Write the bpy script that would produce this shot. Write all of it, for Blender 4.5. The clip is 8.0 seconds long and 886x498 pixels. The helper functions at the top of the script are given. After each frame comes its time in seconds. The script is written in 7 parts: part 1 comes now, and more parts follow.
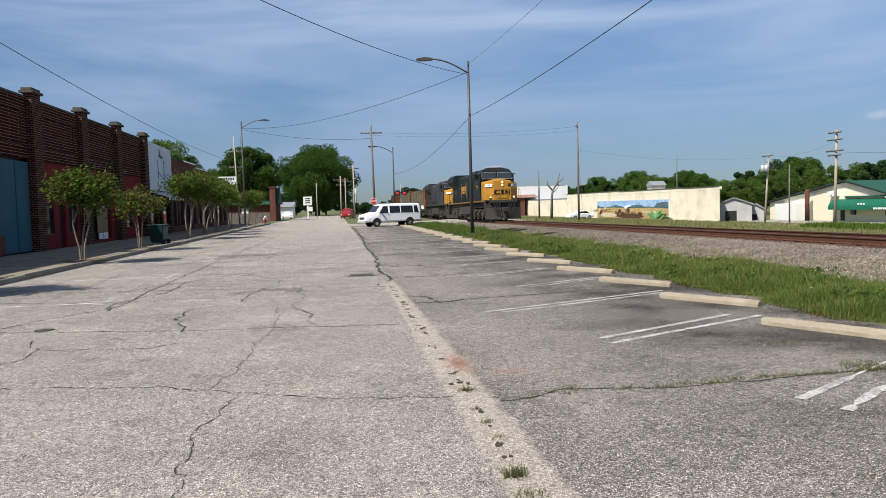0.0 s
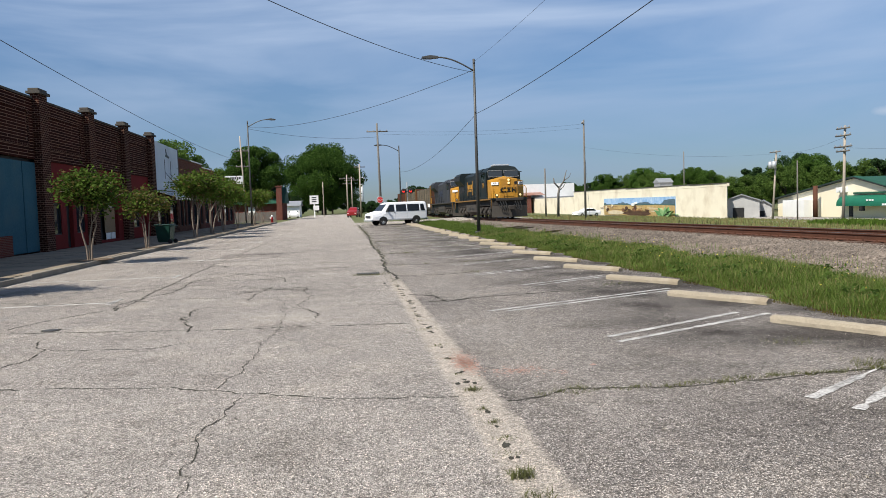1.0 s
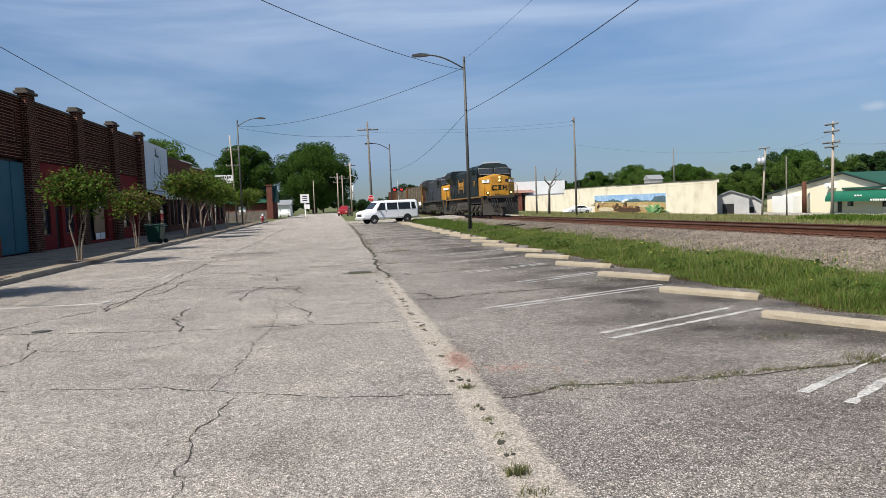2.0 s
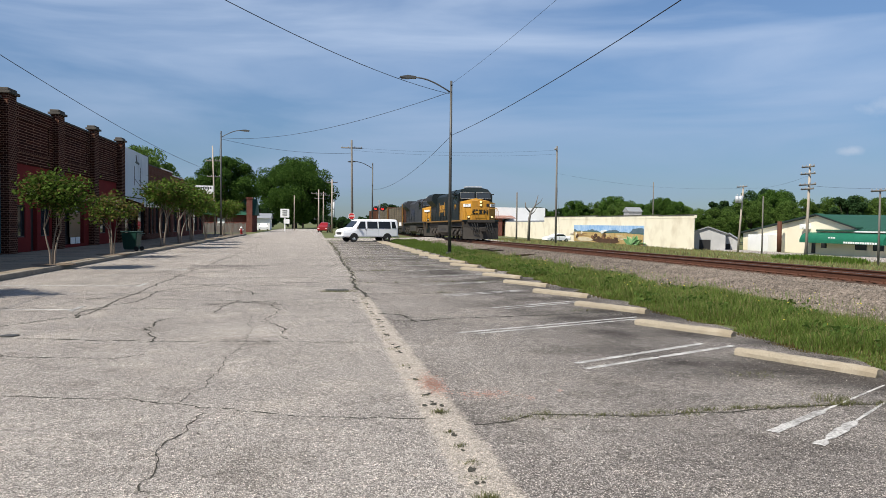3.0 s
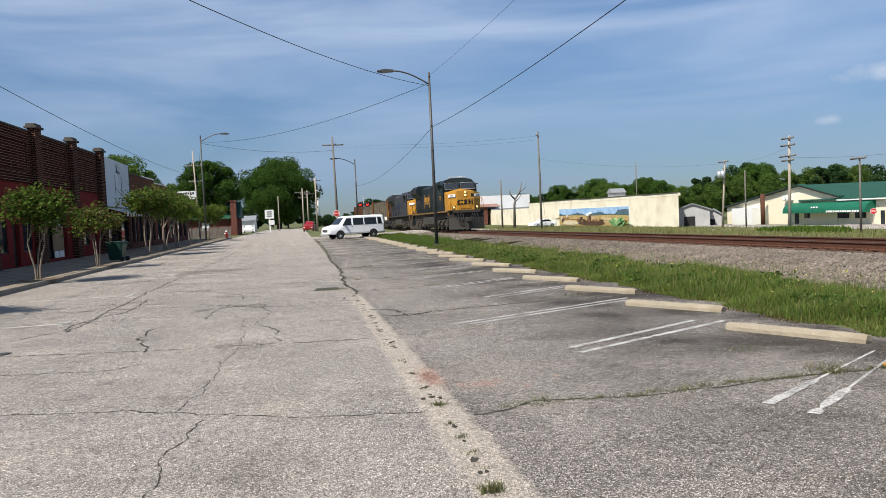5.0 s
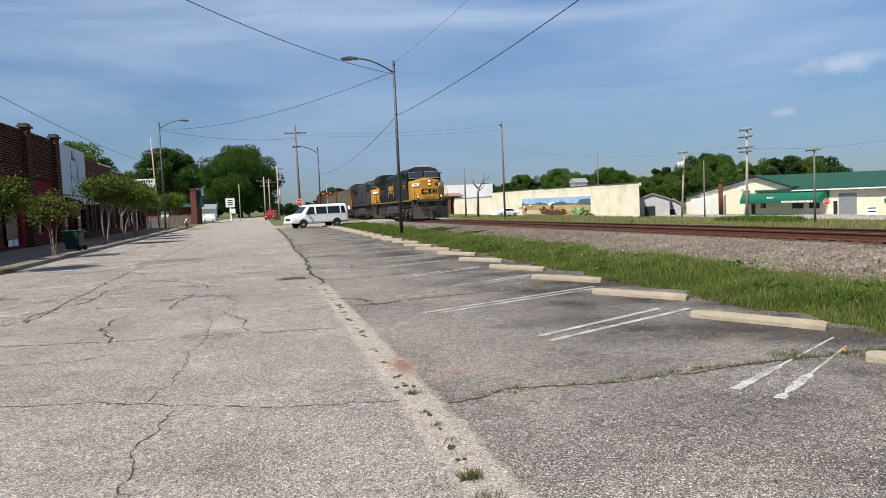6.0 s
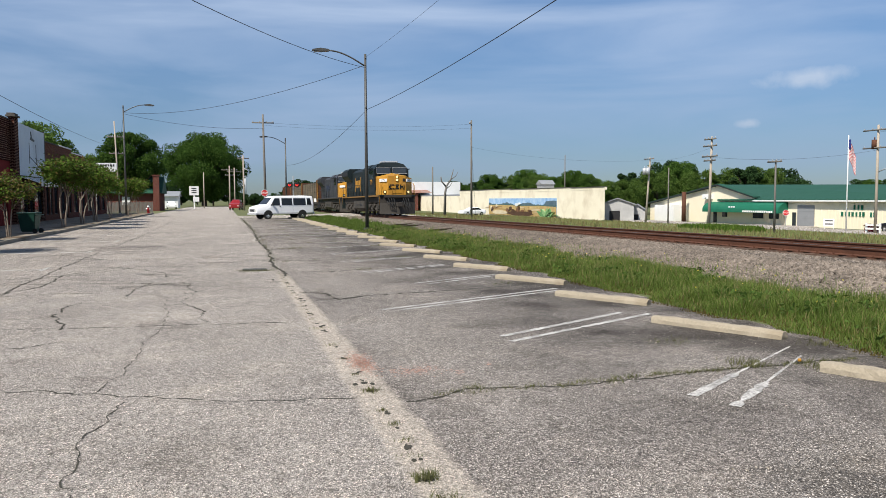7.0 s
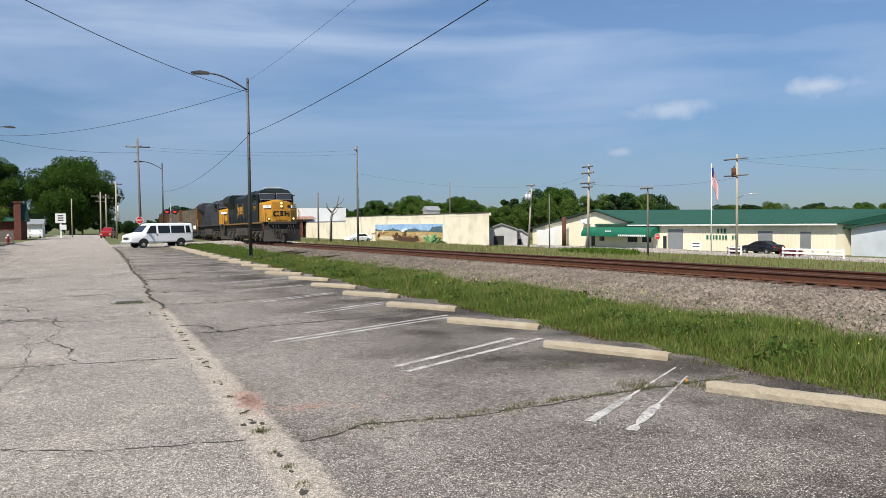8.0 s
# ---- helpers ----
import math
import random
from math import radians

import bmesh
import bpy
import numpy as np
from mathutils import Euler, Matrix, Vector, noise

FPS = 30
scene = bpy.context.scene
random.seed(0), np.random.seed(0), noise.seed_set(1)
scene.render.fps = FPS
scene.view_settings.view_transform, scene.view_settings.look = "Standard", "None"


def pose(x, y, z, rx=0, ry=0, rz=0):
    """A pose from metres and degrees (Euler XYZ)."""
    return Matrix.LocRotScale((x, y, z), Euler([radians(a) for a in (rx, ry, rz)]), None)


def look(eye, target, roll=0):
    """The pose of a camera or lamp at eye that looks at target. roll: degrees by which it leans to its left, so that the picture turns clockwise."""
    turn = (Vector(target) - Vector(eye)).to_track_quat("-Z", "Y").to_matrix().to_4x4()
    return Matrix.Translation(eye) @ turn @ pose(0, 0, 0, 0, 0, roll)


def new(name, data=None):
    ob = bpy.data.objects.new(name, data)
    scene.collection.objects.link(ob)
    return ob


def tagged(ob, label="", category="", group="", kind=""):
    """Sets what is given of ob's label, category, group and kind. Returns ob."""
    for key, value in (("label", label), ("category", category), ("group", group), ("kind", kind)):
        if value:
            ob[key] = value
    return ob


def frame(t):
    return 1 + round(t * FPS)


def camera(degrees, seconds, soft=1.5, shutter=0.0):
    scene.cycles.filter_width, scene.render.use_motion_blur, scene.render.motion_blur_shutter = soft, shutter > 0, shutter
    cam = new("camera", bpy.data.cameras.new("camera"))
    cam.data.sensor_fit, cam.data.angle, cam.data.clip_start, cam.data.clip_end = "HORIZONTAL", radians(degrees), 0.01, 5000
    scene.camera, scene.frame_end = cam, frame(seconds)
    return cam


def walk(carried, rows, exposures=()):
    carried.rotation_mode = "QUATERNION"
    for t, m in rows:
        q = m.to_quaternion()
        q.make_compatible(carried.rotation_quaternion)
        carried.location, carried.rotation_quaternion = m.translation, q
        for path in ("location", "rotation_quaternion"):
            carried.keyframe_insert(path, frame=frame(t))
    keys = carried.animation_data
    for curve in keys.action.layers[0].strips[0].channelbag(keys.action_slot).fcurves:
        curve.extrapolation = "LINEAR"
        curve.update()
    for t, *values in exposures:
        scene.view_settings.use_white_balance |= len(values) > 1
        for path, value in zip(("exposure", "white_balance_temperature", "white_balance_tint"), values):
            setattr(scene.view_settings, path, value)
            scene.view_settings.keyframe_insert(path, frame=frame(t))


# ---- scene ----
cam = camera(61.0, 8.0, soft=0.8)
PATH = [
    (0, (0.000, -0.000, 1.700), (1.379, 9.888, 1.130), -1.63),
    (0.5, (-0.014, 0.014, 1.708), (1.280, 9.914, 1.140), -1.47),
    (1, (0.015, 0.048, 1.703), (1.306, 9.947, 1.112), -1.92),
    (1.5, (0.005, 0.054, 1.692), (1.332, 9.944, 1.036), -2.54),
    (1.7, (0.002, 0.054, 1.695), (1.356, 9.940, 1.037), -2.57),
    (2.8, (-0.015, 0.051, 1.715), (1.655, 9.904, 1.334), -0.12),
    (3, (-0.018, 0.051, 1.718), (1.676, 9.900, 1.383), 0.62),
    (3.5, (-0.024, 0.024, 1.720), (1.590, 9.889, 1.467), 0.39),
    (4, (-0.028, 0.026, 1.729), (1.550, 9.899, 1.545), -2.12),
    (4.5, (0.018, 0.030, 1.730), (1.681, 9.887, 1.439), -2.83),
    (4.7, (-0.003, 0.033, 1.731), (1.745, 9.872, 1.368), -2.85),
    (5.8, (-0.122, 0.048, 1.735), (2.054, 9.791, 1.149), -2.50),
    (6, (-0.143, 0.051, 1.736), (2.191, 9.756, 1.119), -2.51),
    (6.5, (-0.179, 0.036, 1.740), (2.474, 9.650, 1.017), -1.13),
    (7, (-0.115, 0.116, 1.736), (2.661, 9.700, 1.069), -0.26),
    (7.5, (-0.074, 0.212, 1.739), (3.003, 9.709, 1.161), -0.15),
    (8, (-0.121, 0.332, 1.750), (4.073, 9.404, 1.416), -0.60),
]
walk(cam, [(t, look(eye, target, roll)) for t, eye, target, roll in PATH])

# ---------------------------------------------------------------- light
SUN_WAY = Vector((-0.64, -0.5, 1.0)).normalized()
world = bpy.data.worlds.new("sky_world")
scene.world = world
world.use_nodes = True
wn, wl = world.node_tree.nodes, world.node_tree.links
sky = wn.new("ShaderNodeTexSky")
sky.sky_type = "NISHITA"
sky.sun_disc = False
sky.sun_elevation = math.asin(SUN_WAY.z)
sky.sun_rotation = math.atan2(SUN_WAY.x, SUN_WAY.y)
sky.air_density, sky.dust_density, sky.ozone_density = 1.0, 0.3, 3.0
# thin cirrus veils drawn over the clear sky
tc = wn.new("ShaderNodeTexCoord")
mp = wn.new("ShaderNodeMapping")
mp.inputs["Scale"].default_value = (1.2, 1.2, 7.0)
mp.inputs["Rotation"].default_value = (0.12, 0.1, 0.4)
wl.new(tc.outputs["Generated"], mp.inputs["Vector"])
cl = wn.new("ShaderNodeTexNoise")
cl.inputs["Scale"].default_value, cl.inputs["Detail"].default_value, cl.inputs["Roughness"].default_value = 1.7, 7, 0.5
cl.inputs["Distortion"].default_value = 0.5
wl.new(mp.outputs["Vector"], cl.inputs["Vector"])
cr = wn.new("ShaderNodeValToRGB")
cr.color_ramp.elements[0].position, cr.color_ramp.elements[1].position = 0.4, 0.72
cr.color_ramp.elements[0].color = (0, 0, 0, 1)
cr.color_ramp.elements[1].color = (0.68, 0.68, 0.68, 1)
wl.new(cl.outputs["Fac"], cr.inputs["Fac"])
mixc = wn.new("ShaderNodeMix")
mixc.data_type = "RGBA"
wl.new(cr.outputs["Color"], mixc.inputs["Factor"])
wl.new(sky.outputs["Color"], mixc.inputs["A"])
mixc.inputs["B"].default_value = (6.9, 7.5, 8.5, 1)
bg = wn["Background"]
bg.inputs["Strength"].default_value = 0.076
tint = wn.new("ShaderNodeMix")
tint.data_type, tint.blend_type = "RGBA", "MULTIPLY"
tint.inputs["Factor"].default_value = 1.0
zsep = wn.new("ShaderNodeSeparateXYZ")
wl.new(tc.outputs["Generated"], zsep.inputs[0])
zr = wn.new("ShaderNodeMapRange")
zr.inputs["From Min"].default_value, zr.inputs["From Max"].default_value = 0.0, 0.3
zr.interpolation_type = "SMOOTHSTEP"
wl.new(zsep.outputs["Z"], zr.inputs["Value"])
tones = wn.new("ShaderNodeMix")
tones.data_type = "RGBA"
tones.inputs["A"].default_value = (0.45, 0.565, 0.75, 1)
tones.inputs["B"].default_value = (0.98, 1.06, 1.17, 1)
wl.new(zr.outputs[0], tones.inputs["Factor"])
wl.new(tones.outputs["Result"], tint.inputs["B"])
# small fair-weather clouds low over the mill
puffs = mixc.outputs["Result"]
pn = wn.new("ShaderNodeTexNoise")
pn.inputs["Scale"].default_value, pn.inputs["Detail"].default_value = 38.0, 5
wl.new(tc.outputs["Generated"], pn.inputs["Vector"])
for az, el, wide, tall in ((41.7, 8.0, 0.052, 0.013), (38.1, 5.15, 0.016, 0.006), (51.4, 9.0, 0.042, 0.012), (29.0, 21.0, 0.05, 0.012), (64.0, 7.0, 0.07, 0.016), (-70.0, 9.0, 0.08, 0.02)):
    d = Vector((math.sin(radians(az)) * math.cos(radians(el)), math.cos(radians(az)) * math.cos(radians(el)), math.sin(radians(el))))
    away = wn.new("ShaderNodeVectorMath")
    away.operation = "SUBTRACT"
    wl.new(tc.outputs["Generated"], away.inputs[0])
    away.inputs[1].default_value = d
    squash = wn.new("ShaderNodeVectorMath")
    squash.operation = "MULTIPLY"
    squash.inputs[1].default_value = (1 / wide, 1 / wide, 1 / tall)
    wl.new(away.outputs[0], squash.inputs[0])
    dist = wn.new("ShaderNodeVectorMath")
    dist.operation = "LENGTH"
    wl.new(squash.outputs[0], dist.inputs[0])
    ragged = wn.new("ShaderNodeMath")
    ragged.operation = "MULTIPLY_ADD"
    wl.new(pn.outputs["Fac"], ragged.inputs[0])
    ragged.inputs[1].default_value = -1.9
    wl.new(dist.outputs["Value"], ragged.inputs[2])
    soft = wn.new("ShaderNodeMapRange")
    soft.inputs["From Min"].default_value, soft.inputs["From Max"].default_value = 0.1, -0.75
    soft.inputs["To Max"].default_value = 0.5
    wl.new(ragged.outputs[0], soft.inputs["Value"])
    over = wn.new("ShaderNodeMix")
    over.data_type = "RGBA"
    wl.new(soft.outputs[0], over.inputs["Factor"])
    wl.new(puffs, over.inputs["A"])
    over.inputs["B"].default_value = (10.5, 10.0, 9.6, 1)
    puffs = over.outputs["Result"]
wl.new(puffs, tint.inputs["A"])
wl.new(tint.outputs["Result"], bg.inputs["Color"])

sun = new("sun", bpy.data.lights.new("sun", "SUN"))
sun.data.energy, sun.data.angle, sun.data.color = 5.0, radians(0.6), (1.0, 0.94, 0.84)
sun.matrix_world = look(SUN_WAY * 50, (0, 0, 0))
scene.view_settings.exposure = 0.32


# ---------------------------------------------------------------- materials
def material(name, dark, light, scale=3.0, fine=60.0, rough=0.8, bump=0.2, metal=0.0, coords="Object", contrast=0.25, stain=None,
             stain_scale=0.4, stain_amount=0.5, spec=0.4, vary=0.0):
    """Two colours mixed by coarse and fine noise, an optional stain colour, and fine relief."""
    m = bpy.data.materials.new(name)
    m.use_nodes = True
    n, l = m.node_tree.nodes, m.node_tree.links
    b = n["Principled BSDF"]
    b.inputs["Roughness"].default_value, b.inputs["Metallic"].default_value = rough, metal
    b.inputs["Specular IOR Level"].default_value = spec
    if coords == "World":
        vec = n.new("ShaderNodeNewGeometry").outputs["Position"]
    else:
        vec = n.new("ShaderNodeTexCoord").outputs["Object"]
    a = n.new("ShaderNodeTexNoise")
    a.inputs["Scale"].default_value, a.inputs["Detail"].default_value = scale, 6
    f = n.new("ShaderNodeTexNoise")
    f.inputs["Scale"].default_value, f.inputs["Detail"].default_value = fine, 3
    l.new(vec, a.inputs["Vector"])
    l.new(vec, f.inputs["Vector"])
    mul = n.new("ShaderNodeMath")
    mul.operation = "MULTIPLY_ADD"
    l.new(f.outputs["Fac"], mul.inputs[0])
    mul.inputs[1].default_value = 0.5
    half = n.new("ShaderNodeMath")
    half.operation = "MULTIPLY"
    half.inputs[1].default_value = 0.5
    l.new(a.outputs["Fac"], half.inputs[0])
    l.new(half.outputs[0], mul.inputs[2])
    ramp = n.new("ShaderNodeValToRGB")
    ramp.color_ramp.elements[0].position, ramp.color_ramp.elements[1].position = 0.5 - contrast, 0.5 + contrast
    ramp.color_ramp.elements[0].color, ramp.color_ramp.elements[1].color = (*dark, 1), (*light, 1)
    l.new(mul.outputs[0], ramp.inputs["Fac"])
    col = ramp.outputs["Color"]
    if stain:
        s = n.new("ShaderNodeTexNoise")
        s.inputs["Scale"].default_value, s.inputs["Detail"].default_value = stain_scale, 8
        l.new(vec, s.inputs["Vector"])
        sr = n.new("ShaderNodeValToRGB")
        sr.color_ramp.elements[0].position, sr.color_ramp.elements[1].position = 0.48, 0.7
        sr.color_ramp.elements[1].color = (stain_amount, stain_amount, stain_amount, 1)
        l.new(s.outputs["Fac"], sr.inputs["Fac"])
        mx = n.new("ShaderNodeMix")
        mx.data_type = "RGBA"
        l.new(sr.outputs["Color"], mx.inputs["Factor"])
        l.new(col, mx.inputs["A"])
        mx.inputs["B"].default_value = (*stain, 1)
        col = mx.outputs["Result"]
    if vary:
        oi = n.new("ShaderNodeObjectInfo")
        geo = n.new("ShaderNodeNewGeometry")
        add = n.new("ShaderNodeMath")
        add.operation = "ADD"
        l.new(oi.outputs["Random"], add.inputs[0])
        l.new(geo.outputs["Random Per Island"], add.inputs[1])
        rng = n.new("ShaderNodeMapRange")
        rng.inputs["From Max"].default_value = 2.0
        rng.inputs["To Min"].default_value, rng.inputs["To Max"].default_value = 1 - vary, 1 + vary
        l.new(add.outputs[0], rng.inputs["Value"])
        hv = n.new("ShaderNodeHueSaturation")
        l.new(rng.outputs[0], hv.inputs["Value"])
        l.new(col, hv.inputs["Color"])
        col = hv.outputs["Color"]
    l.new(col, b.inputs["Base Color"])
    if bump:
        bp = n.new("ShaderNodeBump")
        bp.inputs["Strength"].default_value, bp.inputs["Distance"].default_value = bump, 0.02
        l.new(f.outputs["Fac"], bp.inputs["Height"])
        l.new(bp.outputs["Normal"], b.inputs["Normal"])
    return m


def asphalt(name, dark, light, stone, stain, stain_amount):
    """Worn asphalt: bare aggregate showing as specks, broad stains and patches."""
    m = material(name, dark, light, scale=0.55, fine=9.0, rough=0.9, bump=0.0, coords="World", contrast=0.17, stain=stain, stain_scale=0.22,
                 stain_amount=stain_amount, spec=0.25)
    n, l = m.node_tree.nodes, m.node_tree.links
    b = n["Principled BSDF"]
    col = b.inputs["Base Color"].links[0].from_socket
    geo = n.new("ShaderNodeNewGeometry")
    v = n.new("ShaderNodeTexVoronoi")
    v.inputs["Scale"].default_value = 130
    l.new(geo.outputs["Position"], v.inputs["Vector"])
    sep = n.new("ShaderNodeSeparateColor")
    l.new(v.outputs["Color"], sep.inputs["Color"])
    rp = n.new("ShaderNodeValToRGB")
    rp.color_ramp.elements[0].position, rp.color_ramp.elements[1].position = 0.0, 1.0
    rp.color_ramp.elements[0].color, rp.color_ramp.elements[1].color = (0.25, 0.245, 0.24, 1), (1.0, 1.0, 1.0, 1)
    e = rp.color_ramp.elements.new(0.75)
    e.color = (1.0, 1.0, 1.0, 1)
    l.new(sep.outputs["Red"], rp.inputs["Fac"])
    mx = n.new("ShaderNodeMix")
    mx.data_type, mx.blend_type = "RGBA", "MULTIPLY"
    mx.inputs["Factor"].default_value = 0.9
    l.new(col, mx.inputs["A"])
    l.new(rp.outputs["Color"], mx.inputs["B"])
    sp = n.new("ShaderNodeMath")
    sp.operation = "GREATER_THAN"
    sp.inputs[1].default_value = 0.82
    l.new(sep.outputs["Green"], sp.inputs[0])
    spm = n.new("ShaderNodeMath")
    spm.operation = "MULTIPLY"
    spm.inputs[1].default_value = 0.7
    l.new(sp.outputs[0], spm.inputs[0])
    mx2 = n.new("ShaderNodeMix")
    mx2.data_type = "RGBA"
    l.new(spm.outputs[0], mx2.inputs["Factor"])
    l.new(mx.outputs["Result"], mx2.inputs["A"])
    mx2.inputs["B"].default_value = (*stone, 1)
    col = mx2.outputs["Result"]
    for scale, lo, hi, gain in ((0.75, 0.54, 0.68, 1.22), (1.6, 0.57, 0.7, 1.16), (1.1, 0.56, 0.7, 0.72), (3.2, 0.6, 0.72, 0.78)):
        t = n.new("ShaderNodeTexNoise")
        t.inputs["Scale"].default_value, t.inputs["Detail"].default_value, t.inputs["Distortion"].default_value = scale, 7, 0.6
        sh = n.new("ShaderNodeVectorMath")
        sh.inputs[1].default_value = (scale * 17.3, gain * 41.0, 0)
        l.new(geo.outputs["Position"], sh.inputs[0])
        l.new(sh.outputs[0], t.inputs["Vector"])
        mr_ = n.new("ShaderNodeMapRange")
        mr_.inputs["From Min"].default_value, mr_.inputs["From Max"].default_value = lo, hi
        mr_.inputs["To Max"].default_value = 0.85
        l.new(t.outputs["Fac"], mr_.inputs["Value"])
        g = n.new("ShaderNodeMix")
        g.data_type, g.blend_type = "RGBA", "MULTIPLY"
        l.new(mr_.outputs[0], g.inputs["Factor"])
        l.new(col, g.inputs["A"])
        g.inputs["B"].default_value = (gain, gain * 0.99, gain * 0.97, 1)
        col = g.outputs["Result"]
    l.new(col, b.inputs["Base Color"])
    bp = n.new("ShaderNodeBump")
    bp.inputs["Strength"].default_value, bp.inputs["Distance"].default_value = 0.9, 0.012
    l.new(v.outputs["Distance"], bp.inputs["Height"])
    l.new(bp.outputs["Normal"], b.inputs["Normal"])
    return m


def glass(name, tint=(0.02, 0.025, 0.03), rough=0.05):
    m = material(name, tint, tuple(c * 1.6 for c in tint), scale=1.2, fine=20, rough=rough, bump=0.0, spec=0.4)
    return m


def glow(name, color, strength):
    m = material(name, color, color, bump=0)
    b = m.node_tree.nodes["Principled BSDF"]
    b.inputs["Emission Color"].default_value, b.inputs["Emission Strength"].default_value = (*color, 1), strength
    return m


def leafy(name, dark, light, vary=0.35):
    m = material(name, dark, light, scale=0.8, fine=6, rough=0.75, bump=0, contrast=0.3, vary=vary, spec=0.08)
    n, l = m.node_tree.nodes, m.node_tree.links
    b = n["Principled BSDF"]
    tr = n.new("ShaderNodeBsdfTranslucent")
    l.new(b.inputs["Base Color"].links[0].from_socket, tr.inputs["Color"])
    ms = n.new("ShaderNodeMixShader")
    ms.inputs["Fac"].default_value = 0.3
    l.new(b.outputs[0], ms.inputs[1])
    l.new(tr.outputs[0], ms.inputs[2])
    l.new(ms.outputs[0], n["Material Output"].inputs["Surface"])
    return m


M_ROAD = asphalt("weathered_asphalt", (0.3, 0.267, 0.232), (0.46, 0.414, 0.367), (0.85, 0.77, 0.69), (0.26, 0.232, 0.203), 0.6)
M_LOT = asphalt("dark_asphalt", (0.205, 0.18, 0.156), (0.395, 0.352, 0.31), (0.74, 0.67, 0.6), (0.1, 0.088, 0.077), 0.75)
def oil_stained(m, x0, x1, amount):
    """Old oil and tyre dirt gathered in the bays, as an uneven dark film."""
    n, l = m.node_tree.nodes, m.node_tree.links
    b = n["Principled BSDF"]
    col = b.inputs["Base Color"].links[0].from_socket
    geo, sep = n.new("ShaderNodeNewGeometry"), n.new("ShaderNodeSeparateXYZ")
    l.new(geo.outputs["Position"], sep.inputs[0])
    rng_ = n.new("ShaderNodeMapRange")
    rng_.inputs["From Min"].default_value, rng_.inputs["From Max"].default_value = x0, x1
    l.new(sep.outputs["X"], rng_.inputs["Value"])
    t = n.new("ShaderNodeTexNoise")
    t.inputs["Scale"].default_value, t.inputs["Detail"].default_value = 0.55, 6
    l.new(geo.outputs["Position"], t.inputs["Vector"])
    r2 = n.new("ShaderNodeMapRange")
    r2.inputs["From Min"].default_value, r2.inputs["From Max"].default_value = 0.36, 0.62
    l.new(t.outputs["Fac"], r2.inputs["Value"])
    mu = n.new("ShaderNodeMath")
    mu.operation = "MULTIPLY"
    l.new(rng_.outputs[0], mu.inputs[0])
    l.new(r2.outputs[0], mu.inputs[1])
    am = n.new("ShaderNodeMath")
    am.operation = "MULTIPLY"
    am.inputs[1].default_value = amount
    l.new(mu.outputs[0], am.inputs[0])
    mx = n.new("ShaderNodeMix")
    mx.data_type, mx.blend_type = "RGBA", "MULTIPLY"
    l.new(am.outputs[0], mx.inputs["Factor"])
    l.new(col, mx.inputs["A"])
    mx.inputs["B"].default_value = (0.27, 0.26, 0.25, 1)
    l.new(mx.outputs["Result"], b.inputs["Base Color"])


oil_stained(M_LOT, 2.0, 4.6, 1.0)


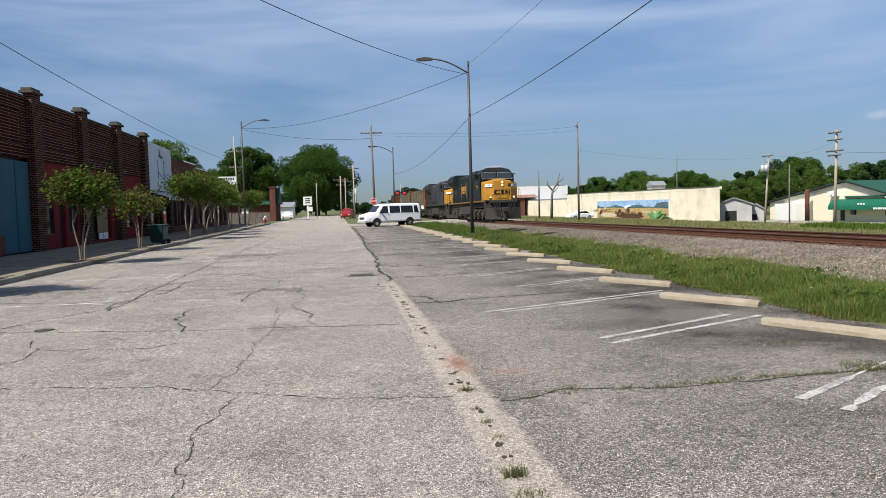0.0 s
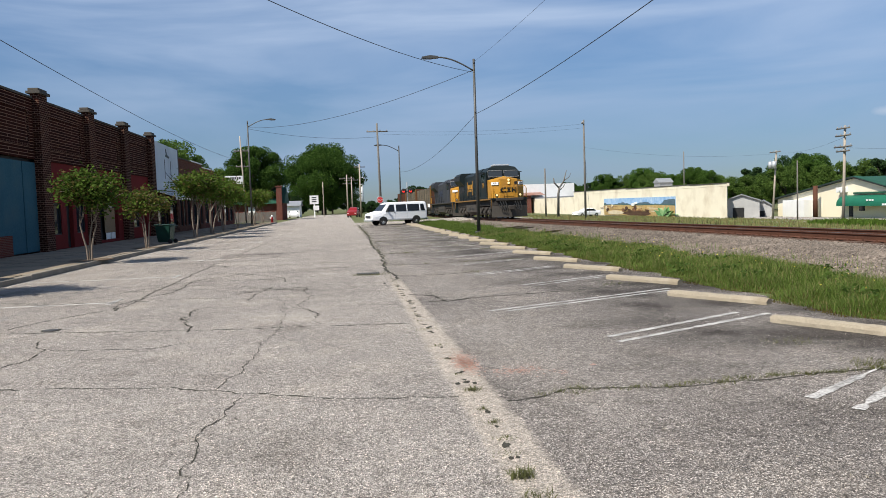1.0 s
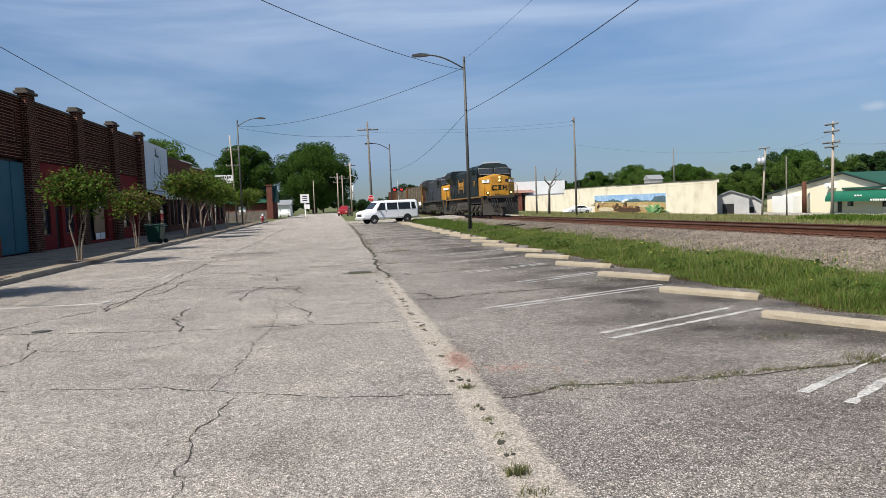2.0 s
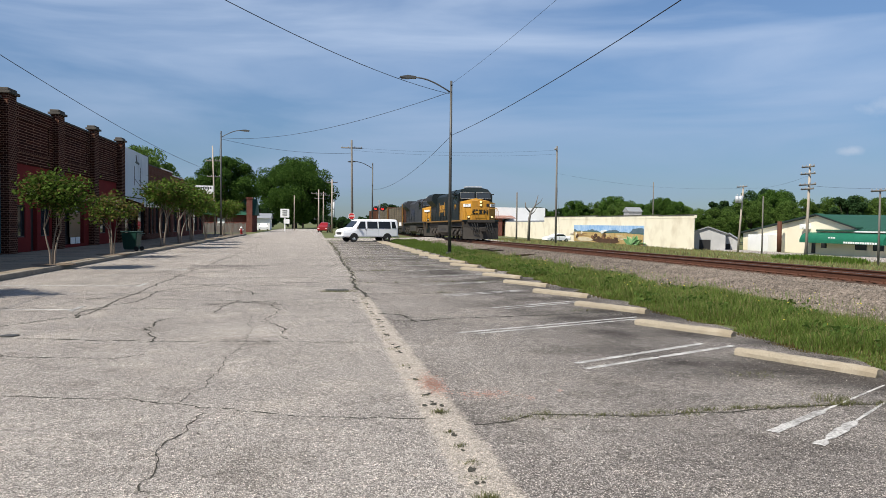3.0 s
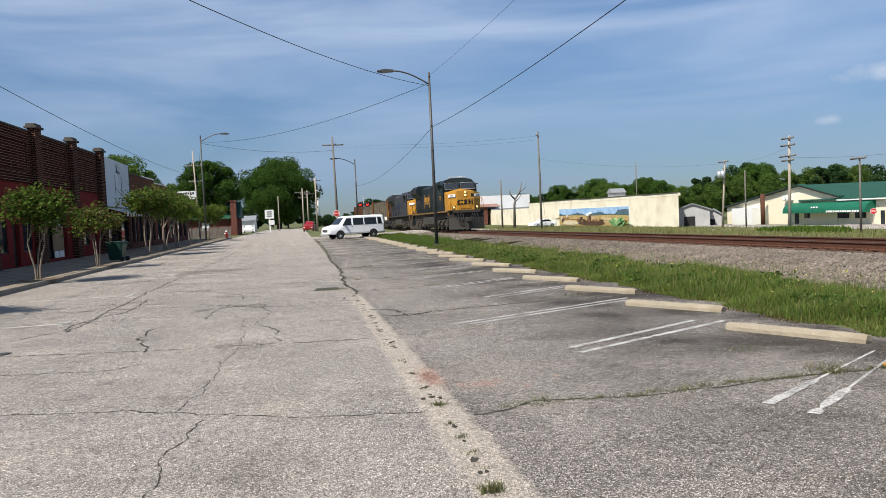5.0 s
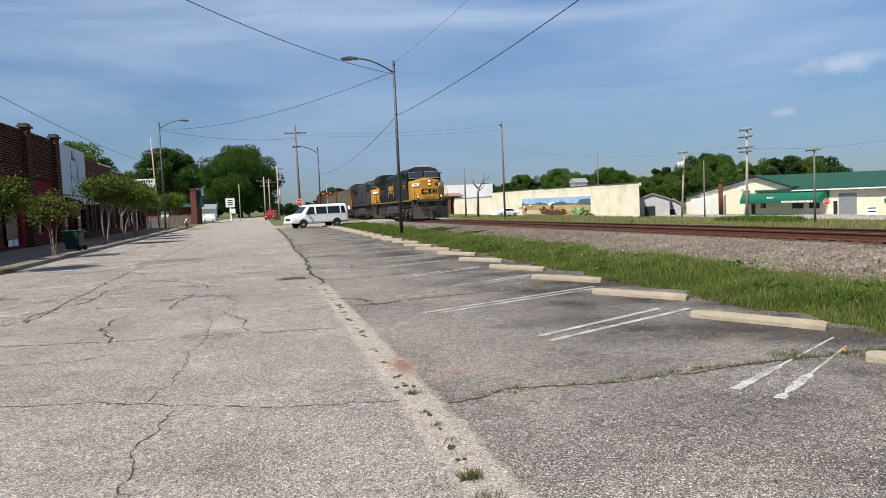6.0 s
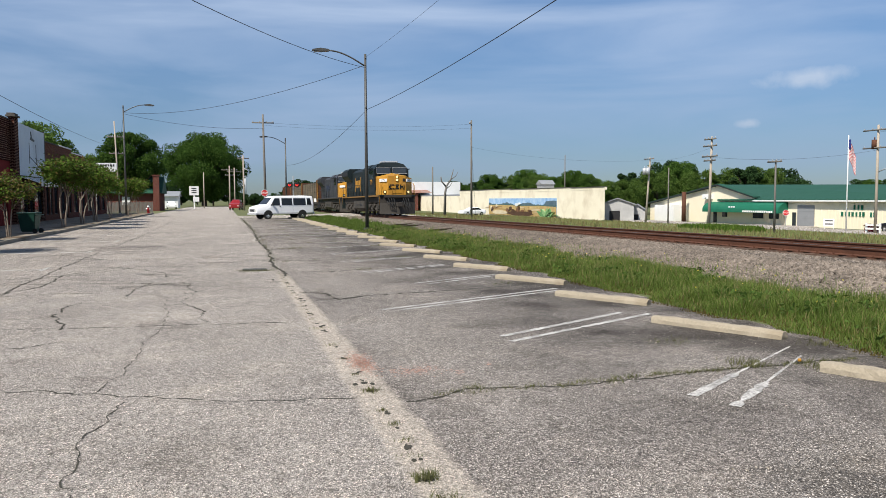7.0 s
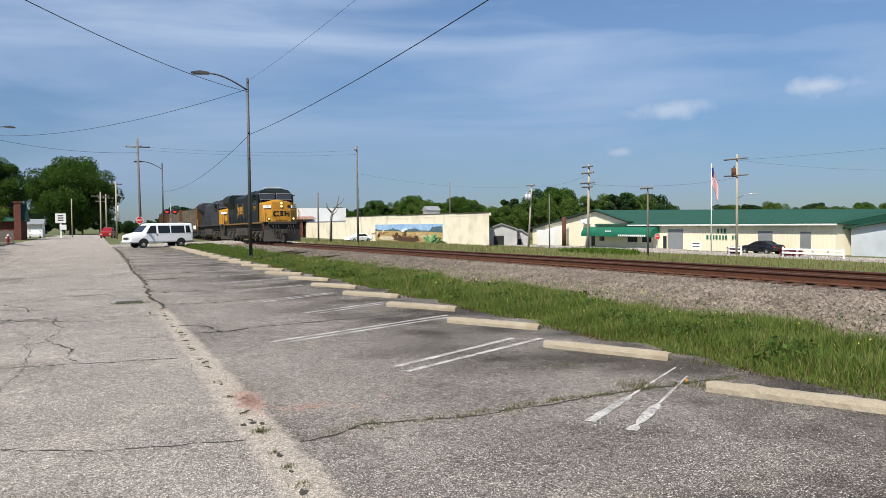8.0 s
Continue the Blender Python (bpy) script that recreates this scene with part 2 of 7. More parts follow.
def worn_strip(m, concrete):
    """The concrete gutter strip flush in the surface, worn ragged along both edges, narrowing with distance along the street."""
    n, l = m.node_tree.nodes, m.node_tree.links
    b = n["Principled BSDF"]
    col = b.inputs["Base Color"].links[0].from_socket
    geo, sep = n.new("ShaderNodeNewGeometry"), n.new("ShaderNodeSeparateXYZ")
    l.new(geo.outputs["Position"], sep.inputs[0])

    def op(kind, a, c):
        q = n.new("ShaderNodeMath")
        q.operation = kind
        for k, val in enumerate((a, c)):
            if isinstance(val, (int, float)):
                q.inputs[k].default_value = val
            elif val is not None:
                l.new(val, q.inputs[k])
        return q.outputs[0]

    t1, t2 = n.new("ShaderNodeTexNoise"), n.new("ShaderNodeTexNoise")
    t1.inputs["Scale"].default_value, t1.inputs["Detail"].default_value = 2.2, 4
    t2.inputs["Scale"].default_value, t2.inputs["Detail"].default_value = 26, 3
    for t in (t1, t2):
        l.new(geo.outputs["Position"], t.inputs["Vector"])
    off = op("ABSOLUTE", op("SUBTRACT", sep.outputs["X"], 1.125), None)
    wob = op("ADD", op("MULTIPLY", op("SUBTRACT", t1.outputs["Fac"], 0.5), 0.13), op("MULTIPLY", op("SUBTRACT", t2.outputs["Fac"], 0.5), 0.13))
    wide = n.new("ShaderNodeMapRange")
    wide.inputs["From Min"].default_value, wide.inputs["From Max"].default_value = 6.6, 18.0
    wide.inputs["To Min"].default_value, wide.inputs["To Max"].default_value = 0.2, 0.15
    l.new(sep.outputs["Y"], wide.inputs["Value"])
    edge = op("SUBTRACT", op("ADD", wide.outputs[0], wob), off)
    fac = n.new("ShaderNodeMapRange")
    fac.inputs["From Min"].default_value, fac.inputs["From Max"].default_value = -0.02, 0.05
    l.new(edge, fac.inputs["Value"])
    near = n.new("ShaderNodeMapRange")
    near.inputs["From Min"].default_value, near.inputs["From Max"].default_value = 19.0, 16.5
    l.new(sep.outputs["Y"], near.inputs["Value"])
    mx = n.new("ShaderNodeMix")
    mx.data_type = "RGBA"
    l.new(op("MULTIPLY", op("MULTIPLY", fac.outputs[0], near.outputs[0]), 0.8), mx.inputs["Factor"])
    l.new(col, mx.inputs["A"])
    f = n.new("ShaderNodeTexNoise")
    f.inputs["Scale"].default_value, f.inputs["Detail"].default_value = 70, 4
    l.new(geo.outputs["Position"], f.inputs["Vector"])
    rp = n.new("ShaderNodeValToRGB")
    rp.color_ramp.elements[0].position, rp.color_ramp.elements[1].position = 0.36, 0.62
    rp.color_ramp.elements[0].color, rp.color_ramp.elements[1].color = (*[c * 0.62 for c in concrete], 1), (*concrete, 1)
    l.new(f.outputs["Fac"], rp.inputs["Fac"])
    l.new(rp.outputs["Color"], mx.inputs["B"])
    l.new(mx.outputs["Result"], b.inputs["Base Color"])


worn_strip(M_ROAD, (0.62, 0.54, 0.45))
worn_strip(M_LOT, (0.62, 0.54, 0.45))


def gritty(m, depth):
    """Stone chips of mixed size bared in the binder, down to coarse clusters that still read from afar."""
    n, l = m.node_tree.nodes, m.node_tree.links
    b = n["Principled BSDF"]
    col = b.inputs["Base Color"].links[0].from_socket
    geo = n.new("ShaderNodeNewGeometry")
    for scale, lo, hi in ((95.0, 1 - 0.55 * depth, 1 + 0.5 * depth), (48.0, 1 - 0.3 * depth, 1 + 0.26 * depth), (21.0, 1 - 0.16 * depth, 1 + 0.15 * depth)):
        v = n.new("ShaderNodeTexVoronoi")
        v.inputs["Scale"].default_value = scale
        l.new(geo.outputs["Position"], v.inputs["Vector"])
        sep = n.new("ShaderNodeSeparateColor")
        l.new(v.outputs["Color"], sep.inputs["Color"])
        mr_ = n.new("ShaderNodeMapRange")
        mr_.inputs["To Min"].default_value, mr_.inputs["To Max"].default_value = lo, hi
        l.new(sep.outputs["Blue"], mr_.inputs["Value"])
        hv = n.new("ShaderNodeHueSaturation")
        l.new(mr_.outputs[0], hv.inputs["Value"])
        l.new(col, hv.inputs["Color"])
        col = hv.outputs["Color"]
    l.new(col, b.inputs["Base Color"])


gritty(M_ROAD, 0.75)
gritty(M_LOT, 0.78)
M_GUTTER = asphalt("worn_concrete_strip", (0.37, 0.325, 0.265), (0.54, 0.48, 0.4), (0.68, 0.62, 0.53), (0.3, 0.27, 0.22), 0.5)
M_CRACK = material("crack_dirt", (0.03, 0.028, 0.022), (0.075, 0.068, 0.05), scale=8, fine=50, rough=0.95, coords="World")
M_GROUND = material("rough_grass_ground", (0.045, 0.07, 0.018), (0.14, 0.15, 0.05), scale=0.25, fine=4, rough=0.95, bump=0.4, coords="World",
                    stain=(0.2, 0.16, 0.09), stain_scale=0.12, stain_amount=0.5)
M_WALK = material("old_concrete_pavement", (0.17, 0.132, 0.09), (0.31, 0.25, 0.18), scale=0.7, fine=14, rough=0.9, coords="World", bump=0.2,
                  stain=(0.13, 0.12, 0.1), stain_scale=0.5, stain_amount=0.6)
M_KERB = material("kerb_concrete", (0.15, 0.13, 0.1), (0.32, 0.285, 0.23), scale=1.5, fine=30, rough=0.9, coords="World", stain=(0.14, 0.12, 0.09),
                  stain_scale=0.9, stain_amount=0.6)
M_STOP = material("tan_concrete", (0.23, 0.195, 0.14), (0.42, 0.365, 0.275), scale=2.5, fine=45, rough=0.9, bump=0.3, stain=(0.25, 0.2, 0.13),
                  stain_scale=1.8, stain_amount=0.55, vary=0.1)
M_LINE = material("worn_white_paint", (0.2, 0.19, 0.175), (0.6, 0.58, 0.545), scale=3.0, fine=45, rough=0.85, coords="World", contrast=0.09)
M_REDPAINT = material("dull_red_paint", (0.14, 0.019, 0.018), (0.2, 0.03, 0.027), scale=0.7, fine=12, rough=0.9, stain=(0.1, 0.018, 0.016), stain_amount=0.4, spec=0.08)
# faded blue, its colour lowered to carry the shade on the shop front
M_BLUE = material("faded_blue_board", (0.03, 0.09, 0.12), (0.06, 0.145, 0.185), scale=0.9, fine=14, rough=0.9, stain=(0.07, 0.12, 0.135), stain_scale=0.9, spec=0.08)
# near-black colour painted in for unlit depth behind openings and grilles
M_DARK = material("unlit_interior_black", (0.008, 0.008, 0.009), (0.02, 0.02, 0.02), rough=0.6)
M_CAP = material("weathered_coping", (0.06, 0.054, 0.047), (0.13, 0.12, 0.105), scale=2, fine=25, rough=0.95, spec=0.1)
M_WHITEMETAL = material("pale_blue_metal", (0.5, 0.55, 0.6), (0.62, 0.66, 0.7), scale=0.5, fine=9, rough=0.5, bump=0.05, stain=(0.36, 0.38, 0.4), stain_amount=0.4)
M_CREAM = material("cream_painted_block", (0.78, 0.7, 0.54), (0.88, 0.81, 0.65), scale=0.5, fine=6, rough=0.8, bump=0.15, stain=(0.5, 0.4, 0.27),
                   stain_scale=0.35, stain_amount=0.5)
M_CREAM2 = material("cream_metal_siding", (0.8, 0.72, 0.54), (0.87, 0.8, 0.62), scale=0.4, fine=5, rough=0.55, bump=0.05)
M_GREENROOF = material("green_metal_roof", (0.014, 0.062, 0.04), (0.026, 0.092, 0.062), scale=0.6, fine=6, rough=0.7, bump=0.05, spec=0.2)
M_AWNING = material("green_awning_cloth", (0.005, 0.1, 0.055), (0.012, 0.15, 0.085), scale=1.2, fine=25, rough=0.6)
M_GREY = material("grey_painted_metal", (0.2, 0.21, 0.22), (0.29, 0.3, 0.31), scale=1.2, fine=15, rough=0.5)
M_SILVER = material("galvanised_metal", (0.4, 0.42, 0.44), (0.56, 0.58, 0.6), scale=1.4, fine=16, rough=0.45, metal=0.3, bump=0.05)
M_WHITE = material("white_paint", (0.72, 0.72, 0.7), (0.84, 0.84, 0.82), scale=1.0, fine=12, rough=0.5, bump=0.05)
M_WOODPOLE = material("weathered_pole_wood", (0.1, 0.09, 0.078), (0.2, 0.185, 0.165), scale=2, fine=22, rough=0.9, bump=0.3)
M_PALEPOLE = material("pale_pole_wood", (0.3, 0.25, 0.2), (0.46, 0.4, 0.32), scale=2, fine=22, rough=0.9, bump=0.3)
M_LAMPPOLE = material("dull_bronze_pole", (0.06, 0.06, 0.058), (0.11, 0.108, 0.1), scale=3, fine=20, rough=0.55, metal=0.4)
M_WIRE = material("black_cable", (0.012, 0.012, 0.014), (0.02, 0.02, 0.022), rough=0.6, bump=0)
M_RUST = material("rusty_steel", (0.05, 0.019, 0.01), (0.125, 0.048, 0.025), scale=2, fine=30, rough=0.85, coords="World", bump=0.3)
M_RAILTOP = material("rail_steel", (0.1, 0.085, 0.075), (0.2, 0.17, 0.15), scale=2, fine=30, rough=0.45, metal=0.5, coords="World")
M_TIE = material("creosoted_timber", (0.05, 0.03, 0.02), (0.13, 0.08, 0.055), scale=3, fine=30, rough=0.9, vary=0.35, bump=0.4)
M_BALLAST = material("crushed_stone", (0.07, 0.057, 0.046), (0.275, 0.228, 0.186), scale=1.5, fine=14, rough=0.9, coords="World", vary=0.75, bump=0.5)
M_SOIL = material("bare_soil", (0.1, 0.07, 0.045), (0.2, 0.145, 0.095), scale=3, fine=30, rough=0.95, coords="World", bump=0.5)
M_BARK = material("pale_bark", (0.16, 0.125, 0.095), (0.3, 0.25, 0.2), scale=4, fine=30, rough=0.9, bump=0.4)
M_BARKD = material("dark_bark", (0.05, 0.04, 0.03), (0.1, 0.08, 0.06), scale=3, fine=20, rough=0.95, bump=0.4)
M_LEAF = leafy("small_street_tree_leaf", (0.045, 0.09, 0.012), (0.125, 0.19, 0.032), vary=0.5)
M_LEAFBR = leafy("reddish_young_leaf", (0.08, 0.06, 0.02), (0.15, 0.125, 0.04))
M_OAK = leafy("broad_oak_leaf", (0.028, 0.07, 0.012), (0.095, 0.17, 0.032))
M_PINE = leafy("far_pine_leaf", (0.02, 0.05, 0.016), (0.055, 0.1, 0.036))
M_LIGHTLEAF = leafy("light_green_leaf", (0.05, 0.1, 0.018), (0.115, 0.18, 0.04))
M_GRASS = leafy("verge_grass_blade", (0.055, 0.094, 0.016), (0.15, 0.205, 0.046), vary=0.45)
M_DRY = leafy("dry_grass_blade", (0.2, 0.17, 0.07), (0.3, 0.26, 0.12))
M_PALEGRASS = leafy("pale_field_grass", (0.13, 0.16, 0.05), (0.25, 0.27, 0.11))
M_WEED = leafy("weed_leaf", (0.06, 0.07, 0.025), (0.15, 0.145, 0.06))


# ---------------------------------------------------------------- building blocks
def box(bm, x0, x1, y0, y1, z0, z1, bevel=0.0):
    v = [bm.verts.new((x, y, z)) for x in (x0, x1) for y in (y0, y1) for z in (z0, z1)]
    fs = [bm.faces.new([v[i] for i in q]) for q in ((0, 1, 3, 2), (4, 6, 7, 5), (0, 4, 5, 1), (2, 3, 7, 6), (0, 2, 6, 4), (1, 5, 7, 3))]
    if bevel:
        es = list({e for f in fs for e in f.edges})
        bmesh.ops.bevel(bm, geom=es, offset=bevel, segments=2, affect="EDGES", profile=0.6)
    return bm


def tube(bm, p0, p1, r0, r1=None, seg=10, caps=True):
    p0, p1 = Vector(p0), Vector(p1)
    r1 = r0 if r1 is None else r1
    q = (p1 - p0).to_track_quat("Z", "Y")
    rings = []
    for p, r in ((p0, r0), (p1, r1)):
        rings.append([bm.verts.new(p + q @ Vector((r * math.cos(2 * math.pi * i / seg), r * math.sin(2 * math.pi * i / seg), 0))) for i in range(seg)])
    for i in range(seg):
        f = bm.faces.new((rings[0][i], rings[0][(i + 1) % seg], rings[1][(i + 1) % seg], rings[1][i]))
        f.smooth = True
    if caps:
        bm.faces.new(rings[0][::-1])
        bm.faces.new(rings[1])
    return bm


def pipe(bm, pts, r, seg=8):
    """A bent tube in one skin, of one radius or a radius for each point."""
    pts = [Vector(p) for p in pts]
    rs = r if isinstance(r, (list, tuple)) else [r] * len(pts)
    rings, side = [], None
    for i, (p, rad) in enumerate(zip(pts, rs)):
        d = (pts[min(i + 1, len(pts) - 1)] - pts[max(i - 1, 0)]).normalized()
        if side is None:
            side = d.orthogonal().normalized()
        side = (side - d * side.dot(d)).normalized()
        up = d.cross(side)
        rings.append([bm.verts.new(p + (side * math.cos(2 * math.pi * k / seg) + up * math.sin(2 * math.pi * k / seg)) * rad) for k in range(seg)])
    for a, b in zip(rings[:-1], rings[1:]):
        for k in range(seg):
            bm.faces.new((a[k], a[(k + 1) % seg], b[(k + 1) % seg], b[k])).smooth = True
    bm.faces.new(rings[0][::-1])
    bm.faces.new(rings[-1])
    return bm


def prism(bm, outline, axis, a, b):
    """An outline in two axes carried along the third, from a to b. axis x: outline (y, z); axis y: (x, z); axis z: (x, y)."""
    def at(p, d):
        return {"x": (d, p[0], p[1]), "y": (p[0], d, p[1]), "z": (p[0], p[1], d)}[axis]
    lo, hi = [bm.verts.new(at(p, a)) for p in outline], [bm.verts.new(at(p, b)) for p in outline]
    n = len(outline)
    for i in range(n):
        bm.faces.new((lo[i], lo[(i + 1) % n], hi[(i + 1) % n], hi[i]))
    bm.faces.new(lo[::-1])
    bm.faces.new(hi)
    return bm


def B():
    return bmesh.new()


def mesh_of(name, bm, mat):
    bmesh.ops.recalc_face_normals(bm, faces=bm.faces)
    me = bpy.data.meshes.new(name)
    bm.to_mesh(me)
    bm.free()
    for m in (mat if isinstance(mat, (list, tuple)) else (mat,)):
        me.materials.append(m)
    return me


def part(name, bm, mat, parent, label=""):
    ob = new(name, mesh_of(name, bm, mat))
    ob.parent = parent
    return tagged(ob, label)


def shared(name, me, parent, m=None):
    ob = new(name, me)
    ob.parent = parent
    if m is not None:
        ob.matrix_basis = m
    return ob


def thing(name, at=(0, 0, 0), label="", category="", group="", kind="", turn=0):
    ob = new(name)
    ob.matrix_basis = pose(*at, 0, 0, turn)
    ob.empty_display_size = 0.2
    return tagged(ob, label, category, group, kind)


def solid(name, bm, mat, label="", category="", group="", kind="", at=(0, 0, 0), turn=0):
    ob = new(name, mesh_of(name, bm, mat))
    ob.matrix_basis = pose(*at, 0, 0, turn)
    return tagged(ob, label, category, group, kind)


def cloud(name, verts, faces, mat, label="", category="", kind="", parent=None):
    """One mesh straight from arrays, for what is too many to count."""
    me = bpy.data.meshes.new(name)
    me.from_pydata(verts.tolist(), [], faces.tolist())
    me.materials.append(mat)
    ob = new(name, me)
    if parent:
        ob.parent = parent
    return tagged(ob, label, category, kind=kind)


RNG = np.random.default_rng(7)


def leaf_quads(centres, size, spread=0.5, flat=0.0, rng=RNG):
    """Small bent leaves (a quad each) with random turns at the centres."""
    n = len(centres)
    u = rng.normal(size=(n, 3))
    u[:, 2] *= 1 - flat
    u /= np.linalg.norm(u, axis=1, keepdims=True)
    w = rng.normal(size=(n, 3))
    w -= (w * u).sum(1, keepdims=True) * u
    w /= np.linalg.norm(w, axis=1, keepdims=True)
    s = size * (1 + spread * (rng.random((n, 1)) - 0.5) * 2)
    v = np.stack([centres - u * s, centres + w * s * 0.55, centres + u * s, centres - w * s * 0.55], 1).reshape(-1, 3)
    return v, np.arange(4 * n).reshape(-1, 4)


def blades(xy, z, height, rng=RNG, lean=0.35, width=0.012):
    """Grass blades: a bent strip of a quad and a tip each."""
    n = len(xy)
    a = rng.random(n) * 2 * np.pi
    h = height * (0.55 + 0.9 * rng.random(n))
    d = np.stack([np.cos(a), np.sin(a)], 1)
    side = np.stack([-d[:, 1], d[:, 0]], 1) * width
    l = (lean * h * rng.random(n))[:, None]
    base = np.column_stack([xy, z])
    def up(p, dz, off):
        q = p.copy()
        q[:, 2] += dz
        q[:, :2] += off
        return q
    v = np.stack([up(base, 0, -side), up(base, 0, side), up(base, h * 0.6, d * l * 0.4 + side * 0.7), up(base, h * 0.6, d * l * 0.4 - side * 0.7), up(base, h, d * l)], 1)
    k = np.arange(n)[:, None] * 5
    return v.reshape(-1, 3), np.concatenate([k + [0, 1, 2], k + [0, 2, 3], k + [3, 2, 4]], 0)


# ---------------------------------------------------------------- ground
def land(x):
    """Height of the open land across the street's direction."""
    xs = (-900, 6.6, 7.5, 9.6, 11.0, 17.0, 20.0, 30.0, 45.0, 60.0, 90.0, 300.0, 2000)
    zs = (0, 0, 0.03, 0.04, -0.02, -0.06, -0.06, -0.75, -1.4, -1.8, -2.1, -2.3, -2.3)
    return float(np.interp(x, xs, zs))


XS = [-900, -400, -200, -100, -50, -20, -9, 6.6, 7.0, 7.5, 8.5, 9.6, 11, 17, 18.5, 20, 24, 30, 37, 45, 52, 60, 70, 90, 140, 300, 700, 2000]
YS = [-400, -150, -60, -20, 0, 20, 40, 60, 80, 110, 150, 220, 350, 700, 1400, 2600]
bm = B()
grid = [[bm.verts.new((x, y, land(x) - 0.012)) for y in YS] for x in XS]
for i in range(len(XS) - 1):
    for j in range(len(YS) - 1):
        bm.faces.new((grid[i][j], grid[i + 1][j], grid[i + 1][j + 1], grid[i][j + 1]))
solid("ground", bm, M_GROUND, "rough grass and bare earth reaching the horizon", "ground", kind="structure")


def strip(name, x0, x1, y0, y1, z, mat, label, step=2.0, cat="road"):
    bm = B()
    box(bm, x0, x1, y0, y1, z - 0.05, z)
    return solid(name, bm, mat, label, cat, kind="structure")


strip("road", -8.55, 1.2, -80, 197, 0.0, M_ROAD, "sun-bleached cracked grey asphalt street", cat="road")
strip("road_lot", 1.2, 6.95, -80, 72.5, 0.0, M_LOT, "darker worn asphalt of the angled parking bays", cat="parking")
bm = B()
cross = [(-120, 0.0), (1.4, 0.0), (7.2, 0.04), (11.6, 0.18), (12.4, 0.22), (15.2, 0.22), (16.0, 0.18), (22, -0.1), (30, -0.73), (45, -1.38), (60, -1.78), (140, -2.05)]
top = [[bm.verts.new((x, y, z + 0.006)) for y in (74.0, 83.0)] for x, z in cross]
low = [[bm.verts.new((x, y, min(z, land(x)) - 0.3)) for y in (73.2, 83.8)] for x, z in cross]
for i in range(len(cross) - 1):
    for a, b, c, d in ((top[i][0], top[i + 1][0], top[i + 1][1], top[i][1]), (low[i][0], low[i + 1][0], top[i + 1][0], top[i][0]), (low[i][1], top[i][1], top[i + 1][1], low[i + 1][1])):
        bm.faces.new((a, b, c, d))
solid("road_crossing", bm, M_ROAD, "asphalt side street climbing over the railway", "road", kind="structure")
strip("road_far_side", 55.0, 64.0, -60, 160, -1.74, M_ROAD, "grey asphalt street beyond the railway", cat="road")


def ribbon(bm, pts, width, z, rng, wob=0.03, step=0.07):
    """A crooked strip along the points, for cracks."""
    pts = [Vector((*p, 0)) for p in pts]
    line = []
    for a, b in zip(pts[:-1], pts[1:]):
        k = max(1, int((b - a).length / step))
        line += [a.lerp(b, i / k) for i in range(k)]
    line.append(pts[-1])
    prev, drift = None, 0.0
    for i, p in enumerate(line):
        d = (line[min(i + 1, len(line) - 1)] - line[max(i - 1, 0)]).normalized()
        s = Vector((-d.y, d.x, 0))
        drift = 0.8 * drift + 0.6 * rng.normal()
        c = p + s * drift * wob
        w = width * 0.62 * (0.12 + 1.1 * rng.random())
        cur = (bm.verts.new((c.x - s.x * w, c.y - s.y * w, z)), bm.verts.new((c.x + s.x * w, c.y + s.y * w, z)))
        if prev:
            bm.faces.new((prev[0], prev[1], cur[1], cur[0]))
        prev = cur


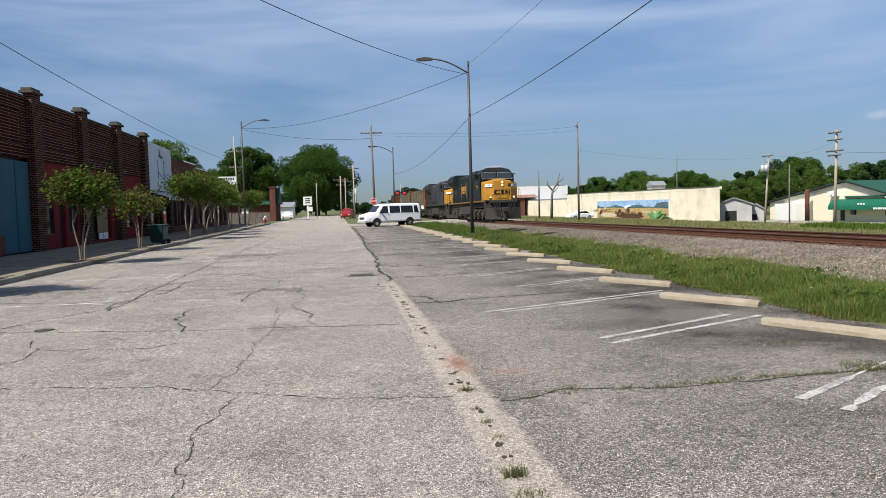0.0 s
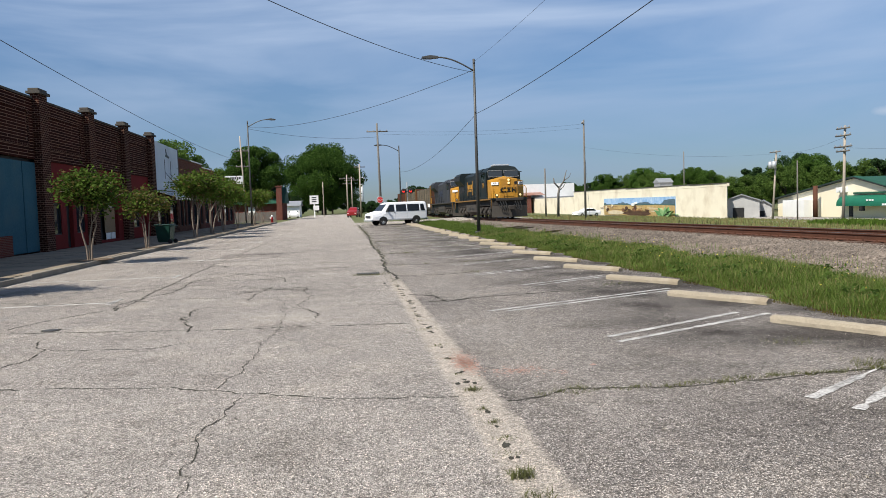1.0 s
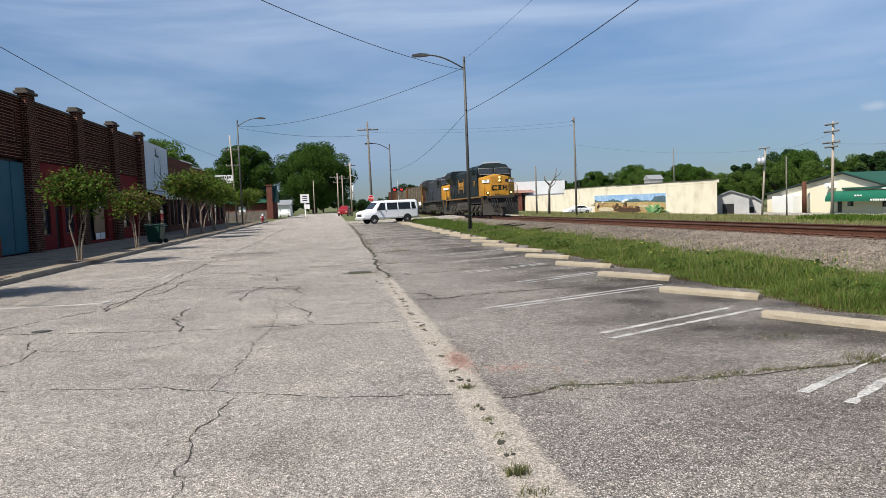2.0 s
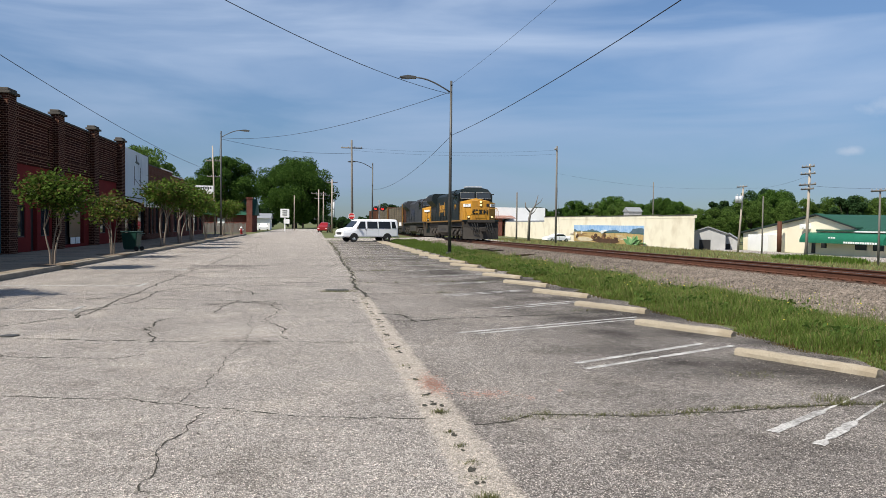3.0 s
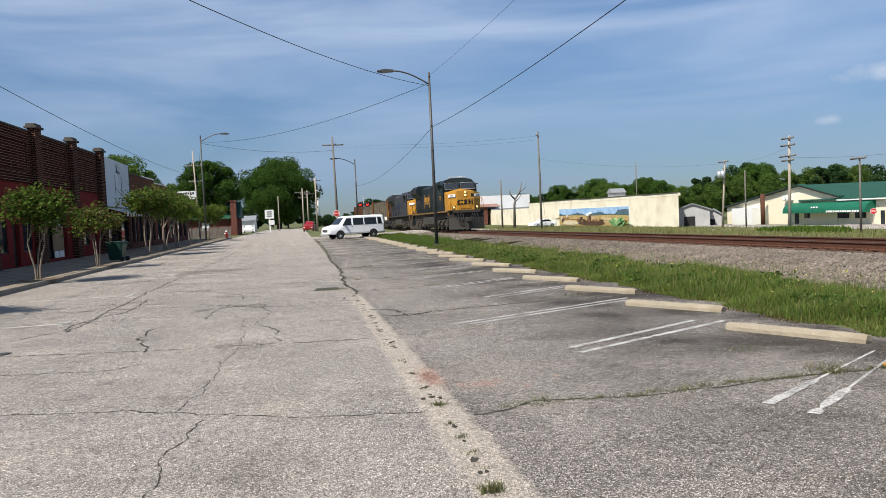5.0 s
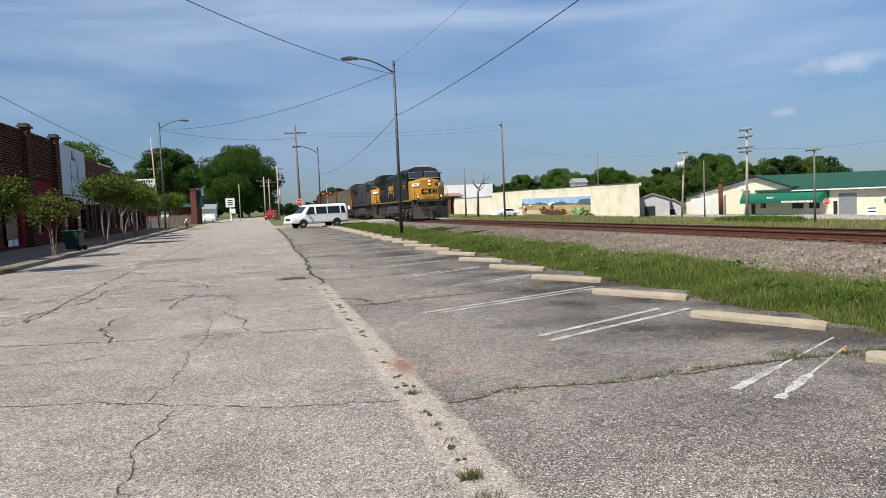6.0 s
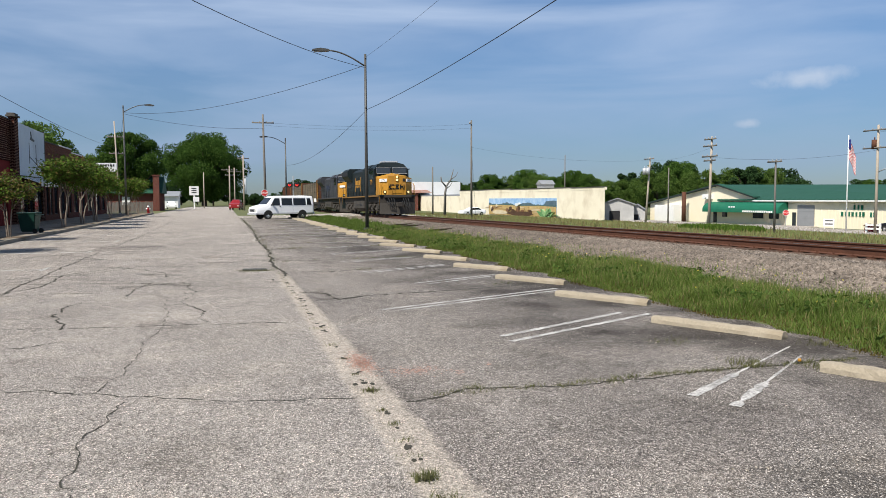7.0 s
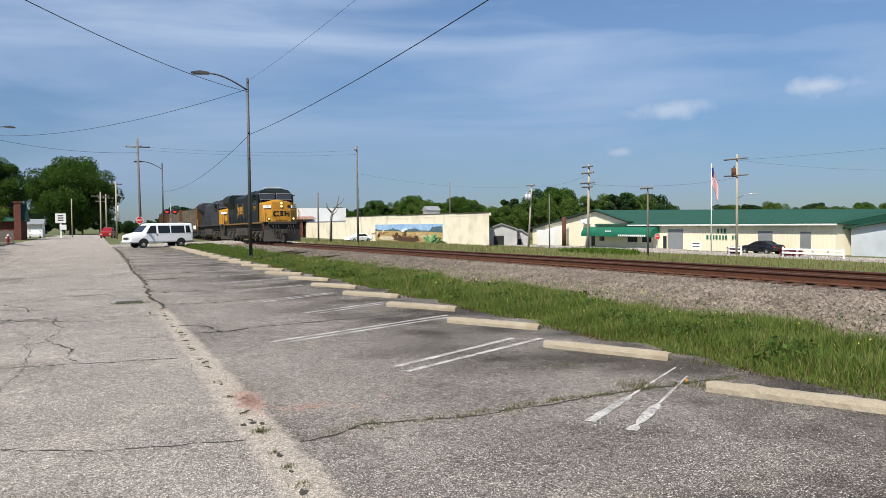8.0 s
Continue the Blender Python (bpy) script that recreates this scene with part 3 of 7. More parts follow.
CRACKS = [
    ([(-5.6, 8.6), (-3.42, 8.03), (-2.57, 7.76), (-1.69, 7.62), (-1.27, 7.35), (-1.08, 7.15), (-0.72, 7.08)], 0.012),
    ([(-0.72, 7.08), (0.0, 6.7), (0.94, 6.46)], 0.012),
    ([(1.34, 6.31), (1.65, 6.34), (2.0, 6.55), (3.0, 6.4), (4.1, 6.45), (5.2, 6.54), (6.9, 6.62)], 0.017),
    ([(-1.28, 7.4), (-1.12, 8.26), (-1.07, 9.1), (-1.0, 10.18), (-0.96, 11.6), (-1.1, 14.0)], 0.007),
    ([(-1.06, 2.0), (-1.05, 4.61), (-1.01, 4.98), (-1.1, 5.13), (-1.14, 6.13), (-1.05, 6.44), (-0.99, 7.0)], 0.007),
    ([(-5.8, 12.1), (-3.0, 11.43), (-1.65, 11.15), (-0.44, 11.02), (0.95, 10.89)], 0.011),
    ([(-2.46, 14.06), (-2.62, 13.36), (-2.65, 12.56), (-2.28, 11.57), (-2.27, 11.14)], 0.012),
    ([(-5.0, 8.3), (-3.89, 9.17), (-3.8, 9.57), (-3.89, 10.3), (-4.12, 10.57), (-4.24, 11.18)], 0.014),
    ([(-3.79, 10.15), (-2.44, 9.87), (-2.03, 10.24)], 0.007),
    ([(-5.2, 12.34), (-4.85, 13.18), (-4.19, 14.29), (-4.28, 15.15), (-3.67, 17.0), (-3.74, 19.2), (-2.75, 21.0), (-0.63, 21.49), (1.33, 22.18)], 0.013),
    ([(-1.81, 14.49), (-1.79, 15.71), (-1.62, 16.98)], 0.011),
    ([(-1.17, 13.07), (-0.81, 13.31), (-0.48, 12.47), (-0.43, 11.23)], 0.01), ([(-0.81, 13.31), (-0.68, 14.98), (-0.9, 16.6)], 0.008),
    ([(1.19, 14.34), (1.56, 14.01), (1.76, 13.07), (2.22, 13.4), (3.32, 13.6), (4.7, 13.82), (5.8, 14.2)], 0.022), ([(1.45, 13.2), (1.76, 13.07)], 0.018),
    ([(-8.4, 18.0), (-4, 17.4), (-1, 16.6), (1.0, 16.2)], 0.01),
    ([(-3.6, 21.4), (-0.5, 20.6), (0.9, 20.2)], 0.012),
    ([(-8.0, 24.6), (-3.0, 24.0), (1.0, 23.4)], 0.012),
    ([(-4.1, 14), (-4.2, 24), (-4.0, 40), (-4.2, 66)], 0.014),
    ([(1.12, 17.4), (1.24, 18.5), (1.09, 20.2), (1.28, 26.2), (1.2, 33), (1.4, 45), (1.35, 72)], 0.03),
    ([(1.4, 21.5), (4, 21.9), (6.2, 22.4)], 0.02), ([(1.4, 27), (6.2, 27.8)], 0.03), ([(1.4, 33), (6.3, 34)], 0.035), ([(1.4, 40), (6.4, 41)], 0.05),
    ([(1.4, 48), (6.4, 49)], 0.06), ([(1.4, 57), (6.4, 58)], 0.07), ([(1.4, 30), (6.2, 30.9)], 0.03), ([(1.4, 36.5), (6.2, 37.2)], 0.04), ([(1.4, 44), (6.4, 45)], 0.05), ([(1.4, 52.5), (6.4, 53.4)], 0.07), ([(1.4, 62), (6.4, 63)], 0.08), ([(-8.3, 35), (0.9, 34.2)], 0.02), ([(-8.3, 44), (0.9, 43.4)], 0.025), ([(-8.3, 58), (0.9, 57)], 0.03), ([(-8.3, 31), (0.9, 30)], 0.02), ([(-8.3, 39), (0.9, 38)], 0.025), ([(-8.3, 50), (0.9, 49)], 0.03),
    ([(1.6, 18.3), (2.5, 18.1), (3.2, 18.5)], 0.03), ([(0.2, 13.2), (0.9, 13.0)], 0.008),
]
crk = np.random.default_rng(21)
for k in range(22):
    x0, y0 = -7.5 + 8 * crk.random(), 15 + 42 * crk.random() ** 1.2
    a = crk.random() * 3.14
    pts = [(x0, y0)]
    for _ in range(int(3 + 3 * crk.random())):
        a += 0.5 * crk.normal()
        st = (0.5 + 0.7 * crk.random()) * (1 + y0 / 40)
        pts.append((min(0.9, max(-8.3, pts[-1][0] + st * math.cos(a))), pts[-1][1] + st * math.sin(a)))
    CRACKS.append((pts, (0.006 + 0.005 * crk.random()) * (1 + y0 / 90)))
rng = np.random.default_rng(3)
bm = B()
for pts, w in CRACKS:
    ribbon(bm, pts, w * ((4.2 if pts[0][0] > 1.2 else 2.8) if pts[0][1] > 20 else 3.0 if pts[0][1] > 9.5 else 1.6), 0.0045, rng)
solid("road_cracks", bm, M_CRACK, "dirt-filled cracks wandering across the asphalt", "cracks", kind="stuff")

# painted bay lines, parking tees and a patch
LDIR, LN = Vector((0.888, 0.46)), Vector((-0.46, 0.888))
bays = thing("bay_lines", label="worn white double lines of the angled parking bays", category="road marking", kind="structure")
PAIRS = [((3.78, 5.74), (6.16, 7.3), (3.92, 5.35), (5.91, 6.84)), ((3.2, 8.92), (5.6, 10.22), (3.19, 8.57), (5.96, 9.99)), ((2.2, 11.62), (5.99, 13.34), (2.5, 11.52), (5.84, 13.02)),
         ((5.2, 3.0), (6.4, 3.8), (5.3, 2.7), (6.5, 3.5))]
for k in range(2, 16):
    a, b = 1.0 * rng.random(), 0.5 * rng.random()
    y = 10.1 + 3.07 * k
    PAIRS.append(((2.7 + a, y - 1.65 + a * 0.5), (5.9 - b, y + 0.05 - b * 0.5), (2.9 + a, y - 1.85 + a * 0.5), (5.8 - b, y - 0.25 - b * 0.5)))
for k, quad in enumerate(PAIRS):
    for p, q in (quad[:2], quad[2:]):
        p, q = Vector(p), Vector(q)
        bm = B()
        side = Vector((-(q - p).y, (q - p).x)).normalized()
        n = max(2, int((q - p).length / 0.1))
        pv = None
        for i in range(n + 1):
            m = p.lerp(q, i / n)
            worn = i / n > 0.38 and k == 0
            w = 0.05 * (0.72 + 0.45 * rng.random()) * (1 if rng.random() > 0.05 + 0.1 * (k > 3) else 0.25) * (0.3 if worn else 1)
            cu = (bm.verts.new((*(m - side * w), 0.0065)), bm.verts.new((*(m + side * w), 0.0065)))
            if pv:
                bm.faces.new((pv[0], pv[1], cu[1], cu[0]))
            pv = cu
        part("painted_line", bm, M_LINE, bays)
tees = thing("parking_tees", label="worn white tee marks of kerbside parking", category="road marking", kind="structure")
for y in (15.4, 21.0, 27.6, 34.5, 41.5):
    bm = B()
    box(bm, -8.3, -4.5, y - 0.04, y + 0.05, 0.001, 0.006)
    box(bm, -4.58, -4.48, y - 0.3, y + 0.6, 0.001, 0.006)
    part("painted_line", bm, M_LINE, tees)


def disc(bm, x, y, r, z0, z1, seg=28):
    return prism(bm, [(x + r * math.cos(6.2832 * i / seg), y + r * math.sin(6.2832 * i / seg)) for i in range(seg)], "z", z0, z1)


cover = thing("manhole_cover", (0, 0, 0), "dark cast-iron manhole cover set in the asphalt", "manhole", kind="")
bm = B()
disc(bm, -4.43, 11.99, 0.14, -0.01, 0.006)
part("rim", bm, M_CRACK, cover)
bm = B()
disc(bm, -4.43, 11.99, 0.115, 0.004, 0.01)
part("lid", bm, M_LAMPPOLE, cover, "round cast-iron lid")
grate = thing("storm_grate", label="rusty storm drain grate with grass along it", category="drain grate")
bm = B()
box(bm, 0.28, 0.86, 18.95, 19.55, -0.02, 0.004)
part("pit", bm, M_CRACK, grate)
for i in range(9):
    bm = B()
    box(bm, 0.31 + i * 0.062, 0.34 + i * 0.062, 18.97, 19.53, 0.004, 0.016)
    part("bar", bm, M_LAMPPOLE, grate)
for n, (x0, x1, y0, y1) in enumerate(((-0.8, -0.14, 23.6, 24.1), (-0.86, 0.1, 21.6, 21.85), (-4.6, -2.4, 28.0, 30.4))):
    bm = B()
    box(bm, x0, x1, y0, y1, 0.0, 0.005)
    solid("road_patch", bm, M_LOT, "dark rectangular asphalt repair patch", "asphalt patch", kind="structure")

# spray-paint specks
M_SPRAY = material("orange_spray_paint", (0.5, 0.27, 0.2), (0.6, 0.36, 0.28), rough=0.9, coords="World")
V, F = [], []
for cx, cy, sx, sy, n in ((1.24, 7.95, 0.11, 0.42, 620), (1.7, 7.4, 0.26, 0.16, 170), (2.1, 7.2, 0.06, 0.1, 20), (2.5, 7.45, 0.05, 0.05, 10)):
    for _ in range(n):
        x, y, r = cx + rng.normal() * sx * 0.6, cy + rng.normal() * sy * 0.6, 0.005 + 0.009 * rng.random()
        k = len(V)
        V += [(x + r * math.cos(a) * (0.6 + 0.6 * rng.random()), y + r * math.sin(a), 0.0058) for a in (0.2, 1.4, 2.7, 3.9, 5.2)]
        F.append((k, k + 1, k + 2, k + 3, k + 4))
cloud("spray_paint_marks", np.array(V), np.array(F), M_SPRAY, "faded orange utility spray marks on asphalt", "paint mark", "stuff")

# ---------------------------------------------------------------- pavement and kerb
bm = B()
box(bm, -13.62, -8.83, -80, 99, -0.1, 0.15)
solid("pavement", bm, M_WALK, "stained old concrete pavement along the shops", "pavement", kind="structure")
slab_lines = B()
for y in range(-4, 98, 2):
    box(slab_lines, -13.6, -8.85, y - 0.008, y + 0.008, 0.13, 0.1535)
box(slab_lines, -11.2, -11.185, -20, 99, 0.13, 0.1535)
solid("pavement_joints", slab_lines, M_CRACK, "dark open joints between pavement slabs", "joints", kind="structure")
kerb = thing("kerb", label="worn stained concrete kerb with a broken stretch", category="kerb", kind="structure")
for i, y in enumerate(range(-20, 99, 3)):
    bm = B()
    box(bm, -8.82, -8.56, y + 0.01, y + 2.99, -0.1, 0.152 + 0.012 * rng.normal(), 0.025)
    part("kerb_stone", bm, M_KERB, kerb)

# ---------------------------------------------------------------- wheel stops
stop_meshes = []
outline = [(-0.09, 0.0), (0.09, 0.0), (0.085, 0.05), (0.062, 0.093), (0.02, 0.105), (-0.02, 0.105), (-0.062, 0.093), (-0.085, 0.05)]
for variant in range(4):
    bm = B()
    rings = []
    for i in range(25):
        u = -0.91 + 1.82 * i / 24
        end = 0.86 if i in (0, 24) else 1.0
        chip = 0.92 if rng.random() < 0.1 else 1.0
        rings.append([bm.verts.new((u + 0.006 * rng.normal(), a * end + 0.0025 * rng.normal(), b * (end * (chip if b > 0.1 else 1)) + (0.003 * rng.normal() if b > 0 else 0))) for a, b in outline])
    for a, b in zip(rings[:-1], rings[1:]):
        for k in range(8):
            bm.faces.new((a[k], a[(k + 1) % 8], b[(k + 1) % 8], b[k]))
    bm.faces.new(rings[0][::-1])
    bm.faces.new(rings[-1])
    stop_meshes.append(mesh_of("wheel_stop", bm, M_STOP))
for k in range(-4, 20):
    ob = new("wheel_stop", stop_meshes[k % 4])
    ob.matrix_basis = pose(6.02 + 0.05 * rng.normal(), 11.55 + 3.07 * k + 0.04 * rng.normal(), 0.002, 0, 0, -62.6 + 1.3 * rng.normal())
    tagged(ob, "weathered tan concrete wheel stop at the grass verge", "wheel stop", "wheel stops along the verge")


# ---------------------------------------------------------------- railway
TX, TZ = 13.75, 0.76
GRADE = -0.0061


def rise(y):
    """Height of the track against its datum: it falls gently away and levels out beyond the crossing."""
    return -0.04 + GRADE * min(y, 100.0)


def along_track(bm, outline, foot=-1.0):
    """An outline swept along the track; points under the foot height stay on the ground."""
    for y0, y1 in ((-70, 100), (100, 420)):
        old = set(bm.verts)
        prism(bm, outline, "y", y0, y1)
        for v in bm.verts:
            if v not in old and v.co.z > foot:
                v.co.z += rise(v.co.y)


# bed coloured darker than the loose stones, painting in the shade between them
M_BED = material("shaded_ballast_bed", (0.06, 0.05, 0.04), (0.2, 0.17, 0.14), scale=2.5, fine=24, rough=0.95, coords="World", bump=0.8, contrast=0.14)
bm = B()
along_track(bm, [(9.9, -0.05), (11.2, 0.42), (12.2, TZ - 0.22), (15.4, TZ - 0.22), (16.2, 0.42), (18.3, -0.12)], 0.1)
solid("ground_ballast", bm, M_BED, "bed of crushed grey-pink railway stone", "ballast", kind="structure")
track = thing("railway_track", label="single rusty railway track on timber ties", category="railway", kind="structure")
rail = [(-0.07, 0), (0.07, 0), (0.07, 0.015), (0.012, 0.035), (0.012, 0.135), (0.036, 0.15), (0.036, 0.18), (-0.036, 0.18), (-0.036, 0.15), (-0.012, 0.135), (-0.012, 0.035), (-0.07, 0.015)]
for s in (-1, 1):
    bm = B()
    along_track(bm, [(TX + s * 0.753 + a, TZ - 0.18 + b) for a, b in rail])
    part("rail", bm, M_RUST, track)
    bm = B()
    x = TX + s * 0.753
    along_track(bm, [(x - 0.033, TZ + 0.0005), (x + 0.033, TZ + 0.0005), (x + 0.033, TZ + 0.003), (x - 0.033, TZ + 0.003)])
    part("rail_head", bm, M_RAILTOP, track, "worn darker running surface")
bm = B()
box(bm, -1.3, 1.3, -0.115, 0.115, -0.1, 0.0, 0.012)
tie_mesh = mesh_of("tie", bm, M_TIE)
bm = B()
for s in (-1, 1):
    box(bm, s * 0.753 - 0.18, s * 0.753 + 0.18, -0.09, 0.09, 0.0, 0.014)
    for d in (-0.1, 0.1):
        box(bm, s * 0.753 + d - 0.015, s * 0.753 + d + 0.015, -0.05, -0.02, 0.014, 0.05)
plate_mesh = mesh_of("tie_plate", bm, M_RUST)
for i in range(230):
    y = -6 + i * 0.52
    m = pose(TX + 0.03 * rng.normal(), y + 0.015 * rng.normal(), TZ + rise(y) - 0.192 + 0.006 * rng.normal(), 0, 0, rng.normal() * 0.5)
    shared("tie", tie_mesh, track, m)
    if i < 110:
        shared("tie_plate", plate_mesh, track, m)

# loose stones lying over the bed
def stones(n, y0, y1, size):
    y = y0 + (y1 - y0) * RNG.random(n)
    x = 9.5 + 2.75 * RNG.random(n) ** 0.9
    up = np.interp(x, [9.9, 11.2], [0, 1]) * (-0.04 + GRADE * np.minimum(y, 100))
    z = np.interp(x, [9.3, 9.9, 11.2, 12.2, 13], [0.03, 0.0, 0.42, TZ - 0.22, TZ - 0.22]) + up
    c = np.column_stack([x, y, z + size * 0.25])
    o = np.array([(1, 0, 0), (-1, 0, 0), (0, 1, 0), (0, -1, 0), (0, 0, 1), (0, 0, -1)], float)
    s = size * (0.5 + RNG.random((n, 6, 1)))
    q = RNG.normal(size=(n, 4))
    q /= np.linalg.norm(q, axis=1, keepdims=True)
    w, a, b, d = q.T
    R = np.stack([1 - 2 * (b * b + d * d), 2 * (a * b - w * d), 2 * (a * d + w * b), 2 * (a * b + w * d), 1 - 2 * (a * a + d * d), 2 * (b * d - w * a),
                  2 * (a * d - w * b), 2 * (b * d + w * a), 1 - 2 * (a * a + b * b)], 1).reshape(n, 3, 3)
    v = np.einsum("nij,nkj->nki", R, o[None] * s) + c[:, None]
    f = np.array([(0, 2, 4), (2, 1, 4), (1, 3, 4), (3, 0, 4), (2, 0, 5), (1, 2, 5), (3, 1, 5), (0, 3, 5)])
    return v.reshape(-1, 3), (np.arange(n)[:, None, None] * 6 + f).reshape(-1, 3)


for n, y0, y1, size in ((30000, 4, 24, 0.042), (20000, 24, 48, 0.05), (9000, 48, 74, 0.062)):
    v, f = stones(n, y0, y1, size)
    cloud("ballast_stones", v, f, M_BALLAST, "loose angular grey and pinkish ballast stones", "ballast", "stuff")

# a few old timbers left beside the track
for y, a in ((37.0, 38), (43.5, 34), (46.0, 40)):
    bm = B()
    box(bm, -0.9, 0.9, -0.06, 0.06, -0.05, 0.05, 0.01)
    solid("old_timber", bm, M_TIE, "dark broken timber lying on the ballast slope", "timber", at=(10.6, y, 0.3 + 0.5 * rise(y)), turn=a)


# ---------------------------------------------------------------- shops on the pavement side
def brickwork(name, dark, light, mortar, row=0.068, width=0.21):
    m = material(name, dark, light, scale=0.8, fine=8, rough=1.0, bump=0.0, coords="World", spec=0.06)
    n, l = m.node_tree.nodes, m.node_tree.links
    b = n["Principled BSDF"]
    col = b.inputs["Base Color"].links[0].from_socket
    geo = n.new("ShaderNodeNewGeometry")
    sep, com, add = n.new("ShaderNodeSeparateXYZ"), n.new("ShaderNodeCombineXYZ"), n.new("ShaderNodeMath")
    l.new(geo.outputs["Position"], sep.inputs[0])
    l.new(sep.outputs["X"], add.inputs[0])
    l.new(sep.outputs["Y"], add.inputs[1])
    l.new(add.outputs[0], com.inputs["X"])
    l.new(sep.outputs["Z"], com.inputs["Y"])
    t = n.new("ShaderNodeTexBrick")
    t.inputs["Scale"].default_value = 1.0
    t.inputs["Brick Width"].default_value, t.inputs["Row Height"].default_value = width, row
    t.inputs["Mortar Size"].default_value, t.inputs["Mortar Smooth"].default_value = 0.014, 0.25
    t.inputs["Color1"].default_value, t.inputs["Color2"].default_value = (0.7, 0.7, 0.7, 1), (1.25, 1.2, 1.2, 1)
    t.inputs["Mortar"].default_value = (1, 1, 1, 1)
    l.new(com.outputs[0], t.inputs["Vector"])
    mx = n.new("ShaderNodeMix")
    mx.data_type, mx.blend_type = "RGBA", "MULTIPLY"
    mx.inputs["Factor"].default_value = 1
    l.new(col, mx.inputs["A"])
    l.new(t.outputs["Color"], mx.inputs["B"])
    mo = n.new("ShaderNodeMix")
    mo.data_type = "RGBA"
    l.new(t.outputs["Fac"], mo.inputs["Factor"])
    l.new(mx.outputs["Result"], mo.inputs["A"])
    mo.inputs["B"].default_value = (*mortar, 1)
    l.new(mo.outputs["Result"], b.inputs["Base Color"])
    inv = n.new("ShaderNodeMath")
    inv.operation = "SUBTRACT"
    inv.inputs[0].default_value = 1.0
    l.new(t.outputs["Fac"], inv.inputs[1])
    bp = n.new("ShaderNodeBump")
    bp.inputs["Strength"].default_value, bp.inputs["Distance"].default_value = 0.7, 0.012
    l.new(inv.outputs[0], bp.inputs["Height"])
    l.new(bp.outputs["Normal"], b.inputs["Normal"])
    return m


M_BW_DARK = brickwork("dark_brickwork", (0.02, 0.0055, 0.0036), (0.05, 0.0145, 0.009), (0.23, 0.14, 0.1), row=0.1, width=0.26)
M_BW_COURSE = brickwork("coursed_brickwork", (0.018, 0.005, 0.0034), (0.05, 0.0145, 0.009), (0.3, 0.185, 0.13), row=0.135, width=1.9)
M_BW_FADED = brickwork("faded_brickwork", (0.08, 0.025, 0.018), (0.135, 0.045, 0.032), (0.18, 0.11, 0.08))
M_BW_RED = brickwork("red_brickwork", (0.11, 0.026, 0.019), (0.17, 0.043, 0.031), (0.18, 0.1, 0.08))
M_GLASS = glass("dark_shop_glass")
M_PLY = material("bare_plywood", (0.2, 0.13, 0.07), (0.3, 0.2, 0.115), scale=1.2, fine=18, rough=0.8)
M_BLACK = material("matt_black_paint", (0.012, 0.012, 0.013), (0.03, 0.03, 0.03), rough=0.5, bump=0.05)
M_PALEWIN = material("pale_window_blind", (0.4, 0.37, 0.3), (0.5, 0.46, 0.38), rough=0.7)
FX = -13.7


def facade_box(parent, name, mat, y0, y1, z0, z1, out=0.0, deep=0.3, label="", bevel=0.0):
    bm = B()
    box(bm, FX + out - deep, FX + out, y0, y1, z0, z1, bevel)
    return part(name, bm, mat, parent, label)


def shop_window(parent, y0, y1, z0, z1, mat=None):
    f = facade_box(parent, "window", mat or M_GLASS, y0 + 0.06, y1 - 0.06, z0 + 0.06, z1 - 0.06, out=-0.17, deep=0.04)
    for a, b, c, d in ((y0, y1, z0, z0 + 0.06), (y0, y1, z1 - 0.06, z1), (y0, y0 + 0.06, z0 + 0.06, z1 - 0.06), (y1 - 0.06, y1, z0 + 0.06, z1 - 0.06)):
        facade_box(f, "window_frame", M_BLACK, a, b, c, d, out=-0.1, deep=0.14)


def pierced(parent, name, mat, y0, y1, z0, z1, holes, out, deep):
    """A wall panel with real openings, built of the pieces between them."""
    ys = sorted({y0, y1, *[h[0] for h in holes], *[h[1] for h in holes]})
    zs = sorted({z0, z1, *[max(z0, h[2]) for h in holes], *[h[3] for h in holes]})
    ys, zs = [a for a in ys if y0 <= a <= y1], [a for a in zs if z0 <= a <= z1]

    def full(i, j):
        if not (0 <= i < len(ys) - 1 and 0 <= j < len(zs) - 1):
            return False
        cy, cz = (ys[i] + ys[i + 1]) / 2, (zs[j] + zs[j + 1]) / 2
        return not any(h[0] < cy < h[1] and h[2] < cz < h[3] for h in holes)

    bm, made = B(), {}

    def vert(i, j, k):
        if (i, j, k) not in made:
            made[i, j, k] = bm.verts.new((FX + out - deep * k, ys[i], zs[j]))
        return made[i, j, k]

    for i in range(len(ys) - 1):
        for j in range(len(zs) - 1):
            if not full(i, j):
                continue
            for k in (0, 1):
                bm.faces.new((vert(i, j, k), vert(i + 1, j, k), vert(i + 1, j + 1, k), vert(i, j + 1, k)))
            for di, dj, a, b in ((-1, 0, (i, j), (i, j + 1)), (1, 0, (i + 1, j), (i + 1, j + 1)), (0, -1, (i, j), (i + 1, j)), (0, 1, (i, j + 1), (i + 1, j + 1))):
                if not full(i + di, j + dj):
                    bm.faces.new((vert(*a, 0), vert(*b, 0), vert(*b, 1), vert(*a, 1)))
    return part(name, bm, mat, parent)


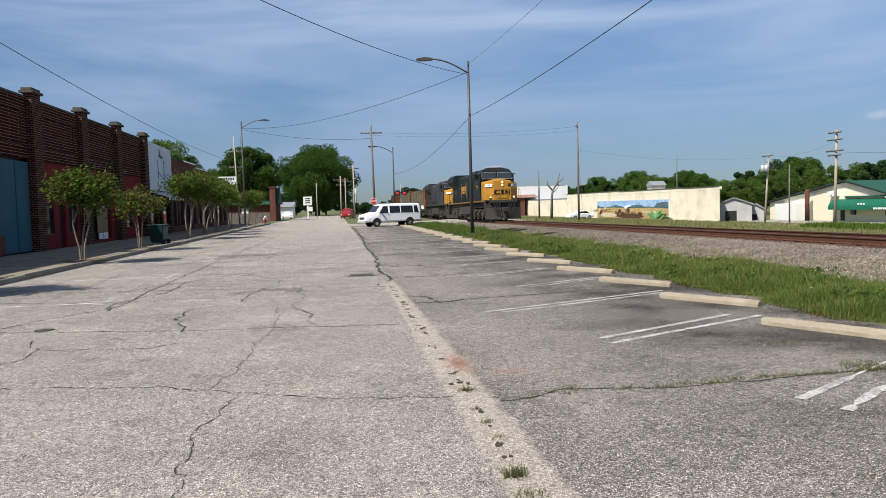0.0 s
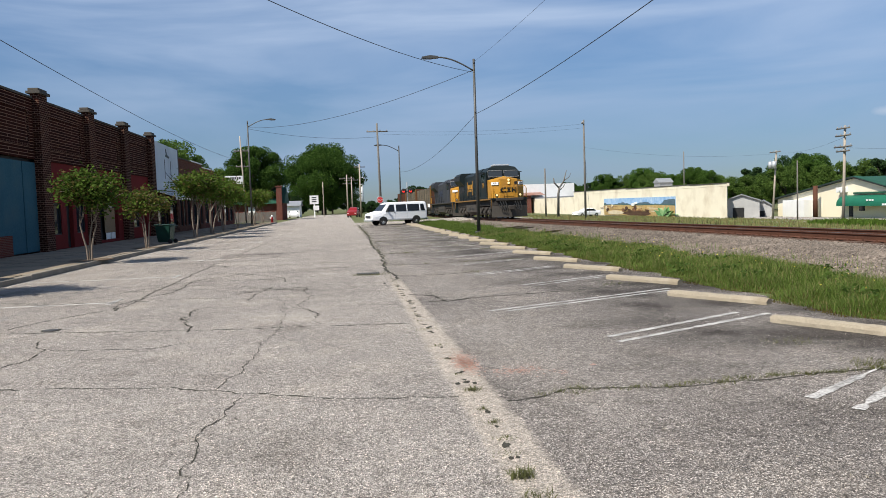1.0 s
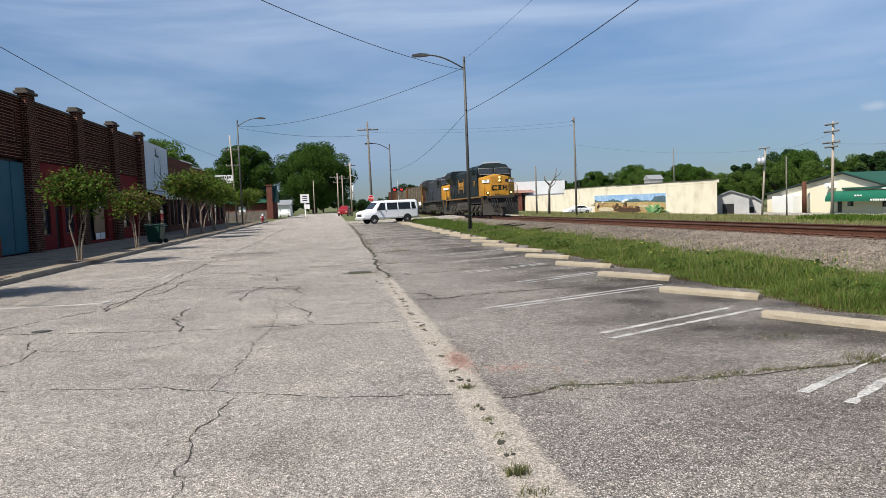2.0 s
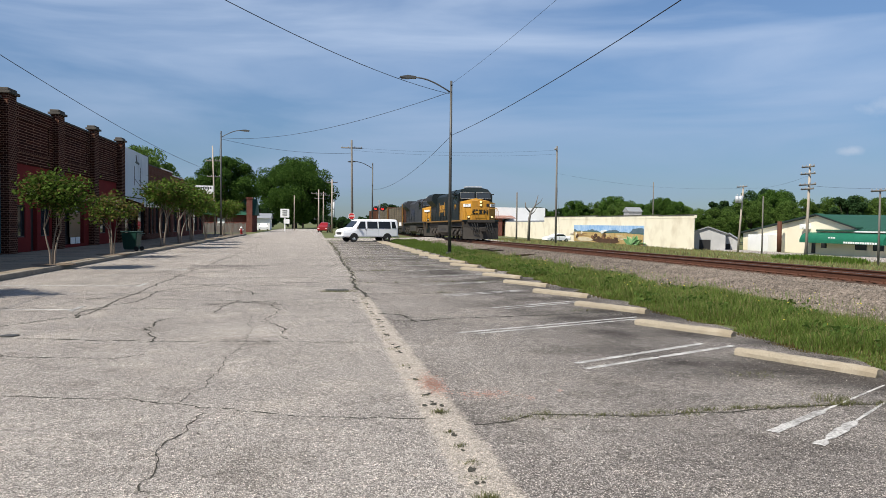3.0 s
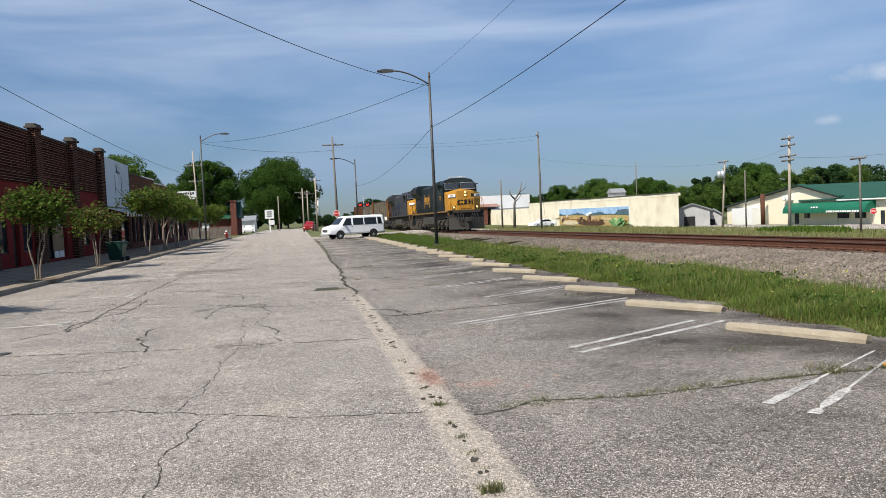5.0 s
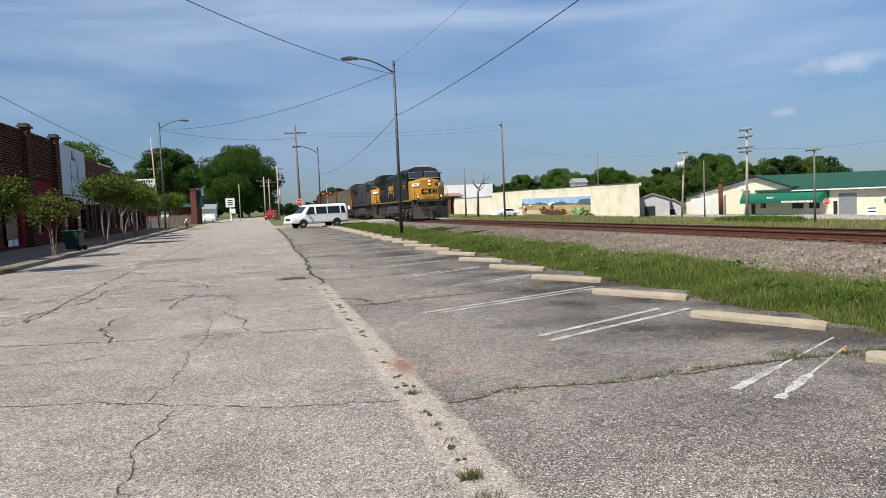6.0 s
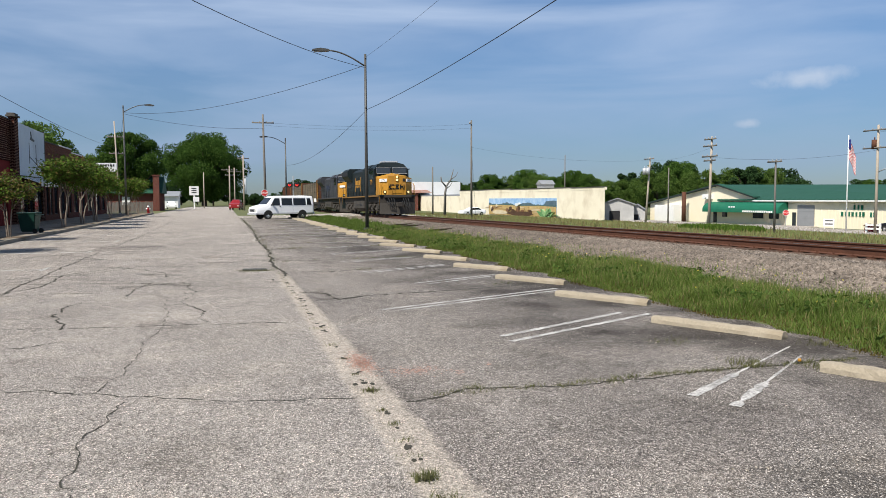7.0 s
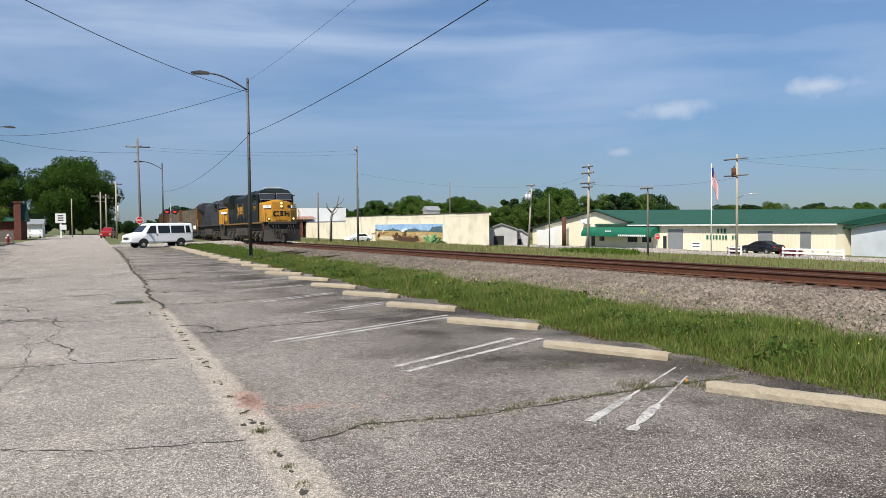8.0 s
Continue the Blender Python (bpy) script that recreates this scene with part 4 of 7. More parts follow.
shop = thing("brick_warehouse", (0, 0, 0), "long dark brick shop row with capped piers and dull red panels", "shop building")
PIERS = [17.0, 23.6, 30.2, 36.85, 43.55, 50.2, 56.85]
bm = B()
box(bm, -38, FX - 0.4, 13.0, 57.4, 0.0, 6.6)
part("body", bm, M_BW_FADED, shop)
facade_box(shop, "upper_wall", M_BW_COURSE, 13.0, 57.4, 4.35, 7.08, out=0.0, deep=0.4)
facade_box(shop, "coping", M_CAP, 13.0, 57.45, 7.08, 7.17, out=0.05, deep=0.5)
for y in PIERS:
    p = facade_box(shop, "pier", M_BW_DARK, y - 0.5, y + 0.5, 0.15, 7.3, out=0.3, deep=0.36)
    facade_box(p, "cap", M_CAP, y - 0.62, y + 0.62, 7.3, 7.42, out=0.42, deep=0.62, bevel=0.02)
    facade_box(p, "cap_top", M_CAP, y - 0.52, y + 0.52, 7.42, 7.56, out=0.32, deep=0.46, bevel=0.03)
for a, b in zip(PIERS[:-1], PIERS[1:]):
    # corbelled brick panel outlines above
    for z in (4.9, 6.45):
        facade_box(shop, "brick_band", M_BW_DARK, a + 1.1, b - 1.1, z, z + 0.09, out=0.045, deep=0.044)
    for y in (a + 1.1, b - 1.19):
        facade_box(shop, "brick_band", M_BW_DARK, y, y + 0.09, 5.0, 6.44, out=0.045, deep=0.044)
HOLES = {3: [(37.6, 39.3, 0.85, 2.4), (40.0, 40.9, 0.16, 2.4), (41.4, 42.7, 0.85, 2.4)], 4: [(44.6, 48.7, 0.3, 2.75)], 5: [(52.2, 53.6, 0.85, 2.5), (54.6, 55.6, 0.16, 2.4)]}
for i, hs in HOLES.items():
    a, b = PIERS[i] + 0.5, PIERS[i + 1] - 0.5
    pierced(shop, "red_panel", M_REDPAINT, a, b, 0.15, 4.35, hs, -0.06, 0.3)
    for y0, y1, z0, z1 in hs:
        if z0 > 0.5:
            shop_window(shop, y0, y1, z0, z1)
        elif y1 - y0 < 1.2:
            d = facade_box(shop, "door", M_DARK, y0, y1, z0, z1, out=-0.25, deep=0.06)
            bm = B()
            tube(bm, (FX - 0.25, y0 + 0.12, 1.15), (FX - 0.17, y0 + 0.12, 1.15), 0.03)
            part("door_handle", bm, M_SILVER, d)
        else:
            # blank dark sheet stands in for the shade inside the opening
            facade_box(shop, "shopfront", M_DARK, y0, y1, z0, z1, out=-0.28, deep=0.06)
            facade_box(shop, "plywood_board", M_PLY, 46.2, 48.2, 0.72, 2.15, out=-0.12, deep=0.03, label="bare plywood board")
            facade_box(shop, "plywood_board", M_PALEWIN, 46.6, 47.7, 2.17, 2.6, out=-0.12, deep=0.03)
            for y in (46.4, 47.35):
                facade_box(shop, "white_panel", M_WHITE, y, y + 0.8, 0.32, 0.7, out=-0.12, deep=0.03, label="small white panel")
# blue boarded bay, brick below
for i in (0, 1, 2):
    a, b = PIERS[i] + 0.5, PIERS[i + 1] - 0.5
    w = (b - a) / 4
    for k in range(4):
        lo = 1.0 if k % 4 < 2 else 0.2
        facade_box(shop, "blue_board", M_BLUE, a + k * w + 0.02, a + (k + 1) * w - 0.02, lo, 4.2, out=-0.05 + 0.02 * (k % 2), deep=0.1, label="faded blue board")
    facade_box(shop, "low_wall", M_BW_RED, a, a + 2 * w, 0.15, 1.0, out=-0.02, deep=0.2)
    # dark sheet painting in the shade behind the boards
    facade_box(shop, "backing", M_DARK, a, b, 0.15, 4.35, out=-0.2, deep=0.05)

metal_shop = thing("metal_front_shop", label="shop with a plain pale blue metal front and striped awning", category="shop building")
bm = B()
box(bm, -36, FX - 0.3, 57.5, 65.8, 0.0, 6.8)
part("body", bm, M_BW_FADED, metal_shop)
for k in range(7):
    w = 8.2 / 7
    facade_box(metal_shop, "metal_panel", M_WHITEMETAL, 57.55 + k * w, 57.55 + (k + 1) * w - 0.015, 3.5, 7.1 - 0.02 * k, out=0.12, deep=0.3)
facade_box(metal_shop, "edge_trim", M_BLACK, 65.76, 65.9, 3.4, 7.1, out=0.14, deep=0.3)
pierced(metal_shop, "lower_wall", M_BW_DARK, 57.5, 65.8, 0.15, 3.5, [(58.2, 60.9, 0.5, 2.8), (61.2, 62.3, 0.16, 2.8), (62.6, 65.2, 0.5, 2.8)], 0.0, 0.3)
for h in ((58.2, 60.9, 0.5, 2.8), (61.2, 62.3, 0.16, 2.8), (62.6, 65.2, 0.5, 2.8)):
    shop_window(metal_shop, *h)
aw = facade_box(metal_shop, "awning_bar", M_SILVER, 57.9, 65.6, 3.38, 3.44, out=0.1, deep=0.1)
for k in range(16):
    y0 = 57.9 + k * 0.48
    bm = B()
    prism(bm, [(FX + 0.1, 3.42), (FX + 1.5, 2.95), (FX + 1.5, 2.72), (FX + 1.47, 2.72), (FX + 1.47, 2.92), (FX + 0.1, 3.37)], "y", y0, y0 + 0.475)
    part("awning_stripe", bm, M_BLACK if k % 2 else M_WHITE, metal_shop)
for y in (59.5, 61.0, 63.4):
    bm = B()
    tube(bm, (FX + 0.12, y + 1.6, 4.9), (FX + 1.4, y, 3.6), 0.02)
    part("stay_rod", bm, M_BLACK, metal_shop)
bm = B()
box(bm, FX + 0.125, FX + 0.14, 60.9, 61.0, 4.4, 5.9)
box(bm, FX + 0.125, FX + 0.14, 62.9, 63.0, 4.4, 5.9)
prism(bm, [(61.2, 6.15), (62.5, 6.05), (62.6, 6.2), (61.9, 6.3), (61.6, 6.75), (61.4, 6.75), (61.5, 6.35)], "x", FX + 0.125, FX + 0.14)
part("emblem", bm, M_BLACK, metal_shop, "faded dark emblem and rules")


def plain_shop(name, y0, y1, top, mat, label, holes, cap=M_CAP):
    s = thing(name, label=label, category="shop building")
    bm = B()
    box(bm, -34, FX - 0.3, y0, y1, 0.0, top - 0.3)
    part("body", bm, mat, s)
    pierced(s, "front_wall", mat, y0, y1, 0.15, top - 0.1, holes, 0.0, 0.3)
    facade_box(s, "coping", cap, y0, y1 - 0.02, top - 0.1, top, out=0.08, deep=0.5)
    facade_box(s, "brick_band", mat, y0 + 0.5, y1 - 0.5, top - 0.9, top - 0.75, out=0.06, deep=0.058)
    facade_box(s, "lintel", M_CAP, y0 + 0.4, y1 - 0.4, 3.0, 3.2, out=0.05, deep=0.048)
    for k, h in enumerate(holes):
        shop_window(s, *h, mat=M_PALEWIN if k % 3 == 1 else None)
    return s


plain_shop("faded_brick_shop", 65.9, 71.6, 6.45, M_BW_FADED, "faded brick shop with pale window blinds", [(66.5, 67.6, 0.6, 2.9), (67.9, 68.9, 0.6, 2.9), (69.4, 70.9, 0.6, 2.9)])
plain_shop("brown_brick_shop", 71.62, 77.2, 6.5, M_BW_FADED, "brown brick shop with white parapet end", [(72.2, 74.0, 0.6, 2.9), (74.4, 75.3, 0.16, 2.9), (75.6, 76.8, 0.6, 2.9)], M_WHITE)
plain_shop("red_brick_shop", 77.22, 84.4, 6.2, M_BW_RED, "red painted brick shop with white parapet end", [(78, 80.2, 0.6, 2.9), (80.8, 81.8, 0.16, 2.9), (82.2, 84, 0.6, 2.9)], M_WHITE)
plain_shop("corner_brick_shop", 84.42, 98.2, 5.85, M_BW_RED, "low red brick corner shop with stepped parapet", [(85.2, 88.2, 0.6, 2.8), (88.8, 89.8, 0.16, 2.8), (90.4, 93.5, 0.6, 2.8), (94.5, 97, 0.6, 2.8)])
sign = thing("hanging_shop_sign", (-12.6, 91.0, 5.35), "white two-line sign with dark lettering above the pavement", "sign")
bm = B()
box(bm, -1.05, 1.05, -0.12, 0.12, -0.45, 0.5, 0.02)
part("panel", bm, M_WHITE, sign)
for row, z, n in ((0, 0.12, 7), (1, -0.28, 4)):
    for k in range(n):
        bm = B()
        x = -0.9 + k * 0.26 + row * 0.15
        box(bm, x, x + 0.17, -0.14, -0.12, z, z + 0.24)
        part("letter_bar", bm, M_BLACK, sign)
bm = B()
tube(bm, (-1.1, 0, 0.3), (-1.05, 0, 0.3), 0.04)
tube(bm, (-1.1, 0, -0.3), (-1.05, 0, -0.3), 0.04)
part("bracket", bm, M_BLACK, sign)

# ---------------------------------------------------------------- buildings beyond the railway
store = thing("painted_block_store", label="long low cream-painted block building with a wall painting", category="building")
bm = B()
prism(bm, [(52, 97), (61.5, 114.6), (66, 166), (52, 166)], "z", -2.2, 2.9)
part("wall", bm, M_CREAM, store)
bm = B()
for y0, y1, z in ((97, 108, 3.3), (108, 134, 3.38), (134, 166, 3.5)):
    box(bm, 51.98, 52.35, y0, y1 - 0.002, 2.9, z)
part("parapet", bm, M_CREAM, store)
bm = B()
for y0, y1, z in ((97, 108, 3.3), (108, 134, 3.38), (134, 166, 3.5)):
    box(bm, 51.9, 52.45, y0, y1 - 0.002, z, z + 0.1)
part("coping", bm, M_CAP, store)
bm = B()
box(bm, 53, 64, 166.01, 214, -2.2, 2.4)
part("annex", bm, M_CREAM, store)
bm = B()
prism(bm, [(53, 2.4), (64, 2.4), (64, 3.0), (53, 2.7)], "y", 166.02, 214)
part("annex_roof", bm, M_GREY, store)
bm = B()
box(bm, 56, 58.4, 128.2, 130.6, 2.9, 4.3)
prism(bm, [(128, 4.3), (130.8, 4.3), (129.4, 5.1)], "x", 55.8, 58.6)
part("roof_hutch", bm, M_GREY, store, "small grey roof hutch")
# the painting: flat panel with plain painted shapes
M_MSKY = material("painted_sky", (0.1, 0.3, 0.62), (0.55, 0.68, 0.8), scale=0.35, fine=1.5, rough=0.8, bump=0)
M_MFIELD = material("painted_field", (0.33, 0.2, 0.07), (0.6, 0.45, 0.2), scale=0.5, fine=2.5, rough=0.8, bump=0)
M_MBROWN = material("painted_brown", (0.08, 0.04, 0.02), (0.3, 0.15, 0.07), scale=0.8, fine=3, rough=0.8, bump=0)
M_MGREEN = material("painted_green", (0.04, 0.16, 0.05), (0.18, 0.36, 0.14), scale=0.9, fine=3, rough=0.8, bump=0)
M_MTREE = material("painted_tree_line", (0.03, 0.08, 0.1), (0.08, 0.16, 0.14), scale=0.8, fine=3, rough=0.8, bump=0)
mural = thing("wall_painting", label="bright farm landscape painting on the cream wall", category="mural")
bm = B()
box(bm, 51.9, 51.97, 113.0, 145.7, -1.45, 1.75)
part("panel", bm, M_MSKY, mural)
mr = np.random.default_rng(5)


def painted(name, outline, mat, layer):
    """One flat painted shape on the panel, given along the wall and upwards; later layers lie over earlier ones."""
    bm = B()
    prism(bm, outline, "x", 51.9 - 0.004 * layer, 51.905)
    return part(name, bm, mat, mural)


def blot(y, z, w, h, n=11):
    return [(y + w * math.cos(a) * (0.75 + 0.4 * mr.random()), max(-1.45, z + h * math.sin(a) * (0.75 + 0.4 * mr.random()))) for a in np.linspace(0, 5.7, n)]


M_MHILL = material("painted_far_hills", (0.05, 0.09, 0.13), (0.11, 0.17, 0.2), scale=0.6, fine=3, rough=0.8, bump=0)
M_MDARK = material("painted_dark_soil", (0.035, 0.02, 0.012), (0.13, 0.065, 0.035), scale=1.1, fine=4, rough=0.8, bump=0)
M_MPALE = material("painted_pale_sand", (0.5, 0.4, 0.25), (0.7, 0.62, 0.46), scale=0.7, fine=3, rough=0.8, bump=0)
M_MLIME = material("painted_light_leaf", (0.16, 0.32, 0.12), (0.34, 0.5, 0.24), scale=0.9, fine=4, rough=0.8, bump=0)
ridge = [(113.0 + 32.7 * i / 40, 0.62 + 0.25 * mr.random() + (0.45 if i < 6 else 0) + 0.18 * math.sin(i * 0.5)) for i in range(41)]
painted("painted_hills", [(113.0, 0.2)] + ridge + [(145.7, 0.2)], M_MHILL, 1)
trees = [(113.0 + 32.7 * i / 50, 0.48 + 0.22 * mr.random()) for i in range(51)]
painted("painted_trees", [(113.0, 0.1)] + trees + [(145.7, 0.1)], M_MTREE, 2)
painted("painted_field", [(113.0, -1.45), (145.7, -1.45), (145.7, 0.42), (137, 0.5), (128, 0.36), (120, 0.45), (113.0, 0.3)], M_MFIELD, 3)
for k in range(9):
    y = 116 + 28 * mr.random()
    painted("painted_furrow", [(y - 4, 0.2 - 0.12 * k), (y + 4, 0.24 - 0.12 * k), (y + 4.6, 0.13 - 0.12 * k), (y - 3.4, 0.12 - 0.12 * k)], M_MPALE if k % 2 else M_MBROWN, 4 + k)
painted("painted_soil", blot(129, -1.05, 6.5, 0.5, 17), M_MDARK, 14)
painted("painted_sand", blot(139.6, -0.95, 4.2, 0.45, 13), M_MPALE, 15)
for k in range(16):
    y = 123 + 12.5 * mr.random()
    painted("painted_shape", blot(y, -0.75 + 0.75 * mr.random(), 0.5 + 0.7 * mr.random(), 0.15 + 0.35 * mr.random(), 8), (M_MBROWN, M_MDARK, M_MDARK, M_MFIELD)[k % 4], 16 + k)
for k in range(5):
    painted("painted_shape", blot(141 + 4 * mr.random(), -0.5 + 0.9 * mr.random(), 0.45, 0.3, 8), (M_MPALE, M_MDARK)[k % 2], 33 + k)
painted("painted_smoke", blot(130.2, 0.55, 0.9, 0.3, 12), M_WHITE, 39)
painted("painted_smoke", blot(129.2, 0.75, 0.7, 0.22, 12), M_WHITE, 40)
for k in range(13):
    a = math.pi * (k + 0.5) / 13
    c, q = (117.4 if k % 3 else 115.4), (2.6 + 1.6 * mr.random())
    tip = (c + q * math.cos(a), -1.5 + 0.36 * q * math.sin(a) + 0.2)
    side = (-math.sin(a) * 0.5, math.cos(a) * 0.28)
    mid = ((c + tip[0]) / 2, (-1.5 + tip[1]) / 2)
    painted("painted_leaf", [(c, -1.5), (mid[0] + side[0], mid[1] + abs(side[1]) + 0.1), tip, (mid[0] - side[0], mid[1] - side[1])], M_MLIME if k % 2 else M_MGREEN, 41 + k)

mill = thing("green_roof_mill", label="long cream metal-sided mill with green roof and gable", category="building")
MX = 68.0
bm = B()
box(bm, MX, MX + 22, 52.8, 92.6, -2.4, 1.3)
prism(bm, [(110.9, 0.75), (110.9, -2.4), (85.6, -2.4), (85.6, 1.75), (92.8, 3.4)], "x", MX - 0.06, MX + 0.5)
prism(bm, [(110.9, 0.6), (110.9, -2.4), (92.7, -2.4), (92.7, 1.3)], "x", MX + 0.5, MX + 20)
part("wall", bm, M_CREAM2, mill)
bm = B()
for k in range(60):
    y = 53 + k * 0.54
    box(bm, MX - 0.03, MX, y, y + 0.06, -2.0, 1.28)
part("siding_rib", bm, M_CREAM2, mill)
bm = B()
prism(bm, [(MX - 0.5, 1.28), (MX - 0.5, 1.42), (MX + 11, 3.72), (MX + 22.5, 1.42), (MX + 22.5, 1.28)], "y", 52.3, 92.6)
for v in bm.verts:
    if v.co.z > 2:
        v.co.y, v.co.z = (107.0, 3.85) if v.co.y > 80 else (52.3, 2.85)
part("roof", bm, M_GREENROOF, mill)
bm = B()
prism(bm, [(111.6, 0.7), (92.8, 3.48), (92.8, 3.68), (111.6, 0.88)], "x", MX - 0.5, MX + 0.6)
prism(bm, [(92.79, 3.48), (85.0, 1.7), (85.0, 1.85), (92.79, 3.68)], "x", MX - 0.5, MX + 0.6)
part("gable_roof", bm, M_GREENROOF, mill)
bm = B()
prism(bm, [(111.6, 0.66), (92.8, 3.44), (85.0, 1.66), (85.0, 1.8), (92.8, 3.6), (111.6, 0.82)], "x", MX - 0.58, MX - 0.5)
part("gable_trim", bm, M_BLACK, mill)
bm = B()
box(bm, MX - 0.62, MX - 0.5, 52.3, 85.0, 1.2, 1.36)
part("gutter", bm, M_WHITE, mill)
for k in range(38):
    bm = B()
    y = 53 + k * 0.85
    tube(bm, (MX - 0.48, y, 1.45), (MX + 11, 52.3 + 1.357 * (y - 52.3), 2.86 + (y - 52.3) / 40.3), 0.025, seg=5)
    part("roof_seam", bm, M_GREENROOF, mill)
for y0, y1, z0, z1 in ((74.6, 77.4, -1.85, 0.75), (60.6, 62.6, -1.85, 0.55), (55.7, 57.0, -1.3, 0.5)):
    bm = B()
    box(bm, MX - 0.05, MX - 0.01, y0, y1, z0, z1)
    me = part("shutter", bm, M_GREY, mill, "grey roller shutter")
    for k in range(9):
        bm = B()
        z = z0 + (z1 - z0) * (k + 0.5) / 9
        box(bm, MX - 0.065, MX - 0.05, y0 + 0.05, y1 - 0.05, z - 0.03, z + 0.03)
        part("shutter_rib", bm, M_GREY, me)
for y0, y1, z0, z1 in ((77.6, 78.2, -1.8, -0.15), (83.5, 85.5, -1.05, 0.2), (80.6, 82.4, -1.05, 0.2), (88.6, 90.2, -0.2, 0.25), (90.9, 92.0, -1.0, 0.15), (93.2, 94.0, -1.8, 0.15)):
    bm = B()
    box(bm, MX - 0.11, MX - 0.06, y0, y1, z0, z1)
    part("window", bm, M_GLASS, mill, "dark window")
# barrel awning
bm = B()
arc = [(MX - 0.06, 1.1)] + [(MX - 0.06 - 1.5 * math.sin(a), -0.05 + 1.15 * math.cos(a)) for a in np.linspace(0.1, 1.57, 9)] + [(MX - 1.56, -0.3), (MX - 0.06, -0.3)]
prism(bm, arc, "y", 79.0, 94.6)
aw = part("awning", bm, M_AWNING, mill, "dark green barrel awning")
for k in range(14):
    bm = B()
    y = 80.0 + k * 0.42
    box(bm, MX - 1.6, MX - 1.565, y, y + 0.3, -0.24, 0.0)
    part("letter_bar", bm, M_WHITE, aw)
for k in range(3):
    bm = B()
    y = 87.4 + k * 0.5
    box(bm, MX - 1.56, MX - 1.5, y, y + 0.3, 0.35, 0.55)
    part("letter_bar", bm, M_WHITE, aw)
for (n, y, dy, z, h) in ((3, 67.4, 0.55, 0.3, 0.62), (10, 65.7, 0.5, -0.45, 0.56)):
    for k in range(n):
        if n == 10 and k in (2,):
            continue
        bm = B()
        yy = y + k * dy
        box(bm, MX - 0.08, MX - 0.03, yy, yy + (0.22 if k % 3 else 0.3), z, z + h * 0.85)
        part("letter_bar", bm, M_AWNING, mill, "dark green letter shape")
bm = B()
box(bm, 66.2, 68.0, 101.5, 106.8, -2.2, 0.6)
part("lean_to", bm, M_WHITE, mill, "small white lean-to")
bm = B()
tube(bm, (66.6, 99.4, -2.2), (66.6, 99.4, 2.6), 0.32, seg=14)
part("stack_pipe", bm, M_RUST, mill, "rusty upright pipe")
bm = B()
box(bm, MX - 0.9, MX - 0.06, 94.2, 95.6, 1.5, 2.2, 0.05)
tube(bm, (MX - 0.9, 94.9, 1.85), (MX - 1.1, 94.9, 1.85), 0.3, seg=12)
part("wall_fan", bm, M_WHITE, mill, "white wall fan unit")

M_SHED = material("grey_weathered_boards", (0.3, 0.3, 0.295), (0.5, 0.5, 0.49), scale=0.9, fine=9, rough=0.8)


def tin_shed(x, y, turn, w, hgt, label):
    shed = thing("grey_tin_shed", (x, y, land(x) - 0.1), label, "shed", "tin sheds", turn=turn)
    h = w / 2
    bm = B()
    prism(bm, [(-h, 0), (h, 0), (h, hgt), (0, hgt + 0.85), (-h, hgt)], "y", 0, 7)
    part("wall", bm, M_SHED, shed)
    bm = B()
    prism(bm, [(-h - 0.25, hgt - 0.08), (0, hgt + 0.87), (h + 0.25, hgt - 0.08), (h + 0.25, hgt + 0.06), (0, hgt + 1.02), (-h - 0.25, hgt + 0.06)], "y", -0.3, 7.2)
    part("roof", bm, M_GREY, shed)
    # dark plate on the solid wall stands in for the shaded doorway
    bm = B()
    box(bm, -h * 0.5, h * 0.15, -0.03, 0.02, 0.1, hgt * 0.62)
    part("doorway", bm, M_DARK, shed)
    for k in range(int(w / 0.5)):
        bm = B()
        box(bm, -h + k * 0.5, -h + k * 0.5 + 0.1, -0.03, 0.0, hgt * 0.64, hgt)
        part("rib", bm, M_SHED, shed)


tin_shed(58.1, 104.2, -29.4, 4.9, 2.6, "weathered grey corrugated shed with an open doorway")
tin_shed(62.6, 106.0, -31.0, 2.4, 1.7, "small weathered grey shed behind the mill")

barn = thing("white_metal_barn", label="pale metal shed with a low pitched roof", category="shed")
bm = B()
prism(bm, [(52.2, -2.3), (30, -2.3), (30, 1.2), (41, 2.5), (52.2, 0.9)], "x", 69.5, 95)
part("wall", bm, M_WHITEMETAL, barn)
bm = B()
prism(bm, [(52.8, 0.8), (41, 2.55), (29.5, 1.2), (29.5, 1.35), (41, 2.72), (52.8, 0.98)], "x", 69.0, 95)
part("roof", bm, M_GREENROOF, barn)

white_store = thing("white_metal_warehouse", label="long white metal warehouse behind the crossing", category="building")
bm = B()
prism(bm, [(20.5, -0.8), (34.5, -0.8), (34.5, 4.0), (20.5, 3.0)], "y", 182, 230)
part("wall", bm, M_WHITE, white_store)
bm = B()
prism(bm, [(20.2, 3.0), (34.8, 4.03), (34.8, 4.2), (20.2, 3.17)], "y", 181.7, 230)
part("roof", bm, M_GREY, white_store)
bm = B()
box(bm, 21.0, 24.5, 181.8, 182, -0.8, 1.6)
part("shutter", bm, M_GREY, white_store)
rust_store = thing("rust_roof_store", label="old brick store with a rust-streaked tin roof", category="building")
M_RUSTROOF = material("rusty_tin_roof", (0.2, 0.09, 0.06), (0.36, 0.2, 0.15), scale=0.5, fine=3, rough=0.8, stain=(0.4, 0.36, 0.33), stain_scale=0.3)
bm = B()
box(bm, 36.5, 52, 205, 240, -1.5, 3.4)
part("wall", bm, M_BW_RED, rust_store)
bm = B()
prism(bm, [(204.5, 3.4), (222, 6.2), (240.5, 3.4)], "x", 36, 56)
